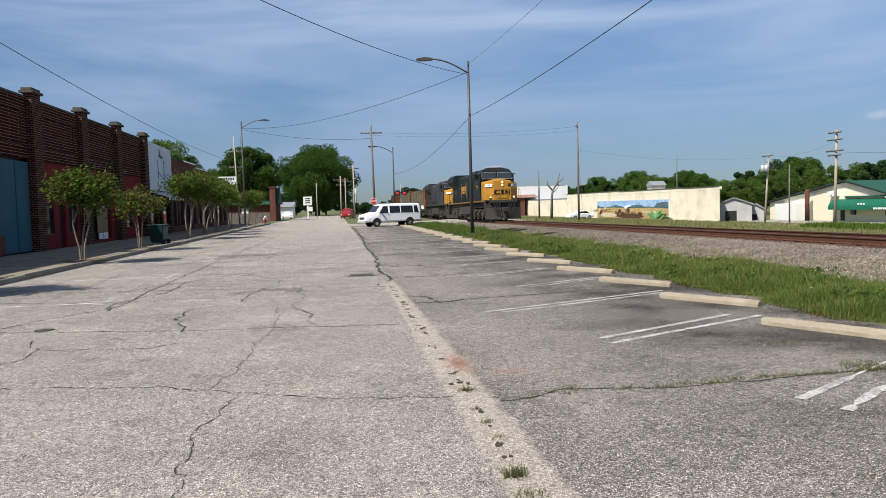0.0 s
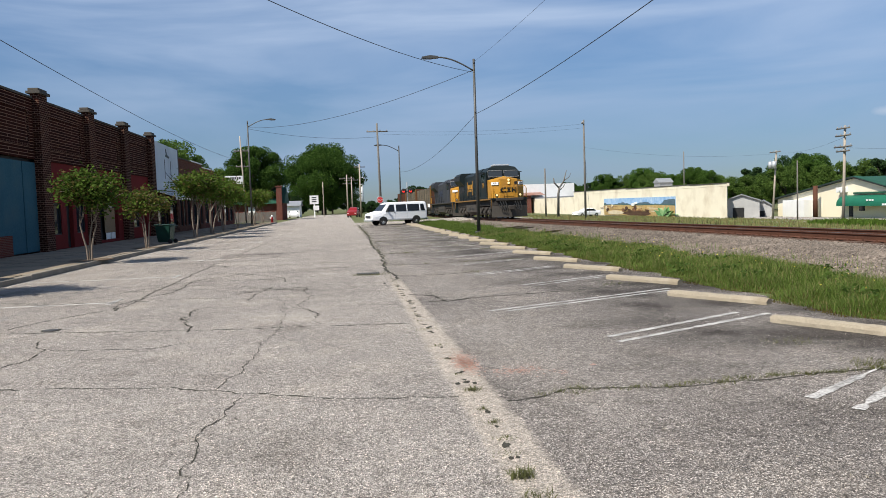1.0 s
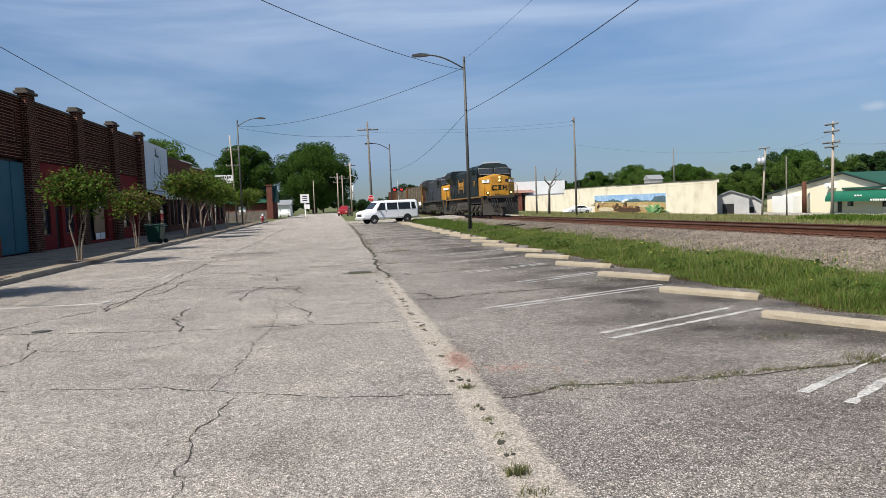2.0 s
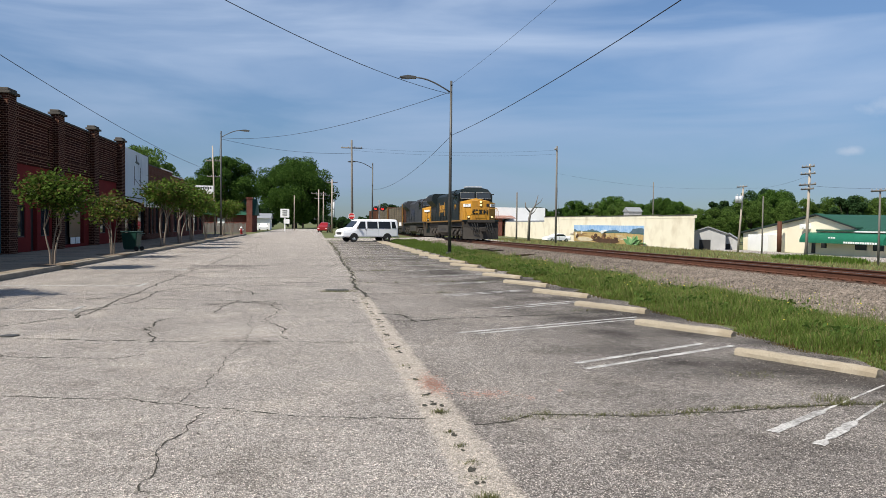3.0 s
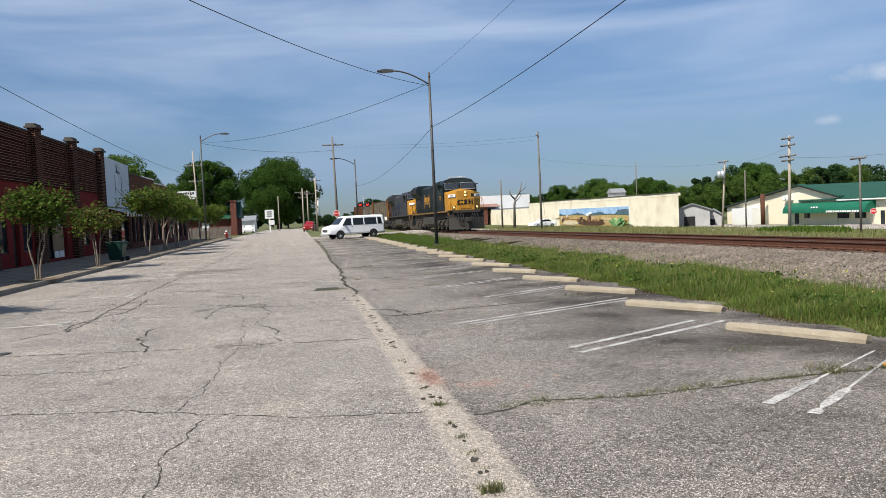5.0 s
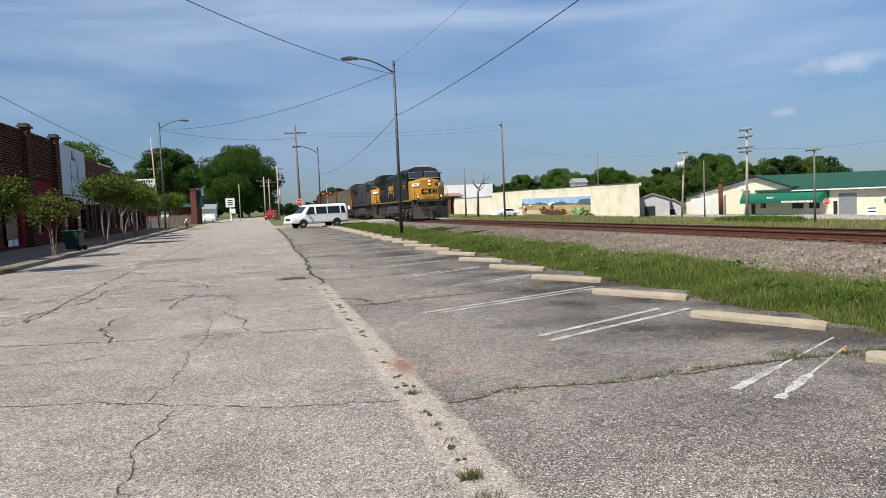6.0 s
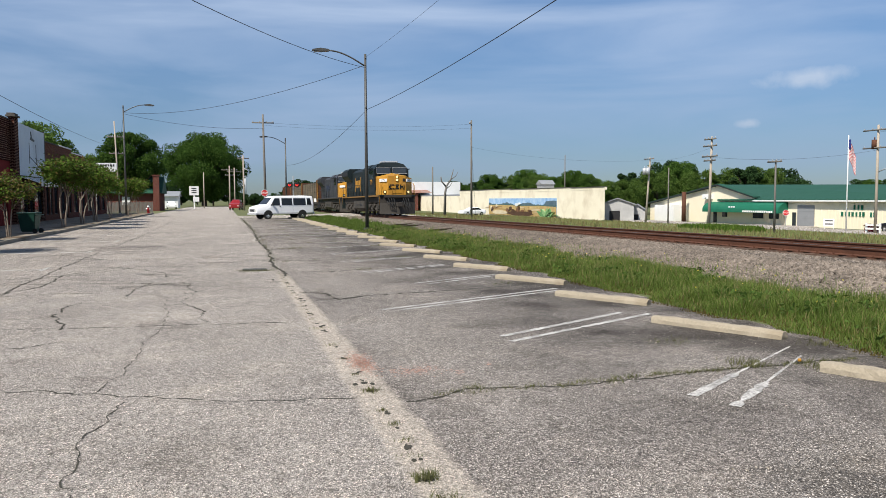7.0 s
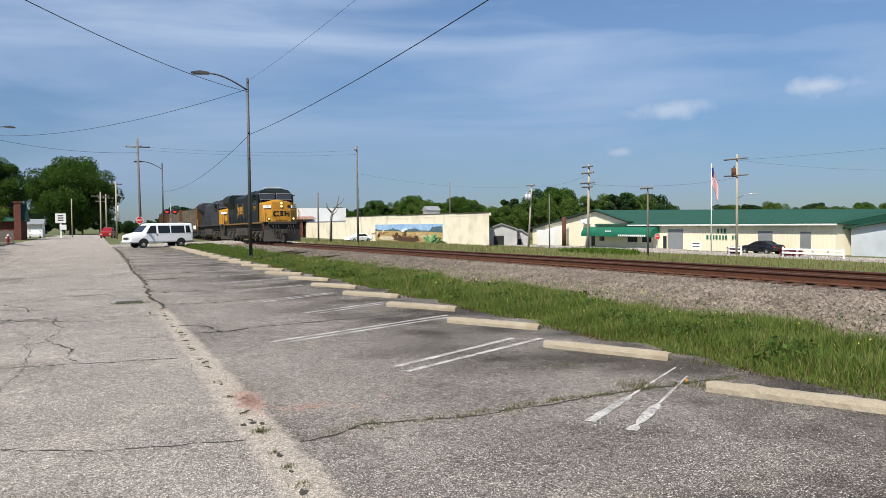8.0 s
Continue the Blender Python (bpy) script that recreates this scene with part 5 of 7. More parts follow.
part("roof", bm, M_RUSTROOF, rust_store)
bm = B()
box(bm, 49, 66, 210, 240, 2.4, 6.6)
part("white_upper_block", bm, M_WHITE, rust_store)

house = thing("brick_house", label="small red brick house with green roof and chimney", category="house")
bm = B()
box(bm, -26, -10.0, 128, 138, 0, 2.8)
part("wall", bm, M_BW_RED, house)
bm = B()
prism(bm, [(127.4, 2.8), (133, 5.6), (138.6, 2.8)], "x", -26.4, -9.6)
roof = part("roof", bm, M_GREENROOF, house)
bm = B()
box(bm, -10.9, -10.0, 127.0, 127.9, 0, 5.5)
box(bm, -11.0, -9.9, 126.9, 128.0, 5.5, 5.7)
part("chimney", bm, M_BW_RED, house)
bm = B()
box(bm, -15.6, -14.4, 127.95, 128, 1.0, 2.3)
part("window", bm, M_WHITE, house)
fence = thing("board_fence", label="grey weathered board fence beside the house", category="fence")
bm = B()
box(bm, 0, 0.14, -0.02, 0.02, 0, 1.5)
slat = mesh_of("slat", bm, M_WOODPOLE)
for k in range(46):
    shared("slat", slat, fence, pose(-17.5 + k * 0.17, 112, 0, 0, 0, 0) @ Matrix.Diagonal((1, 1, 0.94 + 0.1 * rng.random(), 1)))
bm = B()
box(bm, -17.5, -9.7, 112.03, 112.1, 0.9, 1.0)
box(bm, -17.5, -9.7, 112.03, 112.1, 0.3, 0.4)
part("fence_rail", bm, M_WOODPOLE, fence)
white_house = thing("white_cabin", label="low white building at the end of the street", category="building")
bm = B()
box(bm, -16, -9.5, 168, 176, 0, 2.5)
part("wall", bm, M_WHITE, white_house)
bm = B()
prism(bm, [(167.5, 2.5), (172, 3.6), (176.5, 2.5)], "x", -16.3, -9.2)
part("roof", bm, M_GREY, white_house)


# ---------------------------------------------------------------- poles, lamps and wires
def street_lamp(x, y, h, arm, base=0.0):
    s = thing("street_lamp", (x, y, base), "tall bronze street lamp with a curved arm and flat head", "street lamp", "street lamps")
    bm = B()
    tube(bm, (0, 0, 0), (0, 0, h), 0.1, 0.062, 12)
    part("pole", bm, M_LAMPPOLE, s)
    bm = B()
    box(bm, -0.17, 0.17, -0.17, 0.17, 0, 0.14, 0.03)
    part("base_plate", bm, M_LAMPPOLE, s)
    pts = [(arm * (0.05 + 2.0 * t), 0, h - 0.62 + 0.72 * math.sin(min(1, t * 1.05) * math.pi / 2)) for t in np.linspace(0, 1, 9)]
    bm = B()
    pipe(bm, pts, 0.04)
    part("arm", bm, M_LAMPPOLE, s)
    bm = B()
    x1, z1 = pts[-1][0], pts[-1][2]
    prism(bm, [(x1 - arm * 0.1, z1 + 0.05), (x1 + arm * 0.35, z1 + 0.1), (x1 + arm * 0.78, z1 + 0.02), (x1 + arm * 0.8, z1 - 0.04), (x1 + arm * 0.3, z1 - 0.07), (x1 - arm * 0.1, z1 - 0.05)], "y", -0.14, 0.14)
    hd = part("lamp_head", bm, M_LAMPPOLE, s)
    bm = B()
    box(bm, min(x1 + arm * 0.25, x1 + arm * 0.7), max(x1 + arm * 0.25, x1 + arm * 0.7), -0.1, 0.1, z1 - 0.1, z1 - 0.06, 0.015)
    part("lens", bm, M_GREY, hd)
    for z in (h - 0.3, h * 0.69, h * 0.55):
        bm = B()
        tube(bm, (0, -0.13, z), (0, -0.13, z + 0.12), 0.045)
        part("insulator", bm, M_BLACK, s)
    return s


street_lamp(7.37, 40.9, 9.52, -1, 0.03)
street_lamp(-9.35, 79.5, 10.75, 1, 0.15)
street_lamp(6.62, 87.0, 8.6, -1, 0.03)


def power_pole(x, y, z0, z1, mat, arms=(), lean=0.0, pots=0, label="wooden utility pole", turn=90, r=0.15):
    s = thing("utility_pole", (x, y, z0), label, "utility pole", "utility poles")
    h = z1 - z0
    bm = B()
    tube(bm, (0, 0, 0), (lean, 0, h), r, r * 0.68, 10)
    part("pole", bm, mat, s)
    for dz, half in arms:
        cx = lean * (h - dz) / h
        d = Vector((math.cos(radians(turn)), math.sin(radians(turn)), 0)) * half
        nrm = Vector((-d.y, d.x, 0)).normalized() * (r + 0.03)
        bm = B()
        a, b = Vector((cx, 0, h - dz)) - d + nrm, Vector((cx, 0, h - dz)) + d + nrm
        tube(bm, a, b, 0.07, seg=4)
        arm = part("crossarm", bm, M_WOODPOLE, s)
        for f in (0.05, 0.35, 0.65, 0.95):
            p = a.lerp(b, f)
            bm = B()
            tube(bm, p, p + Vector((0, 0, 0.2)), 0.04, 0.05, 7)
            part("insulator", bm, M_GREY, arm)
    for k in range(pots):
        bm = B()
        sx = (k * 2 - (pots - 1)) * 0.42 if pots > 1 else 0.4
        d = Vector((math.cos(radians(turn)), math.sin(radians(turn)), 0)) * sx
        c = Vector((0, 0, h - 2.3)) + d
        tube(bm, c, c + Vector((0, 0, 0.9)), 0.27, 0.27, 12)
        tube(bm, c + Vector((0, 0, 0.9)), c + Vector((0, 0, 1.15)), 0.06, 0.05, 7)
        part("transformer", bm, M_SILVER if pots > 1 else M_RUST, s, "transformer can")
    return s


power_pole(4.3, 86.0, 0.0, 11.1, M_WOODPOLE, [(0.9, 1.2)], turn=0, label="grey wooden utility pole with one crossarm", lean=-0.15)
power_pole(-12.4, 99.5, 0.0, 11.3, M_PALEPOLE, [(1.9, 0.9), (3.9, 0.8)], turn=0, lean=-0.35, label="pale wooden utility pole behind the shops", r=0.11)
power_pole(2.9, 125, 0.0, 8.8, M_PALEPOLE, [(0.5, 0.9)], turn=0, label="pale utility pole farther down the street")
power_pole(0.9, 150, 0.0, 8.2, M_PALEPOLE, [(0.8, 1.5), (1.8, 0.8)], turn=0, label="pale utility pole with two crossarms")
power_pole(2.0, 165, 0.0, 8.4, M_PALEPOLE, [(0.8, 1.5)], turn=0, label="far pale utility pole with long crossarm")
power_pole(-4.0, 158, 0.0, 7.2, M_PALEPOLE, label="slim wooden pole at the end of the street", r=0.11)
p30 = power_pole(30, 91, land(30) - 0.1, 11.6, M_WOODPOLE, [(0.4, 0.3)], label="bare grey wooden pole beyond the railway")
power_pole(26, 95, land(26) - 0.1, 5.9, M_WOODPOLE, label="short weathered stump of a pole", r=0.13)
power_pole(55, 91, land(55) - 0.1, 7.2, M_PALEPOLE, [(0.2, 1.2)], pots=2, lean=0.6, label="pale leaning utility pole with two transformers")
power_pole(55, 85.6, land(55) - 0.1, 5.6, M_WOODPOLE, label="slim wooden pole beside the mill", r=0.1)
power_pole(45, 63.1, land(45) - 0.1, 7.6, M_PALEPOLE, [(0.25, 0.9), (0.9, 1.05), (1.9, 1.2), (2.3, 0.9)], lean=0.2, label="pale utility pole with stacked crossarms")
power_pole(45, 54, land(45) - 0.1, 4.9, M_WOODPOLE, [(0.15, 0.85)], label="short utility pole with one crossarm", r=0.1)
mp4 = power_pole(60, 58.05, land(60) - 0.1, 8.6, M_PALEPOLE, [(0.5, 1.6), (2.2, 1.6)], pots=1, label="pale utility pole with a rusty transformer")
bm = B()
pipe(bm, [(0, -0.1, 6.0), (0, -1.0, 6.3), (0, -2.0, 6.35)], 0.05)
box(bm, -0.12, 0.12, -2.7, -2.0, 6.25, 6.4, 0.03)
part("lamp_arm", bm, M_SILVER, mp4)
power_pole(95, 58, -2.2, 8.0, M_PALEPOLE, [(0.2, 2.0)], pots=2, label="far utility pole with transformers")
power_pole(78, 165, -2.1, 12.0, M_WOODPOLE, label="far bare pole behind the store")

stump = thing("dead_tree", (28.2, 97, land(28.2)), "bare dead tree trunk with two broken limbs", "dead tree")
bm = B()
pipe(bm, [(0, 0, -0.1), (0.1, 0, 3.2), (0.3, 0, 4.2)], [0.2, 0.16, 0.13])
pipe(bm, [(0.25, 0, 4.0), (0.9, 0.1, 4.9), (1.3, 0.1, 6.3)], [0.12, 0.09, 0.04])
pipe(bm, [(0.2, 0, 4.0), (-0.4, 0.1, 4.7), (-0.5, 0, 5.3)], [0.11, 0.09, 0.07])
pipe(bm, [(0.9, 0.1, 4.9), (1.6, 0, 5.4), (1.9, 0.1, 5.9)], [0.06, 0.045, 0.03])
pipe(bm, [(0.15, 0, 3.6), (0.8, 0.1, 4.1), (1.1, 0, 4.6)], [0.07, 0.05, 0.03])
part("trunk", bm, M_WOODPOLE, stump)


def wire(a, b, sag, r=0.016, name="overhead_wire"):
    bm = B()
    a, b = Vector(a), Vector(b)
    n = 22
    pts = [a.lerp(b, i / n) - Vector((0, 0, 4 * sag * (i / n) * (1 - i / n))) for i in range(n + 1)]
    pipe(bm, pts, r, 5)
    return solid(name, bm, M_WIRE, "thin black overhead cable between poles", "cable", "overhead cables")


wire((7.37, 40.77, 8.8), (-10.5, 6.5, 8.9), 1.0, 0.013)
wire((7.37, 40.77, 8.95), (-9.35, 79.4, 10.2), 0.9, 0.014)
wire((7.35, 40.77, 6.55), (8.2, -14, 8.6), 0.92, 0.013)
wire((7.35, 41.0, 6.5), (6.62, 87, 5.6), 0.8, 0.012)
wire((7.4, 40.8, 9.4), (8.4, -14, 10.4), 0.8, 0.006)
wire((-12.4, 99.5, 8.0), (-11.2, -6, 9.6), 1.3, 0.014)
wire((-9.35, 79.5, 10.1), (4.3, 86, 9.6), 0.5, 0.014)
wire((4.4, 86, 10.2), (30, 91, 11.1), 0.4, 0.008)
wire((4.4, 86, 9.9), (30, 91, 10.6), 0.4, 0.008)
wire((30, 91, 8.5), (28.9, 86, land(29)), 0.0, 0.012)
wire((30, 91, 8.2), (55.4, 91, 6.8), 0.7, 0.006)
wire((55.4, 91, 6.9), (45.2, 63, 6.6), 0.5, 0.007)
wire((45.2, 63, 5.6), (60, 58.05, 6.2), 0.5, 0.009)
wire((60, 58.05, 8.0), (95, 58, 7.8), 0.5, 0.008)
wire((60, 58.05, 8.0), (66, 20, 9.0), 0.5, 0.008)
wire((-9.4, 79.5, 9.6), (-12.4, 99.5, 7.4), 0.2, 0.012)


# ---------------------------------------------------------------- trees and growth
def limb_tree(rng, height, trunks, spread, r0):
    """Trunk and limb segments of a small spreading tree, and the twig ends that carry leaves."""
    segs, tips = [], []

    def grow(p, d, length, r, depth):
        steps = 3
        for _ in range(steps):
            q = p + d * (length / steps)
            segs.append((p, q, r, r * 0.88))
            p, r = q, r * 0.88
            d = (d + Vector(rng.normal(size=3).tolist()) * 0.1).normalized()
            if depth <= 1:
                tips.append(p.copy())
        if depth == 0:
            tips.append(p.copy())
            return
        for _ in range(3 if depth > 1 else 4):
            a = rng.random() * 6.283
            nd = (d * (1.25 if depth == 3 else 0.85) + Vector((math.cos(a), math.sin(a), 0.05 + 0.5 * rng.random())) * spread * (0.62 if depth == 3 else 1.0)).normalized()
            grow(p.copy(), nd, length * (0.55 + 0.25 * rng.random()), r * 0.62, depth - 1)

    for k in range(trunks):
        a = 6.283 * k / trunks + rng.random()
        d = Vector((0.05 * math.cos(a), 0.05 * math.sin(a), 1)).normalized()
        grow(Vector((0.07 * math.cos(a), 0.07 * math.sin(a), -0.02)), d, height * 0.33, r0, 3)
    return segs, tips


def street_tree(seed, height, trunks=3, leaves=5200, reddish=0.15):
    rng = np.random.default_rng(seed)
    segs, tips = limb_tree(rng, height, trunks, 1.35, 0.034)
    bm = B()
    for p, q, a, b in segs:
        tube(bm, p, q, max(a, 0.006), max(b, 0.005), 6 if a > 0.02 else 4, caps=False)
    top = max(t.z for t in tips)
    k = height / top
    trunk = mesh_of("trunk", bm, M_BARK)
    c = np.array([tuple(t) for t in tips])
    pick = rng.integers(0, len(c), leaves)
    pts = c[pick] + rng.normal(size=(leaves, 3)) * np.array([0.17, 0.17, 0.13])
    pts[:, 2] -= np.abs(rng.normal(size=leaves)) * 0.16 * (rng.random(leaves) < 0.5)
    keep = pts[:, 2] > (0.32 + 0.12 * rng.random(leaves)) * top
    v, f = leaf_quads(pts[keep], 0.056, rng=rng, flat=0.5)
    me = bpy.data.meshes.new("crown")
    me.from_pydata(v.tolist(), [], f.tolist())
    me.materials.append(M_LEAF)
    me.materials.append(M_LEAFBR)
    idx = (rng.random(len(f)) < reddish).astype(np.int32)
    me.polygons.foreach_set("material_index", idx)
    return trunk, me, k


def plant(trunk, crown, at, scale, turn, label, name="street_tree", group="street trees"):
    s = thing(name, at, label, "tree", group, turn=turn)
    s.scale = (scale,) * 3
    shared("trunk", trunk, s)
    shared("crown", crown, s)
    return s


T1, T2, T3 = street_tree(11, 3.5, 3, 6200, 0.14), street_tree(23, 3.6, 3, 6800, 0.16), street_tree(31, 3.1, 3, 3000, 0.5)
LOOK = "small multi-stemmed street tree with airy green crown"
for (tr, cw, k), x, y, h, turn, lab in ((T2, -9.6, 17.2, 1.0, 40, LOOK), (T1, -8.98, 28.2, 0.88, 180, LOOK), (T3, -9.1, 36.6, 0.88, 70, "thin street tree with reddish sparse young leaves"),
                                        (T2, -9.35, 49.6, 1.08, 150, LOOK), (T1, -9.5, 56.5, 1.1, 250, LOOK), (T2, -9.6, 62.5, 1.12, 300, LOOK), (T1, -9.7, 71.0, 1.0, 100, LOOK),
                                        (T2, -9.7, 84.5, 1.0, 200, LOOK), (T1, -9.6, 92.0, 0.95, 20, LOOK)):
    plant(tr, cw, (x, y, 0.15), k * h * 1.02, turn, lab)
    bm = B()
    prism(bm, [(x + 0.75 * math.cos(a) * (0.8 + 0.3 * rng.random()), y + 0.75 * math.sin(a) * (0.8 + 0.3 * rng.random())) for a in np.linspace(0, 5.9, 14)], "z", 0.14, 0.162)
    solid("tree_pit", bm, M_SOIL, "bare soil pit round a street tree", "tree pit", kind="structure")


def big_tree(seed, height, width, n, size, mat, trunk_share=0.22, lumps=26, flat=0.0):
    """A broad crown made of many leafy clumps round limbs, with gaps and an uneven outline."""
    rng = np.random.default_rng(seed)
    bm = B()
    tube(bm, (0, 0, -0.2), (0, 0, height * 0.35), width * 0.035, width * 0.026, 9)
    cs = []
    mid, tall = (1 + trunk_share) / 2, (1 - trunk_share) / 2
    for i in range(lumps):
        a = 2.39996 * i + 0.5 * rng.normal()
        c = 1 - 2 * (i + 0.5) / lumps
        out = (0.76 + 0.12 * rng.random()) if i % 4 else 0.35 + 0.3 * rng.random()
        rim = math.sqrt(1 - c * c) * (1.0 if c > 0 else 1.06)
        c = Vector((width * 0.5 * out * rim * math.cos(a), width * 0.5 * out * rim * math.sin(a), height * (mid + tall * 0.92 * out * c)))
        cs.append((c, width * (0.085 + 0.075 * rng.random())))
        tube(bm, (0, 0, height * (trunk_share + 0.08)), c, width * 0.012, width * 0.004, 5, caps=False)
    trunk = mesh_of("trunk", bm, M_BARKD)
    pts = []
    for c, r in cs:
        m = n // lumps
        d = rng.normal(size=(m, 3))
        d /= np.linalg.norm(d, axis=1, keepdims=True)
        pts.append(np.array(c) + d * (r * (0.4 + 0.65 * rng.random((m, 1)) ** 0.7)) * np.array([1, 1, 0.8]))
    v, f = leaf_quads(np.concatenate(pts), size, rng=rng, flat=flat)
    me = bpy.data.meshes.new("crown")
    me.from_pydata(v.tolist(), [], f.tolist())
    me.materials.append(mat)
    return trunk, me


OAK_A = big_tree(41, 20.0, 21.0, 90000, 0.2, M_OAK, 0.05, 90)
OAK_B = big_tree(42, 13.4, 9.8, 60000, 0.13, M_OAK, 0.1, 64)
OAK_C = big_tree(43, 12.0, 11.0, 36000, 0.14, M_LIGHTLEAF, 0.12, 48)
PINE_A = big_tree(44, 11.0, 7.0, 15000, 0.2, M_PINE, 0.25, 30)
PINE_B = big_tree(45, 12.0, 11.0, 20000, 0.22, M_PINE, 0.08, 40)
OLABEL = "large full broad-leaved tree in dark summer green"
for (tr, cw), x, y, z, s, turn, lab in (
        (OAK_A, -5.2, 208, -0.2, 1.0, 0, OLABEL), (OAK_B, -14.6, 131, 0, 1.0, 0, OLABEL), (OAK_B, -24, 150, 0, 0.75, 90, OLABEL), (OAK_B, -3.2, 226, 0, 0.72, 200, OLABEL),
        (OAK_C, -25, 113, 0, 1.08, 0, "light green tree showing above the shop roofs"), (OAK_C, -29.5, 121, 0, 1.12, 120, "light green tree showing above the shop roofs"),
        (OAK_C, -22, 136, 0, 0.8, 220, "light green tree showing above the shop roofs")):
    plant(tr, cw, (x, y, z), s, turn, lab, "broadleaf_tree", "large trees")

# far tree belt behind the buildings: how high its ragged skyline stands, by bearing in degrees
trb = np.random.default_rng(9)
FARLAB = "far dark tree in the belt behind the buildings"
BELT_AZ = (0.0, 4.0, 5.1, 6.8, 7.3, 9.5, 10.0, 10.5, 13.5, 14.3, 15.8, 16.8, 17.7, 18.9, 20.0, 21.1, 22.0, 24.0, 24.8, 25.4, 26.9, 28.6, 29.5, 30.7, 31.8, 32.8, 35.2, 36.2, 38.2, 39.8, 41.0, 42.8, 44.5, 45.1, 47.7, 48.8, 50.4, 51.1, 53.1, 54.1, 60, 70)
BELT_EL = (0.5, 0.5, 1.5, 1.4, 0.5, 0.5, 1.3, 0.5, 0.8, 1.4, 1.35, 1.5, 1.2, 1.65, 1.85, 1.6, 2.4, 2.35, 1.5, 2.1, 2.05, 1.5, 1.85, 2.0, 2.6, 2.7, 2.35, 2.0, 2.3, 2.3, 1.4, 0.95, 0.85, 1.3, 1.15, 1.45, 1.05, 1.45, 1.0, 1.3, 1.2, 1.3)
az = 0.5
while az < 68:
    d = (300 if az < 19 else 235 if az < 28 else 170) + 30 * trb.random()
    x, y = d * math.sin(radians(az)), d * math.cos(radians(az))
    top = 1.7 + d * math.tan(radians(float(np.interp(az, BELT_AZ, BELT_EL)))) * (0.72 + 0.33 * trb.random())
    z = land(x) - 0.2
    tr, cw = (PINE_A, OAK_C, OAK_B, PINE_B, OAK_C)[int(trb.integers(0, 5))] if az > 17 else (PINE_B, PINE_A)[int(trb.integers(0, 2))]
    tall = max(v.co.z for v in cw.vertices)
    if top - z > 2.5:
        plant(tr, cw, (x, y, z), (top - z) / tall, float(trb.random() * 360), FARLAB, "far_tree", "far tree belt")
    az += (0.6 + 0.75 * trb.random()) * min(1.0, max(0.55, (top - z) / 9.0))
for x, y, s in ((30, 160, 0.32), (33, 150, 0.36), (20.5, 98, 0.28), (21.8, 101, 0.33)):
    plant(*OAK_C, (x, y, land(x) - 0.3), s, x * 20, "overgrown bright green bush beside the crossing", "bush", "bushes")
for az in np.arange(0.8, 13.5, 0.62):
    d = 225 + 12 * trb.random()
    plant(*PINE_B, (d * math.sin(radians(az)), d * math.cos(radians(az)), -0.6), 0.3 + 0.12 * trb.random(), float(az * 91), "low dark scrub tree beyond the crossing", "scrub_tree", "scrub beyond the crossing")
for az in np.arange(-14, 0.5, 1.1):
    d = 255 + 30 * trb.random()
    plant(*PINE_B, (d * math.sin(radians(az)), d * math.cos(radians(az)), -0.3), 0.6 + 0.25 * trb.random(), float(az * 77), FARLAB, "far_tree", "far tree belt")


# verge grass, denser and taller near the camera
def verge(n, y0, y1, h, width, mat, label, x0=6.75, x1=10.6):
    y = y0 + (y1 - y0) * RNG.random(n)
    x = x0 + (x1 - x0) * RNG.random(n)
    edge = 6.72 + 0.22 * np.sin(y * 1.7) + 0.15 * np.sin(y * 4.3 + 1)
    ok = x > edge
    far = 9.45 + 0.35 * np.sin(y * 0.9) + 0.3 * np.sin(y * 2.3)
    ok &= (x < far) | (RNG.random(n) < 0.035)
    x, y = x[ok], y[ok]
    z = np.interp(x, [6.6, 7.5, 9.6, 9.9, 11.2], [0, 0.03, 0.04, 0.0, 0.3]) - 0.01
    clump = 0.65 + 0.5 * (0.5 + 0.5 * np.sin(x * 3.1 + y * 1.3) * np.sin(y * 2.1 - x)) 
    low = np.clip((x - edge[ok]) / 0.8, 0.25, 1)
    v, f = blades(np.column_stack([x, y]), z, h * clump * low, width=width, lean=0.9)
    cloud("verge_grass", v, f, mat, label, "grass", "stuff")


GL = "long green uncut grass along the railway verge"
verge(120000, 3, 17, 0.2, 0.0042, M_GRASS, GL)
verge(85000, 17, 36, 0.2, 0.0065, M_GRASS, GL)
verge(46000, 36, 73, 0.19, 0.012, M_GRASS, GL)
verge(30000, 3, 40, 0.24, 0.004, M_DRY, "dry straw-coloured stems among the verge grass")
verge(20000, 3, 34, 0.11, 0.011, M_LEAFBR, "low reddish weeds among the verge grass", 6.6, 7.6)
# broad-leaved clumps in the verge
cc = np.column_stack([7.0 + 2.6 * RNG.random(70), 5 + 40 * RNG.random(70)])
pts = np.concatenate([np.column_stack([c[0] + 0.16 * RNG.normal(size=60), c[1] + 0.16 * RNG.normal(size=60), 0.08 + 0.2 * RNG.random(60)]) for c in cc])
v, f = leaf_quads(pts, 0.035)
cloud("verge_weeds", v, f, M_LIGHTLEAF, "broad-leaved green weeds standing in the verge", "weeds", "stuff")
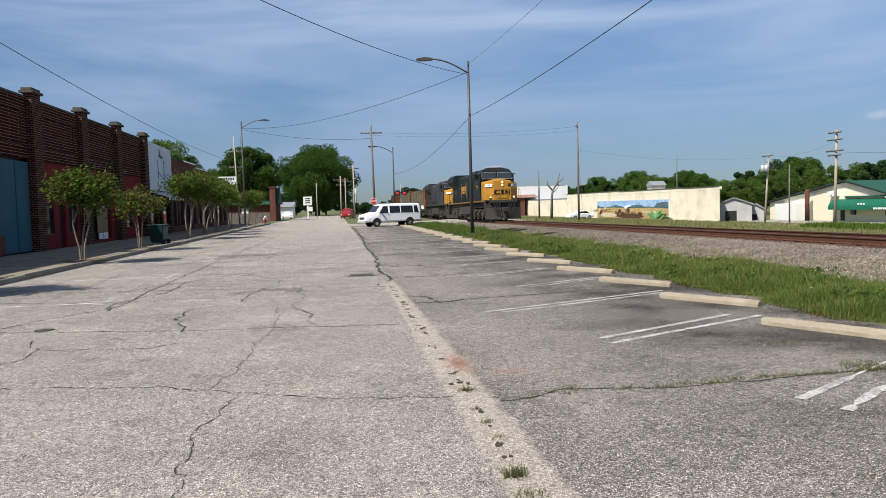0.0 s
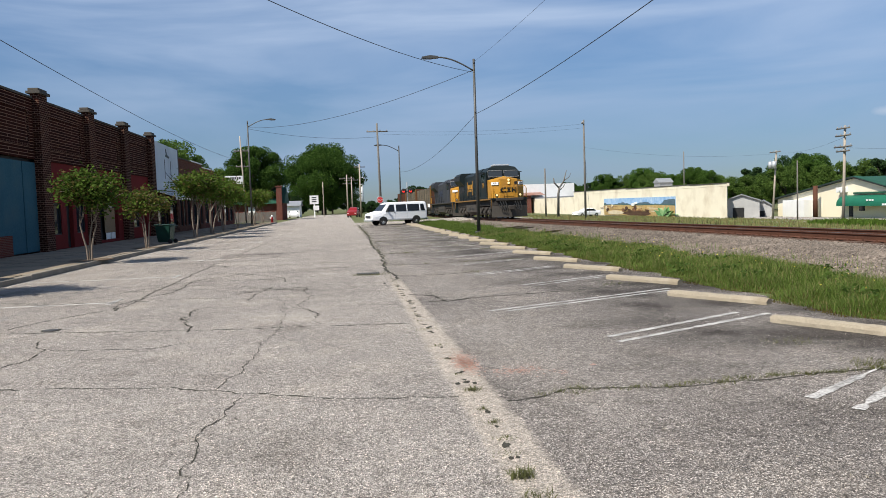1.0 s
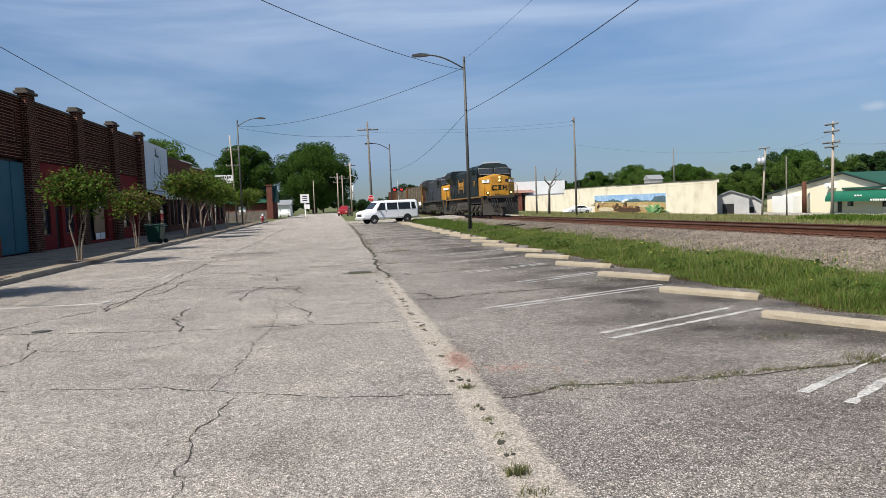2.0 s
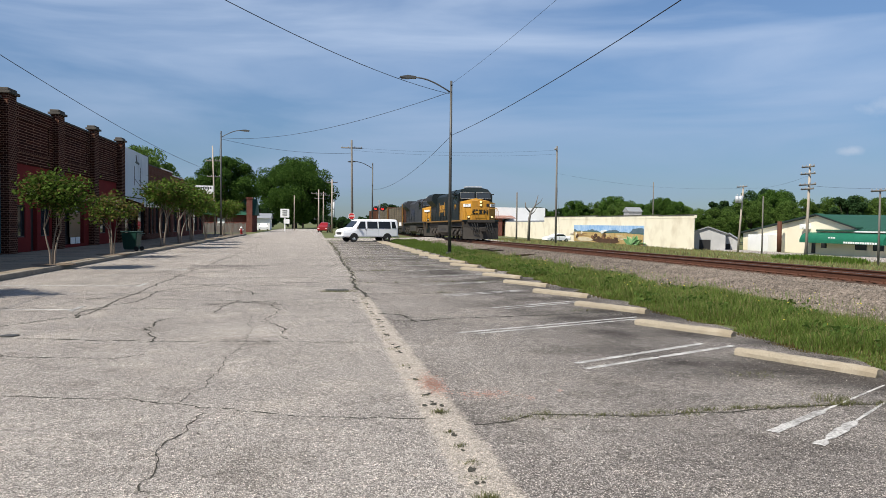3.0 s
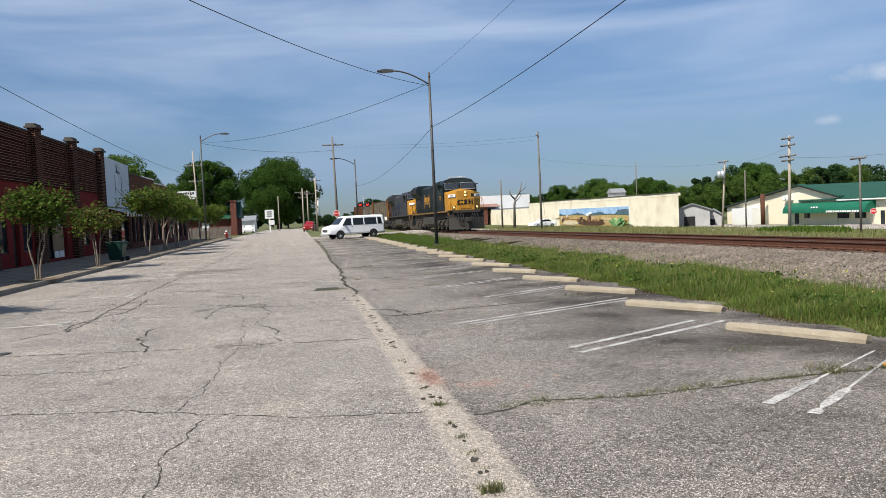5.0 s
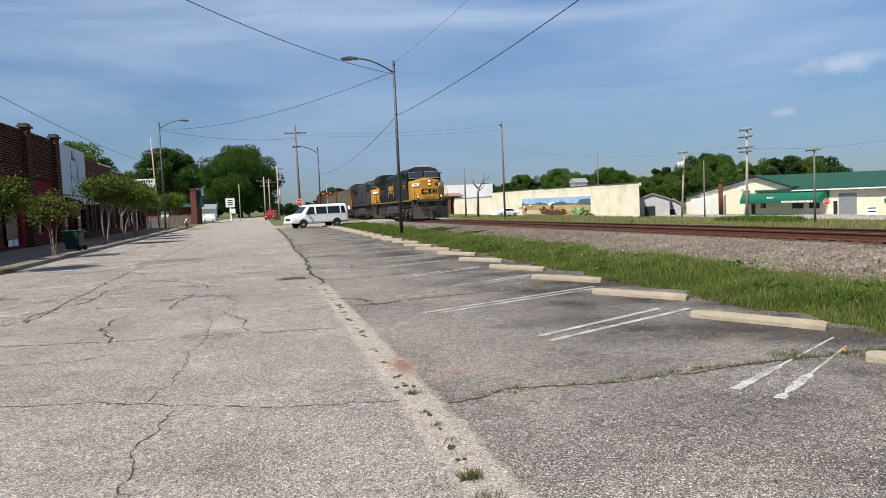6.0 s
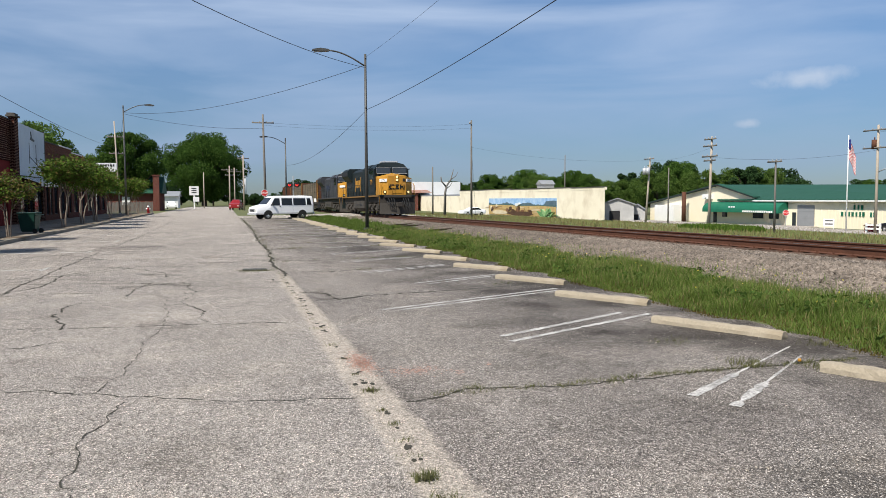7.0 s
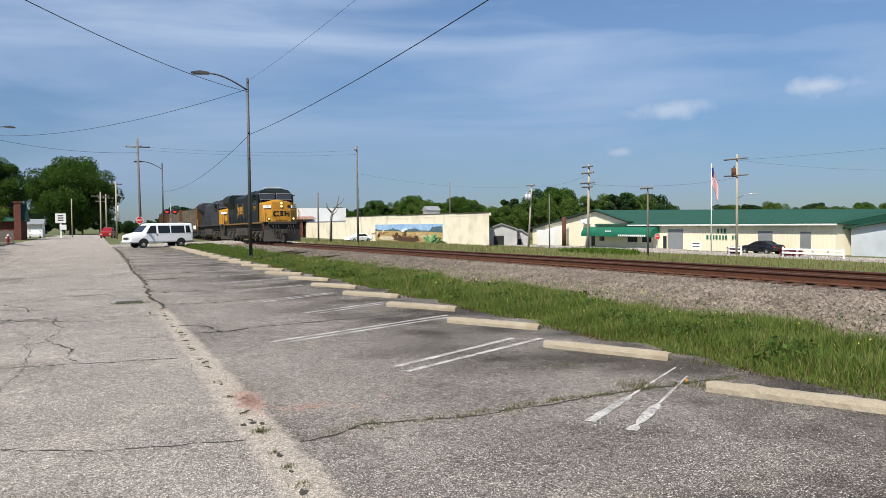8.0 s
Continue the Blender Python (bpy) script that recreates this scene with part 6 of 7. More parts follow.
# rough grass beyond the railway
n = 42000
y = 20 + 110 * RNG.random(n)
x = 17.8 + 36 * RNG.random(n)
z = np.array([land(a) for a in x]) - 0.02
v, f = blades(np.column_stack([x, y]), z, np.full(n, 0.2), width=0.03)
cloud("field_grass", v, f, M_PALEGRASS, "tall pale grass field between railway and mill", "grass", "stuff")
n = 9000
v, f = blades(np.column_stack([17.8 + 36 * RNG.random(n), 20 + 110 * RNG.random(n)]), np.full(n, 0.0), np.full(n, 0.3), width=0.03)
v[:, 2] += np.interp(v[:, 0], [17.8, 20, 30, 45, 60], [-0.06, -0.06, -0.75, -1.4, -1.8])
cloud("field_grass", v, f, M_DRY, "dry seed heads in the far grass field", "grass", "stuff")
n = 5000
v, f = blades(np.column_stack([42 + 4 * RNG.random(n), 56 + 8 * RNG.random(n)]), np.full(n, -1.38), np.full(n, 0.5), width=0.05)
cloud("field_weeds", v, f, M_LEAF, "dark green weeds standing in the field", "weeds", "stuff")
# a few tiny yellow flowers in the verge
n = 260
v, f = leaf_quads(np.column_stack([7 + 2.8 * RNG.random(n), 6 + 26 * RNG.random(n), 0.3 + 0.16 * RNG.random(n)]), 0.016)
M_FLOWER = leafy("yellow_petal", (0.6, 0.5, 0.05), (0.7, 0.62, 0.15))
cloud("verge_flowers", v, f, M_FLOWER, "tiny yellow flowers dotted in the verge", "flowers", "stuff")

# weeds in cracks and along the gutter joint
V, F, cnt = [], [], 0


def tuft(x, y, n, h, spread):
    global cnt
    xy = np.column_stack([x + RNG.normal(size=n) * spread, y + RNG.normal(size=n) * spread * 0.8])
    v, f = blades(xy, np.zeros(n), np.full(n, h * 0.45), lean=2.2, width=0.003)
    V.append(v)
    F.append(f + cnt)
    cnt += len(v)


for x, y, n, h, s in ((1.05, 4.53, 150, 0.09, 0.05), (1.12, 6.75, 100, 0.07, 0.04), (1.06, 4.95, 26, 0.05, 0.05), (1.1, 5.3, 40, 0.05, 0.04), (1.1, 5.7, 40, 0.05, 0.03), (1.1, 6.1, 40, 0.05, 0.03),
                      (1.09, 7.4, 16, 0.04, 0.03), (1.08, 8.2, 16, 0.04, 0.04), (1.08, 9.0, 30, 0.05, 0.05), (1.05, 10.2, 30, 0.05, 0.06), (1.07, 4.2, 60, 0.07, 0.05),
                      (2.05, 6.55, 60, 0.07, 0.05), (3.37, 6.36, 40, 0.06, 0.06), (5.1, 6.7, 150, 0.1, 0.12), (5.0, 8.0, 90, 0.07, 0.14), (5.7, 6.3, 120, 0.12, 0.1), (6.6, 7.3, 90, 0.14, 0.12)):
    tuft(x, y, n, h, s)
for t in np.linspace(0, 1, 60):
    tuft(1.7 + 4.6 * t, 6.42 + 0.16 * t + 0.03 * RNG.normal(), int(8 + 40 * RNG.random() ** 2), 0.06, 0.035)
for yy in np.arange(11, 17, 0.35):
    tuft(1.06 + 0.02 * RNG.normal(), yy, 10, 0.045, 0.04)
for yy in np.arange(17, 66, 0.5):
    tuft(float(np.interp(yy, [17, 26, 45, 66], [1.1, 1.28, 1.4, 1.36])) + 0.05 * RNG.normal(), yy, int(6 + 16 * RNG.random()), 0.07 + yy * 0.001, 0.08)
for xx in np.linspace(0.2, 1.0, 14):
    tuft(xx, 18.9 + 0.08 * RNG.normal(), 22, 0.08, 0.06)
for x, y in ((5.0, 21.9), (3.2, 18.5), (5.3, 14.4), (2.1, 27.1), (4.0, 33.5), (5.4, 40.8)):
    tuft(x, y, 90, 0.09, 0.18)
for pts, w in CRACKS:
    if pts[0][1] > 19 and pts[0][0] > 1.2:
        for t in np.linspace(0.02, 0.98, 26):
            if RNG.random() < 0.55:
                x = float(np.interp(t, np.linspace(0, 1, len(pts)), [p[0] for p in pts]))
                y = float(np.interp(t, np.linspace(0, 1, len(pts)), [p[1] for p in pts]))
                tuft(x, y, int(8 + 20 * RNG.random()), 0.09 + 0.001 * y, 0.07)
cloud("crack_weeds", np.concatenate(V), np.concatenate(F), M_WEED, "small tufts of weed growing in asphalt cracks", "weeds", "stuff")
# dark soil plugs where the tufts root in the strip
bm = B()
for yy in np.arange(3.4, 17.8, 0.21):
    if RNG.random() < 0.3:
        continue
    yy += 0.1 * RNG.normal()
    xx, r = float(np.interp(yy, [4, 7, 10, 17], [1.06, 1.12, 1.09, 1.1])) + 0.02 * RNG.normal(), 0.012 + 0.026 * RNG.random() ** 2
    for _ in range(3):
        ox, oy = RNG.normal(size=2) * r * 1.1
        prism(bm, [(xx + ox + r * math.cos(a) * (0.4 + 0.8 * RNG.random()), yy + oy + 1.5 * r * math.sin(a) * (0.4 + 0.8 * RNG.random())) for a in np.linspace(0, 5.6, 9)], "z", 0.002, 0.0062 + 0.0003 * RNG.random())
solid("soil_patches", bm, M_CRACK, "dark soil spots along the gutter strip", "soil", kind="stuff")


# ---------------------------------------------------------------- vehicles
M_TYRE = material("black_rubber", (0.012, 0.012, 0.012), (0.03, 0.03, 0.03), fine=40, rough=0.85)
M_VANWHITE = material("white_van_paint", (0.82, 0.83, 0.84), (0.88, 0.89, 0.9), scale=0.8, fine=6, rough=0.3, bump=0, spec=0.5)
M_VANGREY = material("grey_lower_trim", (0.35, 0.37, 0.39), (0.45, 0.47, 0.49), scale=1, fine=8, rough=0.45, bump=0)
M_CARGLASS = glass("tinted_car_glass", (0.008, 0.01, 0.012), 0.04)
M_REDLAMP = material("red_lamp_lens", (0.25, 0.01, 0.01), (0.35, 0.02, 0.02), rough=0.2, bump=0)
M_CHROME = material("dull_chrome", (0.5, 0.5, 0.5), (0.7, 0.7, 0.7), rough=0.25, metal=0.9, bump=0)
M_HEADLAMP = material("headlamp_glass", (0.6, 0.6, 0.58), (0.75, 0.75, 0.72), rough=0.15, bump=0)


def wheel(parent, x, y, r, w, side):
    bm = B()
    tube(bm, (x, y - w / 2, r), (x, y + w / 2, r), r, r, 24)
    t = part("wheel", bm, M_TYRE, parent)
    bm = B()
    yy = y + side * (w / 2 + 0.004)
    tube(bm, (x, yy - side * 0.03, r), (x, yy, r), r * 0.62, r * 0.55, 18)
    part("rim", bm, M_CHROME, t)
    bm = B()
    tube(bm, (x, yy, r), (x, yy + side * 0.03, r), r * 0.2, r * 0.16, 10)
    part("hub", bm, M_VANGREY, t)


def section_body(bm, sections):
    """Skin through cross sections: each (x, [(y, z), ...]) with as many points."""
    rings = [[bm.verts.new((x, y, z)) for y, z in pts] for x, pts in sections]
    n = len(rings[0])
    for a, b in zip(rings[:-1], rings[1:]):
        for i in range(n):
            f = bm.faces.new((a[i], a[(i + 1) % n], b[(i + 1) % n], b[i]))
    bm.faces.new(rings[0][::-1])
    bm.faces.new(rings[-1])


def ring(w, z0, z1, wtop, r=0.12):
    """A rounded body cross section: half-width below and at the top."""
    return [(-w + 0.06, z0), (w - 0.06, z0), (w, z0 + 0.1), (w, (z0 + z1) * 0.5), (wtop, z1 - r), (wtop - r * 0.4, z1 - r * 0.3), (wtop - r * 1.2, z1), (-wtop + r * 1.2, z1),
            (-wtop + r * 0.4, z1 - r * 0.3), (-wtop, z1 - r), (-w, (z0 + z1) * 0.5), (-w, z0 + 0.1)]


def passenger_van(at, turn):
    v = thing("passenger_van", at, "white long passenger van with dark tinted windows", "van", turn=turn)
    bm = B()
    secs = [(0.0, ring(0.86, 0.5, 0.98, 0.84)), (0.06, ring(0.94, 0.47, 1.1, 0.9)), (0.45, ring(0.99, 0.44, 1.2, 0.93)), (0.98, ring(1.0, 0.44, 1.32, 0.93)),
            (1.02, ring(1.0, 0.44, 1.34, 0.93)), (1.62, ring(1.0, 0.44, 1.94, 0.82)), (1.78, ring(1.0, 0.44, 2.04, 0.82)), (2.1, ring(1.0, 0.44, 2.1, 0.83)), (4.9, ring(1.0, 0.46, 2.12, 0.84)),
            (5.72, ring(0.99, 0.48, 2.09, 0.83)), (5.82, ring(0.97, 0.5, 2.04, 0.8)), (5.87, ring(0.93, 0.52, 1.96, 0.76))]
    section_body(bm, secs)
    body = part("body", bm, M_VANWHITE, v)
    for s in (-1, 1):
        for x0, x1, lo, name in ((1.4, 2.34, 1.24, "front_window"), (2.52, 3.62, 1.25, "side_window"), (3.72, 5.02, 1.25, "side_window"), (5.14, 5.62, 1.27, "rear_quarter_window")):
            bm = B()
            sl = 0.48 if name == "front_window" else 0.02
            q = [(x0 + 0.0, lo), (x1, lo), (x1 - (0.1 if x1 > 5.5 else 0), 1.88), (x0 + sl, 1.88)]
            vs = []
            for x, z in q:
                y = 1.0 + (0.835 - 1.0) * (z - 1.28) / (1.99 - 1.28) if z > 1.28 else 1.0
                vs.append((x, y, z))
            a = [bm.verts.new((x, s * (y + 0.012), z)) for x, y, z in vs]
            b = [bm.verts.new((x, s * (y - 0.03), z)) for x, y, z in vs]
            for i in range(4):
                bm.faces.new((a[i], a[(i + 1) % 4], b[(i + 1) % 4], b[i]))
            bm.faces.new(a)
            bm.faces.new(b[::-1])
            part(name, bm, M_CARGLASS, v)
        for xx in (1.5, 2.42, 3.67):
            bm = B()
            box(bm, xx, xx + 0.012, min(s * 0.99, s * 1.004), max(s * 0.99, s * 1.004), 0.5, 1.28)
            part("door_seam", bm, M_VANGREY, v)
        bm = B()
        box(bm, 1.62, 4.18, min(s * 0.99, s * 1.006), max(s * 0.99, s * 1.006), 0.5, 0.58)
        part("lower_trim", bm, M_VANGREY, v)
        for x in (1.15, 4.65):
            wheel(v, x, s * 0.86, 0.37, 0.24, s)
            bm = B()
            prism(bm, [(x + 0.46 * math.cos(a), 0.37 + 0.46 * math.sin(a)) for a in np.linspace(0.0, math.pi, 14)], "y", min(s * 0.9, s * 1.003), max(s * 0.9, s * 1.003))
            part("wheel_arch", bm, M_TYRE, v)
        bm = B()
        box(bm, 1.5, 1.6, min(s * 1.0, s * 1.2), max(s * 1.0, s * 1.2), 1.26, 1.5, 0.03)
        part("wing_mirror", bm, M_BLACK, v)
        bm = B()
        box(bm, -0.02, 0.06, min(s * 0.55, s * 0.86), max(s * 0.55, s * 0.86), 0.72, 0.92, 0.02)
        part("headlight", bm, M_HEADLAMP, v)
        bm = B()
        box(bm, 5.83, 5.89, min(s * 0.74, s * 0.93), max(s * 0.74, s * 0.93), 0.85, 1.25, 0.02)
        part("tail_light", bm, M_REDLAMP, v)
        bm = B()
        box(bm, 2.3, 2.42, min(s * 1.0, s * 1.03), max(s * 1.0, s * 1.03), 1.12, 1.17)
        part("door_handle", bm, M_BLACK, v)
    bm = B()
    a = [bm.verts.new(p) for p in ((1.0, -0.86, 1.35), (1.0, 0.86, 1.35), (1.58, 0.74, 1.92), (1.58, -0.74, 1.92))]
    b = [bm.verts.new((p.co.x + 0.05, p.co.y, p.co.z - 0.05)) for p in a]
    for i in range(4):
        bm.faces.new((a[i], a[(i + 1) % 4], b[(i + 1) % 4], b[i]))
    bm.faces.new(a)
    bm.faces.new(b[::-1])
    part("windscreen", bm, M_CARGLASS, v)
    bm = B()
    box(bm, -0.1, 0.1, -0.95, 0.95, 0.4, 0.58, 0.04)
    part("front_bumper", bm, M_VANGREY, v)
    bm = B()
    box(bm, 5.82, 5.98, -0.95, 0.95, 0.42, 0.6, 0.04)
    part("rear_bumper", bm, M_VANGREY, v)
    bm = B()
    for k in range(4):
        box(bm, -0.03, 0.03, -0.52, 0.52, 0.7 + k * 0.06, 0.73 + k * 0.06)
    part("grille", bm, M_BLACK, v)
    return v


passenger_van((2.2, 68.0, 0.0), 20).scale = (0.93, 0.97, 0.98)


def small_car(at, turn, paint, label, length=4.5, height=1.45):
    v = thing("parked_car", at, label, "car", turn=turn)
    k, h = length / 4.5, height / 1.45
    bm = B()
    secs = [(0.0, 0.55, 0.72), (0.15, 0.6, 0.85), (1.1, 0.62, 0.98), (1.25, 0.62, 1.02), (1.95, 0.6, 1.38), (2.4, 0.6, 1.45), (3.1, 0.6, 1.42), (3.8, 0.6, 1.1), (4.3, 0.6, 1.02), (4.5, 0.6, 0.8)]
    section_body(bm, [(x * k, ring(0.86, 0.3 if 0.1 < x < 4.4 else 0.4, z * h, 0.86 if z < 1.1 else 0.62, 0.08)) for x, _, z in secs])
    part("body", bm, paint, v)
    for s in (-1, 1):
        bm = B()
        prism(bm, [(1.45 * k, 1.0 * h), (3.6 * k, 1.0 * h), (3.05 * k, 1.34 * h), (2.0 * k, 1.34 * h)], "y", min(s * 0.66, s * 0.8), max(s * 0.66, s * 0.8))
        part("side_window", bm, M_CARGLASS, v)
        for x in (0.85 * k, 3.6 * k):
            wheel(v, x, s * 0.78, 0.32, 0.2, s)
        bm = B()
        box(bm, -0.02, 0.1, min(s * 0.5, s * 0.8), max(s * 0.5, s * 0.8), 0.62, 0.76, 0.02)
        part("headlight", bm, M_HEADLAMP, v)
        bm = B()
        box(bm, length - 0.08, length + 0.02, min(s * 0.5, s * 0.8), max(s * 0.5, s * 0.8), 0.72, 0.88, 0.02)
        part("tail_light", bm, M_REDLAMP, v)
    return v


M_CARDARK = material("dark_car_paint", (0.008, 0.009, 0.014), (0.015, 0.016, 0.022), rough=0.25, bump=0)
M_CARRED = material("red_car_paint", (0.2, 0.01, 0.012), (0.28, 0.018, 0.02), rough=0.3, bump=0)
small_car((38.5, 122.5, land(40)), 18, M_VANWHITE, "white saloon car parked before the painted wall", 4.8)
small_car((64.8, 61.6, land(64.8)), -90, M_CARDARK, "dark car parked outside the mill", 4.7)
small_car((1.4, 131, 0.0), 80, M_CARRED, "dark red car parked on the street edge", 4.4, 1.75)
small_car((-9.6, 150, 0.0), 95, M_VANWHITE, "pale car parked before the white cabin", 4.5)


# ---------------------------------------------------------------- train
M_NAVY = material("dirty_navy_paint", (0.0045, 0.0095, 0.0105), (0.0105, 0.019, 0.0205), scale=0.7, fine=7, rough=0.55, bump=0.05, stain=(0.022, 0.02, 0.018), stain_scale=0.8, spec=0.25)
M_YELLOW = material("dirty_yellow_paint", (0.4, 0.185, 0.014), (0.52, 0.255, 0.026), scale=0.8, fine=8, rough=0.5, bump=0.05, stain=(0.28, 0.14, 0.04), stain_scale=1.2)
M_SILL = material("grimy_yellow_stripe", (0.13, 0.07, 0.02), (0.3, 0.155, 0.03), scale=1.4, fine=9, rough=0.7)
M_GREYLOCO = material("dirty_grey_paint", (0.024, 0.026, 0.031), (0.055, 0.058, 0.066), scale=0.8, fine=8, rough=0.6, stain=(0.03, 0.027, 0.025), stain_scale=0.9, spec=0.25)
M_BLUELOCO = material("dull_blue_paint", (0.014, 0.02, 0.045), (0.025, 0.035, 0.07), scale=0.8, fine=8, rough=0.55, stain=(0.05, 0.05, 0.055))
M_GRIME = material("sooty_underframe", (0.02, 0.017, 0.015), (0.06, 0.051, 0.042), scale=1.3, fine=14, rough=0.85, bump=0.4)
M_TANK = material("dusty_tank_steel", (0.032, 0.028, 0.024), (0.075, 0.066, 0.055), scale=0.9, fine=10, rough=0.8)
M_PLANK = material("weathered_lumber", (0.075, 0.06, 0.04), (0.17, 0.135, 0.09), scale=0.8, fine=9, rough=0.85, vary=0.35)
M_LAMPON = glow("lit_headlamp", (1.0, 0.72, 0.32), 0.75)
M_REDON = glow("lit_red_signal", (0.9, 0.03, 0.02), 1.2)


def lettering(body, size, depth, mat, parent, m, name="number"):
    cu = bpy.data.curves.new(name, "FONT")
    cu.body, cu.size, cu.extrude, cu.align_x, cu.align_y = body, size, depth, "CENTER", "CENTER"
    tmp = new(name + "_curve", cu)
    bpy.context.view_layer.update()
    me = bpy.data.meshes.new_from_object(tmp)
    bpy.data.objects.remove(tmp)
    me.materials.clear()
    me.materials.append(mat)
    ob = new(name, me)
    ob.parent = parent
    ob.matrix_basis = m
    return ob


def slab(parent, name, mat, x0, x1, y0, y1, z0, z1, bevel=0.0, label=""):
    bm = B()
    box(bm, x0, x1, y0, y1, z0, z1, bevel)
    return part(name, bm, mat, parent, label)


def handrail(parent, pts, mat, r=0.022):
    bm = B()
    pipe(bm, pts, r, 6)
    return part("handrail", bm, mat, parent)


def truck(parent, y0, axles=3, pitch=1.95, r=0.53):
    bm = B()
    L = pitch * (axles - 1)
    for s in (-1, 1):
        prism(bm, [(y0 - 0.85, 0.75), (y0 - 0.5, 0.55), (y0 + L + 0.5, 0.55), (y0 + L + 0.85, 0.75), (y0 + L + 0.6, 1.0), (y0 - 0.6, 1.0)], "x", min(s * 1.08, s * 1.26), max(s * 1.08, s * 1.26))
    t = part("truck_frame", bm, M_GRIME, parent)
    for k in range(axles):
        y = y0 + k * pitch
        for s in (-1, 1):
            bm = B()
            tube(bm, (s * 0.69, y, r), (s * 0.83, y, r), r, r, 22)
            part("wheel", bm, M_GRIME, t)
            bm = B()
            box(bm, min(s * 1.1, s * 1.36), max(s * 1.1, s * 1.36), y - 0.2, y + 0.2, 0.34, 0.76, 0.04)
            tube(bm, (s * 1.2, y, 0.54), (s * 1.42, y, 0.54), 0.15, 0.12, 10)
            part("axle_box", bm, M_TANK, t)
        if k < axles - 1:
            for s in (-1, 1):
                bm = B()
                for d in (0.75, 0.98, 1.2):
                    tube(bm, (s * 1.24, y + d, 0.52), (s * 1.24, y + d, 1.0), 0.09, 0.09, 8)
                tube(bm, (s * 1.33, y + 0.3, 0.95), (s * 1.33, y + 1.5, 0.5), 0.05, 0.05, 6)
                part("spring", bm, M_GRIME, t)
    return t


def locomotive(name, y, hood, nose_mat, label, front=True):
    """A big diesel on six axles, front towards the camera; y runs back along it, z from the rail."""
    g = thing(name, (TX, y, TZ + rise(y)), label, "locomotive", "train")
    g.rotation_euler.x = math.atan(GRADE)
    # frame and walkway
    slab(g, "frame", M_GRIME, -1.25, 1.25, 0.55, 21.6, 1.12, 1.6)
    slab(g, "walkway", hood, -1.52, 1.52, 0.5, 21.6, 1.6, 1.74, 0.015)
    for s in (-1, 1):
        slab(g, "sill_stripe", M_SILL if front else M_GRIME, min(s * 1.523, s * 1.53), max(s * 1.523, s * 1.53), 0.9, 21.2, 1.61, 1.72, label="yellow sill stripe" if front else "")
    # fuel tank
    bm = B()
    prism(bm, [(-1.0, 0.3), (1.0, 0.3), (1.42, 0.62), (1.42, 1.3), (-1.42, 1.3), (-1.42, 0.62)], "y", 8.2, 14.1)
    tank = part("fuel_tank", bm, M_TANK, g)
    for s in (-1, 1):
        for yy in (9.6, 11.6):
            # dark plates on the tank side stand in for shaded recesses
            slab(tank, "tank_recess_shade", M_DARK, min(s * 1.415, s * 1.43), max(s * 1.415, s * 1.43), yy, yy + 1.1, 0.82, 0.98)
    truck(g, 2.9)
    truck(g, 15.0)
    # nose
    bm = B()
    lo = [(-1.42, 2.6), (-1.42, 1.35), (-0.75, 0.72), (0.75, 0.72), (1.42, 1.35), (1.42, 2.6)]
    za = [3.05, 3.05, 3.22, 3.22, 3.05, 3.05]
    zb = [3.3, 3.12, 3.32, 3.32, 3.12, 3.3]
    b0 = [bm.verts.new((x, yy, 1.74)) for x, yy in lo]
    t0 = [bm.verts.new((x, yy, z)) for (x, yy), z in zip(lo, zb)]
    mid = bm.verts.new((0, 2.6, 3.62))
    for i in range(5):
        bm.faces.new((b0[i], b0[i + 1], t0[i + 1], t0[i]))
    bm.faces.new(b0[::-1])
    for i in range(5):
        bm.faces.new((t0[i], t0[i + 1], mid))
    bm.faces.new((b0[0], t0[0], mid, t0[5], b0[5]))
    nose = part("nose", bm, nose_mat, g, "dirty yellow nose")
    # cab
    bm = B()
    prism(bm, [(-1.5, 1.74), (1.5, 1.74), (1.5, 3.95), (1.12, 4.42), (0.5, 4.56), (-0.5, 4.56), (-1.12, 4.42), (-1.5, 3.95)], "y", 2.62, 5.6)
    for v in bm.verts:
        if v.co.y < 3 and v.co.z > 3.5:
            v.co.y += 0.42 * (v.co.z - 3.5)
    cab = part("cab", bm, hood, g)
    for x0, x1 in ((-1.3, -0.1), (0.1, 1.3)):
        bm = B()
        q = [(x0, 3.62), (x1, 3.62), (x1, 4.08), (x0, 4.08)]
        a = [bm.verts.new((x, 2.6 + 0.42 * (z - 3.5), z)) for x, z in q]
        b = [bm.verts.new((x, 2.64 + 0.42 * (z - 3.5), z)) for x, z in q]
        for i in range(4):
            bm.faces.new((a[i], a[(i + 1) % 4], b[(i + 1) % 4], b[i]))
        bm.faces.new(a)
        bm.faces.new(b[::-1])
        w = part("windscreen", bm, M_GLASS, g)
        bm = B()
        pipe(bm, [(x0 - 0.03, 2.61, 3.58), (x1 + 0.03, 2.61, 3.58), (x1 + 0.03, 2.83, 4.12), (x0 - 0.03, 2.83, 4.12), (x0 - 0.03, 2.61, 3.58)], 0.02, 5)
        part("window_frame", bm, M_GREY, w)
    for s in (-1, 1):
        for y0, y1 in ((3.35, 4.1), (4.25, 5.0)):
            slab(g, "cab_window", M_GLASS, min(s * 1.49, s * 1.512), max(s * 1.49, s * 1.512), y0, y1, 3.2, 3.85)
        slab(g, "cab_visor", hood, min(s * 1.51, s * 1.75), max(s * 1.51, s * 1.75), 3.2, 5.1, 3.98, 4.04)
    slab(g, "roof_unit", M_SILVER, -0.7, 0.7, 3.4, 4.6, 4.55, 4.7, 0.04)
    # hood
    bm = B()
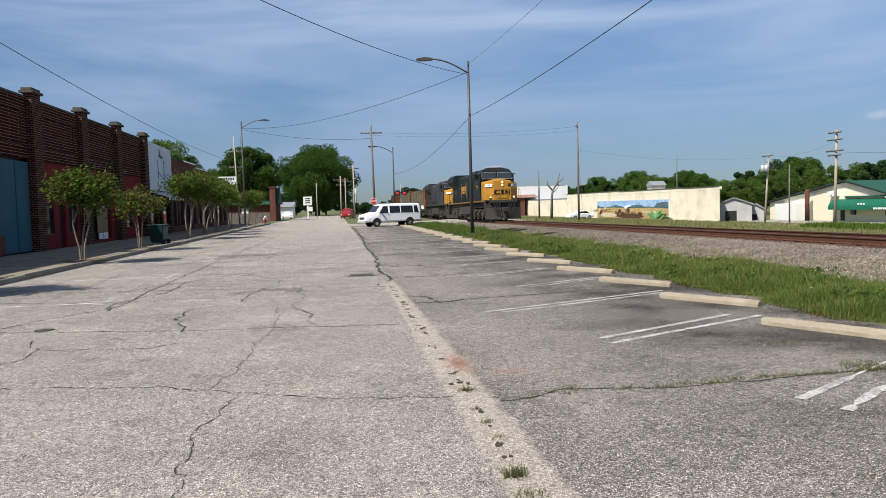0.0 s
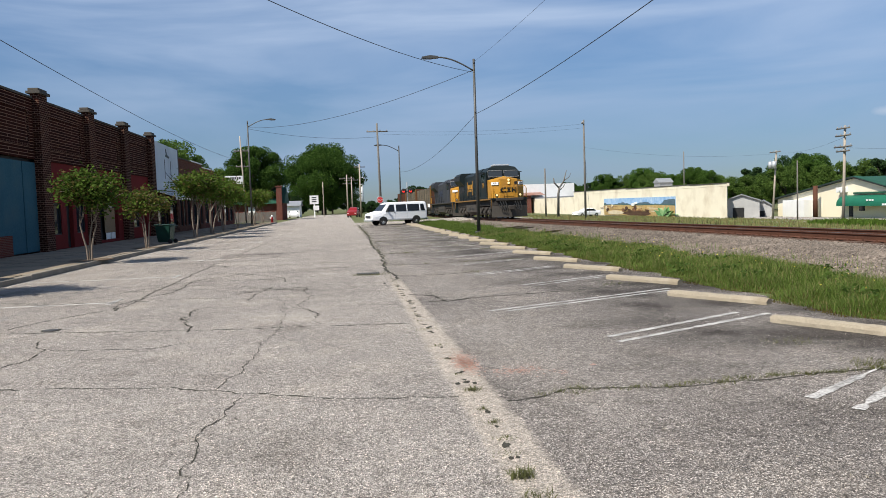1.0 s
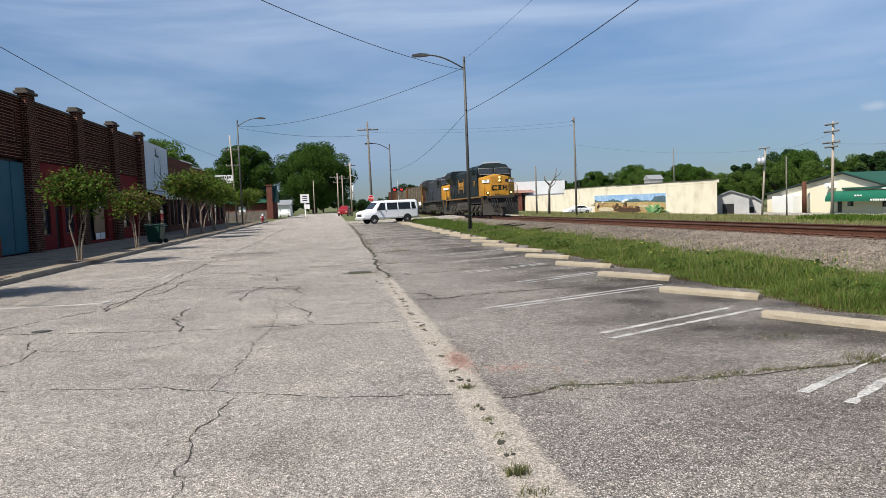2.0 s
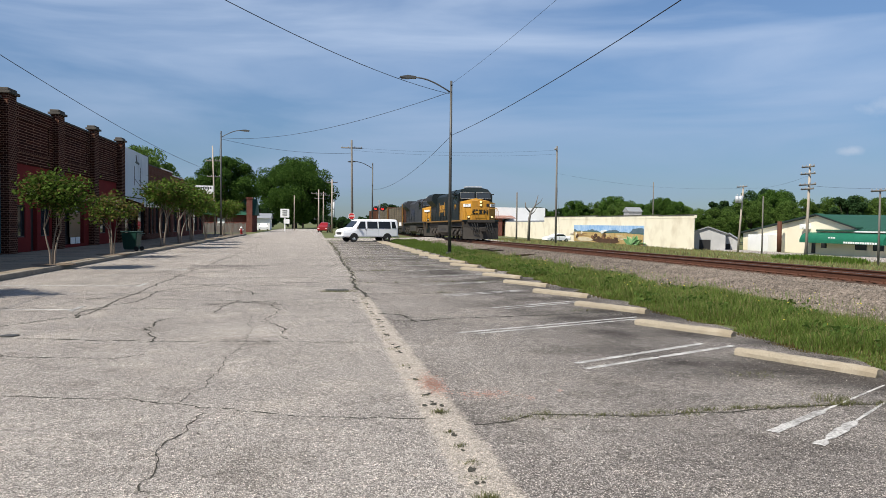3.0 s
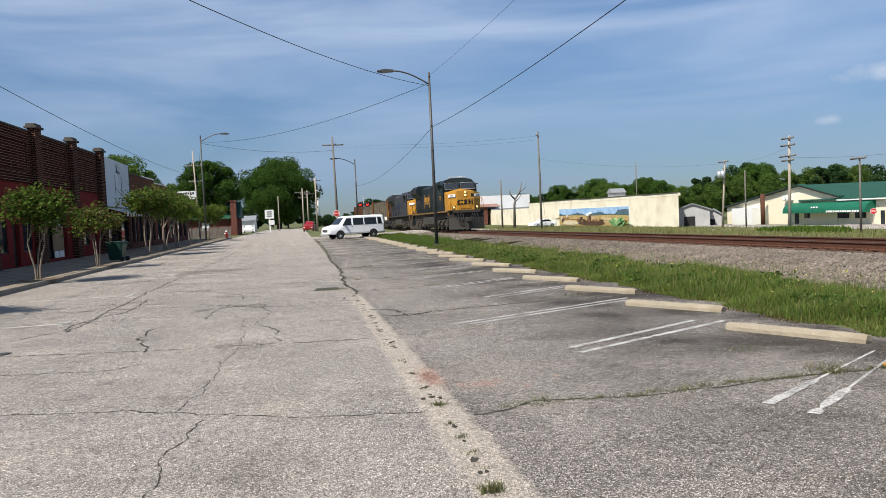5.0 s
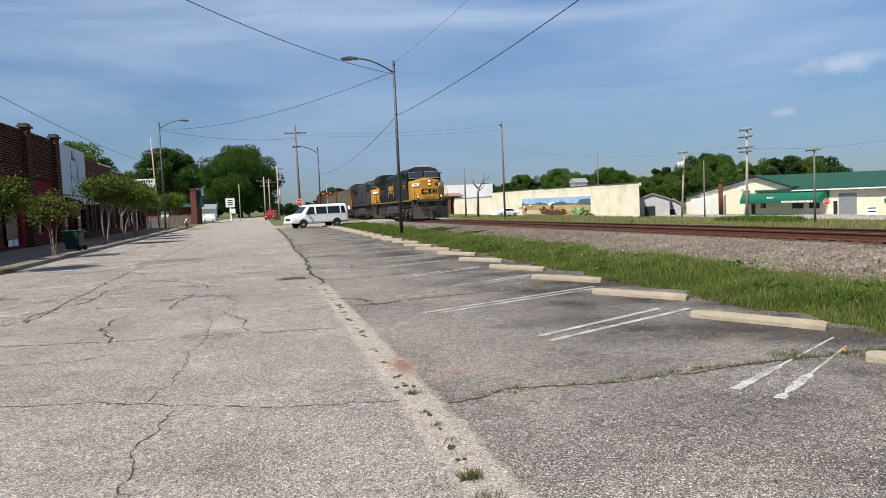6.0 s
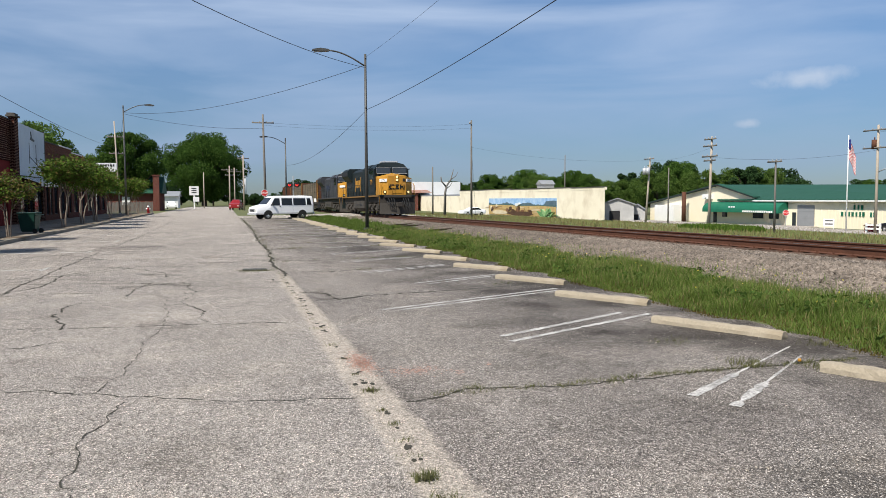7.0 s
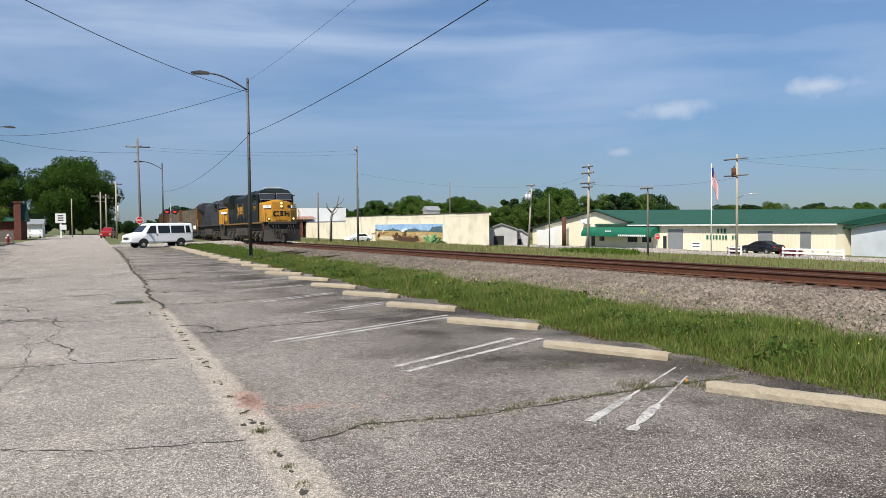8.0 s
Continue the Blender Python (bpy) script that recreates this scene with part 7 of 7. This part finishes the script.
    prism(bm, [(-1.48, 1.74), (1.48, 1.74), (1.48, 4.1), (1.15, 4.45), (-1.15, 4.45), (-1.48, 4.1)], "y", 5.62, 8.6)
    part("equipment_cabinet", bm, hood, g)
    bm = B()
    prism(bm, [(-1.05, 1.74), (1.05, 1.74), (1.05, 4.1), (0.8, 4.38), (-0.8, 4.38), (-1.05, 4.1)], "y", 8.62, 17.0)
    part("hood", bm, hood, g)
    bm = B()
    prism(bm, [(-1.05, 1.74), (1.05, 1.74), (1.05, 3.3), (1.55, 3.85), (1.55, 4.35), (1.3, 4.6), (-1.3, 4.6), (-1.55, 4.35), (-1.55, 3.85), (-1.05, 3.3)], "y", 17.02, 20.9)
    rad = part("radiator_section", bm, hood, g)
    for s in (-1, 1):
        slab(g, "radiator_grille", M_DARK, min(s * 1.05, s * 1.08), max(s * 1.05, s * 1.08), 17.3, 20.4, 2.6, 3.25)
        slab(g, "radiator_grille", M_DARK, min(s * 1.545, s * 1.56), max(s * 1.545, s * 1.56), 17.3, 20.6, 3.9, 4.3)
        for k in range(11):
            yy = 8.9 + k * 0.73
            slab(g, "hood_door", hood, min(s * 1.05, s * 1.075), max(s * 1.05, s * 1.075), yy, yy + 0.66, 1.95, 3.6, 0.008)
        for k in range(3):
            slab(g, "cabinet_door", hood, min(s * 1.48, s * 1.5), max(s * 1.48, s * 1.5), 5.75 + k * 0.95, 6.6 + k * 0.95, 1.95, 3.9, 0.008)
        for k in range(3):
            slab(g, "roof_grille", M_DARK, min(s * 1.3, s * 1.42), max(s * 1.3, s * 1.42), 5.9 + k * 0.9, 6.5 + k * 0.9, 4.05, 4.2)
        # side handrail with posts
        zt = 2.78
        handrail(g, [(s * 1.47, 8.8, 1.75), (s * 1.47, 8.8, zt), (s * 1.47, 21.0, zt), (s * 1.47, 21.0, 1.75)], M_NAVY)
        for k in range(7):
            handrail(g, [(s * 1.47, 10.4 + k * 1.7, 1.75), (s * 1.47, 10.4 + k * 1.7, zt)], M_NAVY, 0.018)
        # corner steps
        for y0 in (0.62, 20.9):
            slab(g, "step_well", hood if y0 > 5 else M_GRIME, min(s * 1.2, s * 1.5), max(s * 1.2, s * 1.5), y0, y0 + 0.65, 0.5, 1.6)
            for z in (0.55, 0.85, 1.15, 1.42):
                slab(g, "step", M_TANK, min(s * 1.3, s * 1.55), max(s * 1.3, s * 1.55), y0 + 0.08, y0 + 0.57, z, z + 0.05)
            handrail(g, [(s * 1.5, y0 + 0.02, 0.9), (s * 1.5, y0 + 0.02, 2.5), (s * 1.4, y0 + 0.3, 2.75)], M_YELLOW)
    slab(g, "exhaust", M_GRIME, -0.4, 0.4, 12.0, 13.2, 4.38, 4.62, 0.03)
    slab(g, "rear_end", hood, -1.04, 1.04, 20.92, 21.0, 1.76, 3.3)
    # pilot and plough
    bm = B()
    prism(bm, [(-1.5, 0.75), (-1.5, 0.55), (-0.1, 0.12), (0.1, 0.12), (1.5, 0.55), (1.5, 0.75)], "z", 0.14, 1.1)
    part("plough", bm, M_TANK, g, "dusty grey plough plate")
    slab(g, "pilot_plate", M_GRIME, -1.5, 1.5, 0.7, 0.85, 0.5, 1.62)
    slab(g, "anticlimber", M_GRIME, -1.15, 1.15, 0.3, 0.8, 1.5, 1.72, 0.03)
    bm = B()
    box(bm, -0.14, 0.14, -0.35, 0.75, 0.82, 1.06, 0.04)
    box(bm, -0.22, 0.22, -0.45, -0.1, 0.74, 1.12, 0.06)
    part("coupler", bm, M_GRIME, g)
    for k, x in enumerate((-0.85, -0.62, -0.4, 0.4, 0.6, 0.82)):
        bm = B()
        d = 0.55 + 0.14 * (k % 3)
        pipe(bm, [(x + 0.1 * math.sin(a * 2), 0.2 - 0.22 * math.sin(a), 1.45 - d * math.sin(a)) for a in np.linspace(0, 2.7, 8)], 0.03, 6)
        part("air_hose", bm, M_TYRE, g)
    # lights, number boards, front rails
    for z in (2.98, 3.24):
        bm = B()
        tube(bm, (0.0, 0.9 + (z - 2.9) * 0.1, z), (0.0, 0.66, z), 0.12, 0.12, 14)
        h = part("headlight", bm, M_YELLOW, nose)
        bm = B()
        tube(bm, (0.0, 0.66, z), (0.0, 0.645, z), 0.095, 0.095, 14)
        part("lamp", bm, M_LAMPON if front else M_HEADLAMP, h)
    slab(nose, "lamp_box", nose_mat, -0.2, 0.2, 0.7, 0.95, 2.82, 3.42, 0.03)
    for s in (-1, 1):
        bm = B()
        tube(bm, (s * 1.0, 0.95, 1.98), (s * 1.0, 0.8, 1.98), 0.12, 0.12, 12)
        h = part("ditch_light", bm, M_BLACK, nose)
        bm = B()
        tube(bm, (s * 1.0, 0.8, 1.98), (s * 1.0, 0.785, 1.98), 0.09, 0.09, 12)
        part("lamp", bm, M_LAMPON if front else M_HEADLAMP, h)
        ang = math.degrees(math.atan2(0.63, 0.67)) * s
        bm = B()
        box(bm, -0.36, 0.36, -0.05, 0.02, -0.12, 0.12, 0.015)
        ob = part("number_board", bm, M_WHITE, nose, "white lit number board")
        ob.matrix_basis = pose(s * 1.09, 1.0, 2.95, 0, 0, ang)
        if front:
            lettering("779", 0.22, 0.004, M_BLACK, ob, pose(0, -0.056, 0, 90, 0, 0))
        handrail(g, [(s * 1.35, 0.5, 1.74), (s * 1.35, 0.5, 2.7), (s * 0.5, 0.42, 2.7), (s * 0.45, 0.42, 1.74)], nose_mat)
    slab(nose, "nose_door", nose_mat, -0.42, 0.42, 0.69, 0.73, 1.85, 2.75, 0.01)
    slab(nose, "nose_vent", M_DARK, 0.5, 0.72, 0.7, 0.74, 2.85, 3.1)
    # emblem on the nose: plain dark shapes
    for x0, x1, z0, z1 in ((-0.62, -0.22, 2.2, 2.3), (-0.7, -0.58, 2.3, 2.5), (-0.62, -0.22, 2.5, 2.6), (-0.14, 0.16, 2.2, 2.3), (-0.14, 0.16, 2.5, 2.6), (-0.1, 0.12, 2.33, 2.47), (0.24, 0.36, 2.2, 2.6), (0.5, 0.62, 2.2, 2.6), (0.34, 0.52, 2.34, 2.46)):
        slab(nose, "emblem_bar", M_NAVY, x0, x1, 0.675, 0.69, z0, z1)
    # emblem on the flank: plain yellow shapes
    for s in (-1, 1):
        for k, (a, b) in enumerate(((12.0, 12.16), (14.9, 15.06))):
            slab(g, "flank_emblem", M_YELLOW if front else M_BLUELOCO, min(s * 1.078, s * 1.09), max(s * 1.078, s * 1.09), a, b, 2.2, 3.6)
        for k in range(3):
            slab(g, "flank_emblem", M_YELLOW if front else M_BLUELOCO, min(s * 1.078, s * 1.09), max(s * 1.078, s * 1.09), 12.35 + k * 0.85, 13.0 + k * 0.85, 2.6, 3.3)
        if front:
            m = pose(s * 1.515, 4.2, 2.85, 90, 0, 90 * s)
            lettering("779", 0.62, 0.004, M_YELLOW, g, m)
    return g


NOSE_Y = 61.0
locomotive("lead_locomotive", NOSE_Y, M_NAVY, M_YELLOW, "navy and yellow diesel locomotive with lit headlamps on the track")
locomotive("second_locomotive", NOSE_Y + 22.6, M_GREYLOCO, M_YELLOW, "dirty grey and blue diesel locomotive coupled behind", front=False)


def lumber_car(y, load):
    c = thing("lumber_flatcar", (TX, y, TZ + rise(y)), "bulkhead flatcar stacked with strapped brown lumber", "flatcar", "train")
    slab(c, "deck", M_GRIME, -1.45, 1.45, 0, 20.5, 0.95, 1.2)
    bm = B()
    prism(bm, [(0.5, 0.95), (20, 0.95), (16, 0.55), (4.5, 0.55)], "x", -0.3, 0.3)
    part("centre_sill", bm, M_GRIME, c)
    truck(c, 1.6, 2, 1.75, 0.42)
    truck(c, 17.0, 2, 1.75, 0.42)
    for y0 in (0.1, 20.2):
        slab(c, "bulkhead", M_RUST, -1.45, 1.45, y0, y0 + 0.2, 1.2, 4.3)
        for x in (-1.4, -0.5, 0.4, 1.25):
            slab(c, "bulkhead_post", M_SILL, x, x + 0.15, y0 - 0.08 if y0 < 5 else y0 + 0.2, y0 if y0 < 5 else y0 + 0.28, 1.2, 4.3)
    if load:
        for k in range(4):
            for j in range(8):
                z = 1.22 + j * 0.35
                slab(c, "timber_layer", M_PLANK, -1.3, 1.3, 0.5 + k * 4.9, 5.2 + k * 4.9, z, z + 0.33, 0.01)
        for k in range(8):
            bm = B()
            a = 1.0 + k * 2.5
            box(bm, -1.33, 1.33, a, a + 0.08, 1.2, 4.05)
            part("strap", bm, M_BLACK, c)
        bm = B()
        for k in range(5):
            prism(bm, [(1.5 + k * 0.5, 1.25), (1.85 + k * 0.5, 1.25), (2.3 + k * 0.5, 1.75), (1.95 + k * 0.5, 1.75)], "x", -1.36, -1.3)
        part("wrap_mark", bm, M_WHITE, c, "white slanted wrap marks")
    return c


lumber_car(NOSE_Y + 45.6, True)
lumber_car(NOSE_Y + 67.4, True)
lumber_car(NOSE_Y + 89.2, False)


# ---------------------------------------------------------------- street furniture and small things
bin_ = thing("wheeled_bin", (-9.65, 41.0, 0.15), "dark green wheeled rubbish bin with open lid on the pavement", "rubbish bin", turn=-12)
M_BINGREEN = material("dark_green_plastic", (0.006, 0.035, 0.025), (0.012, 0.055, 0.04), scale=1.5, fine=20, rough=0.45, bump=0.05)
bm = B()
section_body(bm, [(0, [(-0.3, 0.08), (0.3, 0.08), (0.4, 1.0), (-0.4, 1.0)]), (0.95, [(-0.3, 0.08), (0.3, 0.08), (0.4, 1.06), (-0.4, 1.06)])])
for v in bm.verts:
    v.co.x = 0.475 + (v.co.x - 0.475) * (0.78 if v.co.z < 0.5 else 1.0)
bmesh.ops.bevel(bm, geom=list(bm.edges), offset=0.04, segments=2, affect="EDGES")
part("tub", bm, M_BINGREEN, bin_)
bm = B()
box(bm, -0.03, 0.98, -0.43, 0.43, 1.04, 1.1, 0.02)
part("lid", bm, M_BINGREEN, bin_)
for s in (-1, 1):
    bm = B()
    tube(bm, (0.92, s * 0.34, 0.13), (0.92, s * 0.42, 0.13), 0.13, 0.13, 14)
    part("wheel", bm, M_TYRE, bin_)
bm = B()
pipe(bm, [(0.95, -0.35, 0.95), (1.1, -0.35, 0.98), (1.1, 0.35, 0.98), (0.95, 0.35, 0.95)], 0.02, 6)
part("handle", bm, M_BINGREEN, bin_)
bin_.scale = (0.86, 0.86, 0.92)

hyd = thing("fire_hydrant", (-8.95, 97.0, 0.15), "red and white fire hydrant at the kerb", "fire hydrant")
bm = B()
tube(bm, (0, 0, 0), (0, 0, 0.1), 0.2, 0.2, 14)
tube(bm, (0, 0, 0.1), (0, 0, 0.72), 0.15, 0.15, 14)
part("barrel", bm, M_CARRED, hyd)
bm = B()
tube(bm, (0, 0, 0.72), (0, 0, 0.92), 0.19, 0.08, 14)
tube(bm, (0, 0, 0.92), (0, 0, 1.0), 0.04, 0.04, 8)
part("bonnet", bm, M_WHITE, hyd)
bm = B()
tube(bm, (-0.26, 0, 0.55), (0.26, 0, 0.55), 0.08, 0.08, 10)
part("outlet", bm, M_WHITE, hyd)


def octagon(r, half):
    return [(r * math.cos(radians(22.5 + 45 * i)), r * math.sin(radians(22.5 + 45 * i))) for i in range(8)]


def stop_sign(x, y, z0, h, label="red octagonal stop sign on a steel post", turn=0):
    M_R = M_SIGNRED
    s = thing("stop_sign", (x, y, z0), label, "stop sign", "stop signs", turn=turn)
    bm = B()
    tube(bm, (0, 0.04, 0), (0, 0.04, h + 0.3), 0.03, 0.03, 8)
    part("post", bm, M_SILVER, s)
    bm = B()
    prism(bm, [(a, h + b) for a, b in octagon(0.38, 0)], "y", -0.005, 0.01)
    part("border", bm, M_WHITE, s)
    bm = B()
    prism(bm, [(a, h + b) for a, b in octagon(0.345, 0)], "y", -0.012, -0.005)
    part("face", bm, M_R, s)
    lettering("STOP", 0.26, 0.003, M_WHITE, s, pose(0, -0.016, h, 90, 0, 0), "letters")
    return s


M_SIGNRED = material("sign_red", (0.42, 0.015, 0.015), (0.5, 0.03, 0.025), rough=0.4, bump=0)
stop_sign(4.1, 84.2, 0.0, 2.45)
stop_sign(65.4, 76.4, land(65.4), 1.7, turn=-42)

ws = thing("roadside_sign", (-5.6, 150, 0.0), "white two-panel roadside sign on a post", "sign")
slab(ws, "post", M_WHITE, -0.12, 0.12, 0, 0.2, 0, 4.2)
slab(ws, "panel", M_WHITE, -0.85, 0.85, -0.1, 0.0, 2.6, 4.3, 0.02)
slab(ws, "panel", M_WHITE, -0.2, 0.9, -0.1, 0.0, 1.4, 2.3, 0.02)
for z in (3.9, 3.5, 3.1):
    slab(ws, "letter_bar", M_BLACK, -0.45, 0.45, -0.115, -0.1, z - 0.1, z + 0.1)


def crossing_signal(x, y, z, turn, lit):
    s = thing("crossing_signal", (x, y, z), "railway crossing signal with paired round lamps", "crossing signal", "crossing signals", turn=turn)
    bm = B()
    tube(bm, (0, 0, 0), (0, 0, 4.3), 0.05, 0.05, 10)
    part("mast", bm, M_GREY, s)
    slab(s, "base", M_GREY, -0.3, 0.3, -0.3, 0.3, 0, 0.5, 0.03)
    slab(s, "lamp_bar", M_BLACK, -0.5, 0.5, -0.08, -0.04, 3.25, 3.33)
    for k in (-1, 1):
        bm = B()
        tube(bm, (k * 0.4, -0.1, 3.3), (k * 0.4, -0.06, 3.3), 0.3, 0.3, 20)
        b = part("backing_disc", bm, M_BLACK, s)
        bm = B()
        tube(bm, (k * 0.4, -0.15, 3.3), (k * 0.4, -0.1, 3.3), 0.15, 0.15, 16)
        part("lamp", bm, M_REDON if lit else M_REDLAMP, b)
        bm = B()
        tube(bm, (k * 0.4, -0.38, 3.44), (k * 0.4, -0.1, 3.44), 0.13, 0.15, 12)
        part("hood", bm, M_BLACK, b)
    return s


crossing_signal(7.25, 85.2, 0.05, 0, True)
crossing_signal(18.0, 88.5, land(18) - 0.1, 180, False)
cabt = thing("signal_cabinet", (18.4, 83.4, land(18.4) - 0.1), "silver steel signal cabinet beside the crossing", "equipment cabinet")
slab(cabt, "case", M_SILVER, 0, 1.75, 0, 1.2, 0.1, 2.0, 0.03)
slab(cabt, "roof", M_SILVER, -0.1, 1.85, -0.1, 1.3, 2.0, 2.1, 0.03)
slab(cabt, "plinth", M_KERB, -0.05, 1.8, -0.05, 1.25, -0.1, 0.1)
for x in (0.1, 0.92):
    d = slab(cabt, "door", M_SILVER, x, x + 0.75, -0.02, 0.0, 0.25, 1.9, 0.008)
    slab(d, "handle", M_BLACK, x + 0.6, x + 0.64, -0.06, -0.02, 1.0, 1.2)

flagp = thing("flagpole", (60, 61.6, land(60)), "white flagpole with a limp striped flag", "flagpole")
bm = B()
tube(bm, (0, 0, 0), (0, 0, 9.7), 0.07, 0.04, 10)
part("pole", bm, M_WHITE, flagp)
M_FLAGRED = material("flag_red", (0.45, 0.03, 0.04), (0.5, 0.05, 0.06), rough=0.7, bump=0)
M_FLAGBLUE = material("flag_blue", (0.02, 0.03, 0.16), (0.03, 0.04, 0.2), rough=0.7, bump=0)
for k in range(13):
    bm = B()
    for a in np.linspace(0, 0.9, 7)[:-1]:
        pts = []
        for u in (a, a + 0.15):
            yy, zz = -0.1 - 1.0 * u + 0.1 * math.sin(u * 9), 9.3 - k * 0.145 - 2.0 * u
            pts.append((0.1 * math.sin(u * 8), yy, zz))
        vs = [bm.verts.new(p) for p in (pts[0], pts[1], (pts[1][0], pts[1][1], pts[1][2] - 0.145), (pts[0][0], pts[0][1], pts[0][2] - 0.145))]
        bm.faces.new(vs)
    part("stripe", bm, M_FLAGRED if k % 2 == 0 else M_WHITE, flagp)
slab(flagp, "canton", M_FLAGBLUE, -0.06, -0.03, -0.34, -0.08, 8.35, 9.25)

fen = thing("white_rail_fence", label="low white painted rail fence before the mill", category="fence")
for y0, y1 in ((45.9, 52.4), (57.6, 59.2)):
    for z in (-1.35, -1.0):
        slab(fen, "fence_rail", M_WHITE, 59.96, 60.04, y0, y1, z - 0.09, z + 0.09)
    for yy in np.linspace(y0, y1, 5 if y1 - y0 > 3 else 2):
        slab(fen, "post", M_WHITE, 60.05, 60.18, float(yy) - 0.07, float(yy) + 0.07, -1.95, -0.8)
M_MAROON = leafy("maroon_shrub_leaf", (0.1, 0.012, 0.02), (0.18, 0.03, 0.04))
for y0, y1 in ((51.5, 54.0), (59.4, 60.6)):
    n = 900
    p = np.column_stack([61.2 + 0.8 * RNG.random(n), y0 + (y1 - y0) * RNG.random(n), -1.75 + 0.75 * RNG.random(n) ** 0.7])
    v, f = leaf_quads(p, 0.09)
    cloud("maroon_hedge", v, f, M_MAROON, "low clipped maroon hedge in front of the mill", "hedge")
nb = thing("notice_board", (62.5, 66.5, land(62.5)), "small white notice board on two posts", "sign", turn=-60)
slab(nb, "panel", M_WHITE, -0.55, 0.55, -0.03, 0.03, 0.4, 1.2)
for x in (-0.5, 0.44):
    slab(nb, "post", M_WHITE, x, x + 0.06, 0.03, 0.09, 0, 1.25)
for z in (1.0, 0.65):
    slab(nb, "letter_bar", M_BLACK, -0.4, 0.4, -0.04, -0.03, z - 0.06, z + 0.06)
tower = thing("water_tower", (8.2, 330, 0), "small white water tower far beyond the crossing", "water tower")
bm = B()
bmesh.ops.create_icosphere(bm, subdivisions=3, radius=1.7, matrix=Matrix.Translation((0, 0, 13.6)) @ Matrix.Diagonal((1, 1, 0.85, 1)))
part("tank", bm, M_WHITE, tower)
bm = B()
tube(bm, (0, 0, 0), (0, 0, 13), 0.8, 0.7, 10)
part("stem", bm, M_WHITE, tower)
dl = thing("yellow_bollard_stub", (5.63, 6.55, 0.0), "tiny yellow and black marker lying on the asphalt", "marker")
bm = B()
tube(bm, (0, 0, 0.0), (0, 0, 0.02), 0.032, 0.032, 12)
part("base", bm, M_BLACK, dl)
bm = B()
tube(bm, (0, 0, 0.02), (0, 0, 0.05), 0.02, 0.016, 12)
part("cap", bm, M_YELLOW, dl)
# small pebbles and litter on the lot
n = 420
xy = np.column_stack([1.5 + 5.2 * RNG.random(n), 3 + 14 * RNG.random(n) ** 1.2])
v, f = leaf_quads(np.column_stack([xy, np.full(n, 0.008)]), 0.012, flat=0.95)
cloud("loose_grit", v, f, M_GUTTER, "scattered pale grit on the dark asphalt", "grit", "stuff")
# bare aggregate standing proud of the worn binder close by
M_AGG = material("bare_aggregate", (0.28, 0.255, 0.232), (0.64, 0.585, 0.53), scale=6, fine=80, rough=0.9, coords="World", vary=0.6, bump=0)
n = 110000
u = RNG.random(n)
y = 2.2 + 10.8 * u ** 1.6
x = -0.75 * y - 1.0 + (1.95 * y + 1.4) * RNG.random(n)
keep = (x < 5.4 + RNG.random(n)) & (RNG.random(n) < np.clip((y - 2.2) / 1.6, 0, 1)) & ((np.abs(x - 1.165) > 0.2) | (RNG.random(n) < 0.25)) & ((x < 1.2) | (RNG.random(n) < 0.6 - 0.1 * np.clip(x - 1.2, 0, 5)))
x, y = x[keep], y[keep]
n = len(x)
r = 0.0035 + 0.0045 * RNG.random(n)
a = RNG.random(n) * 6.283
ang = a[:, None] + np.array([0, 1.57, 3.14, 4.71])[None] + 0.5 * RNG.normal(size=(n, 4)) * 0.4
rad = r[:, None] * (0.7 + 0.6 * RNG.random((n, 4)))
base = np.stack([x[:, None] + rad * np.cos(ang), y[:, None] + rad * np.sin(ang), np.full((n, 4), 0.0005)], 2)
tip = np.stack([x, y, 0.6 * r], 1)[:, None]
v = np.concatenate([base, tip], 1).reshape(-1, 3)
k = np.arange(n)[:, None] * 5
f = np.concatenate([k + [0, 1, 4], k + [1, 2, 4], k + [2, 3, 4], k + [3, 0, 4]], 0)
cloud("asphalt_aggregate", v, f, M_AGG, "pale stone chips standing out of worn asphalt", "aggregate", "stuff")
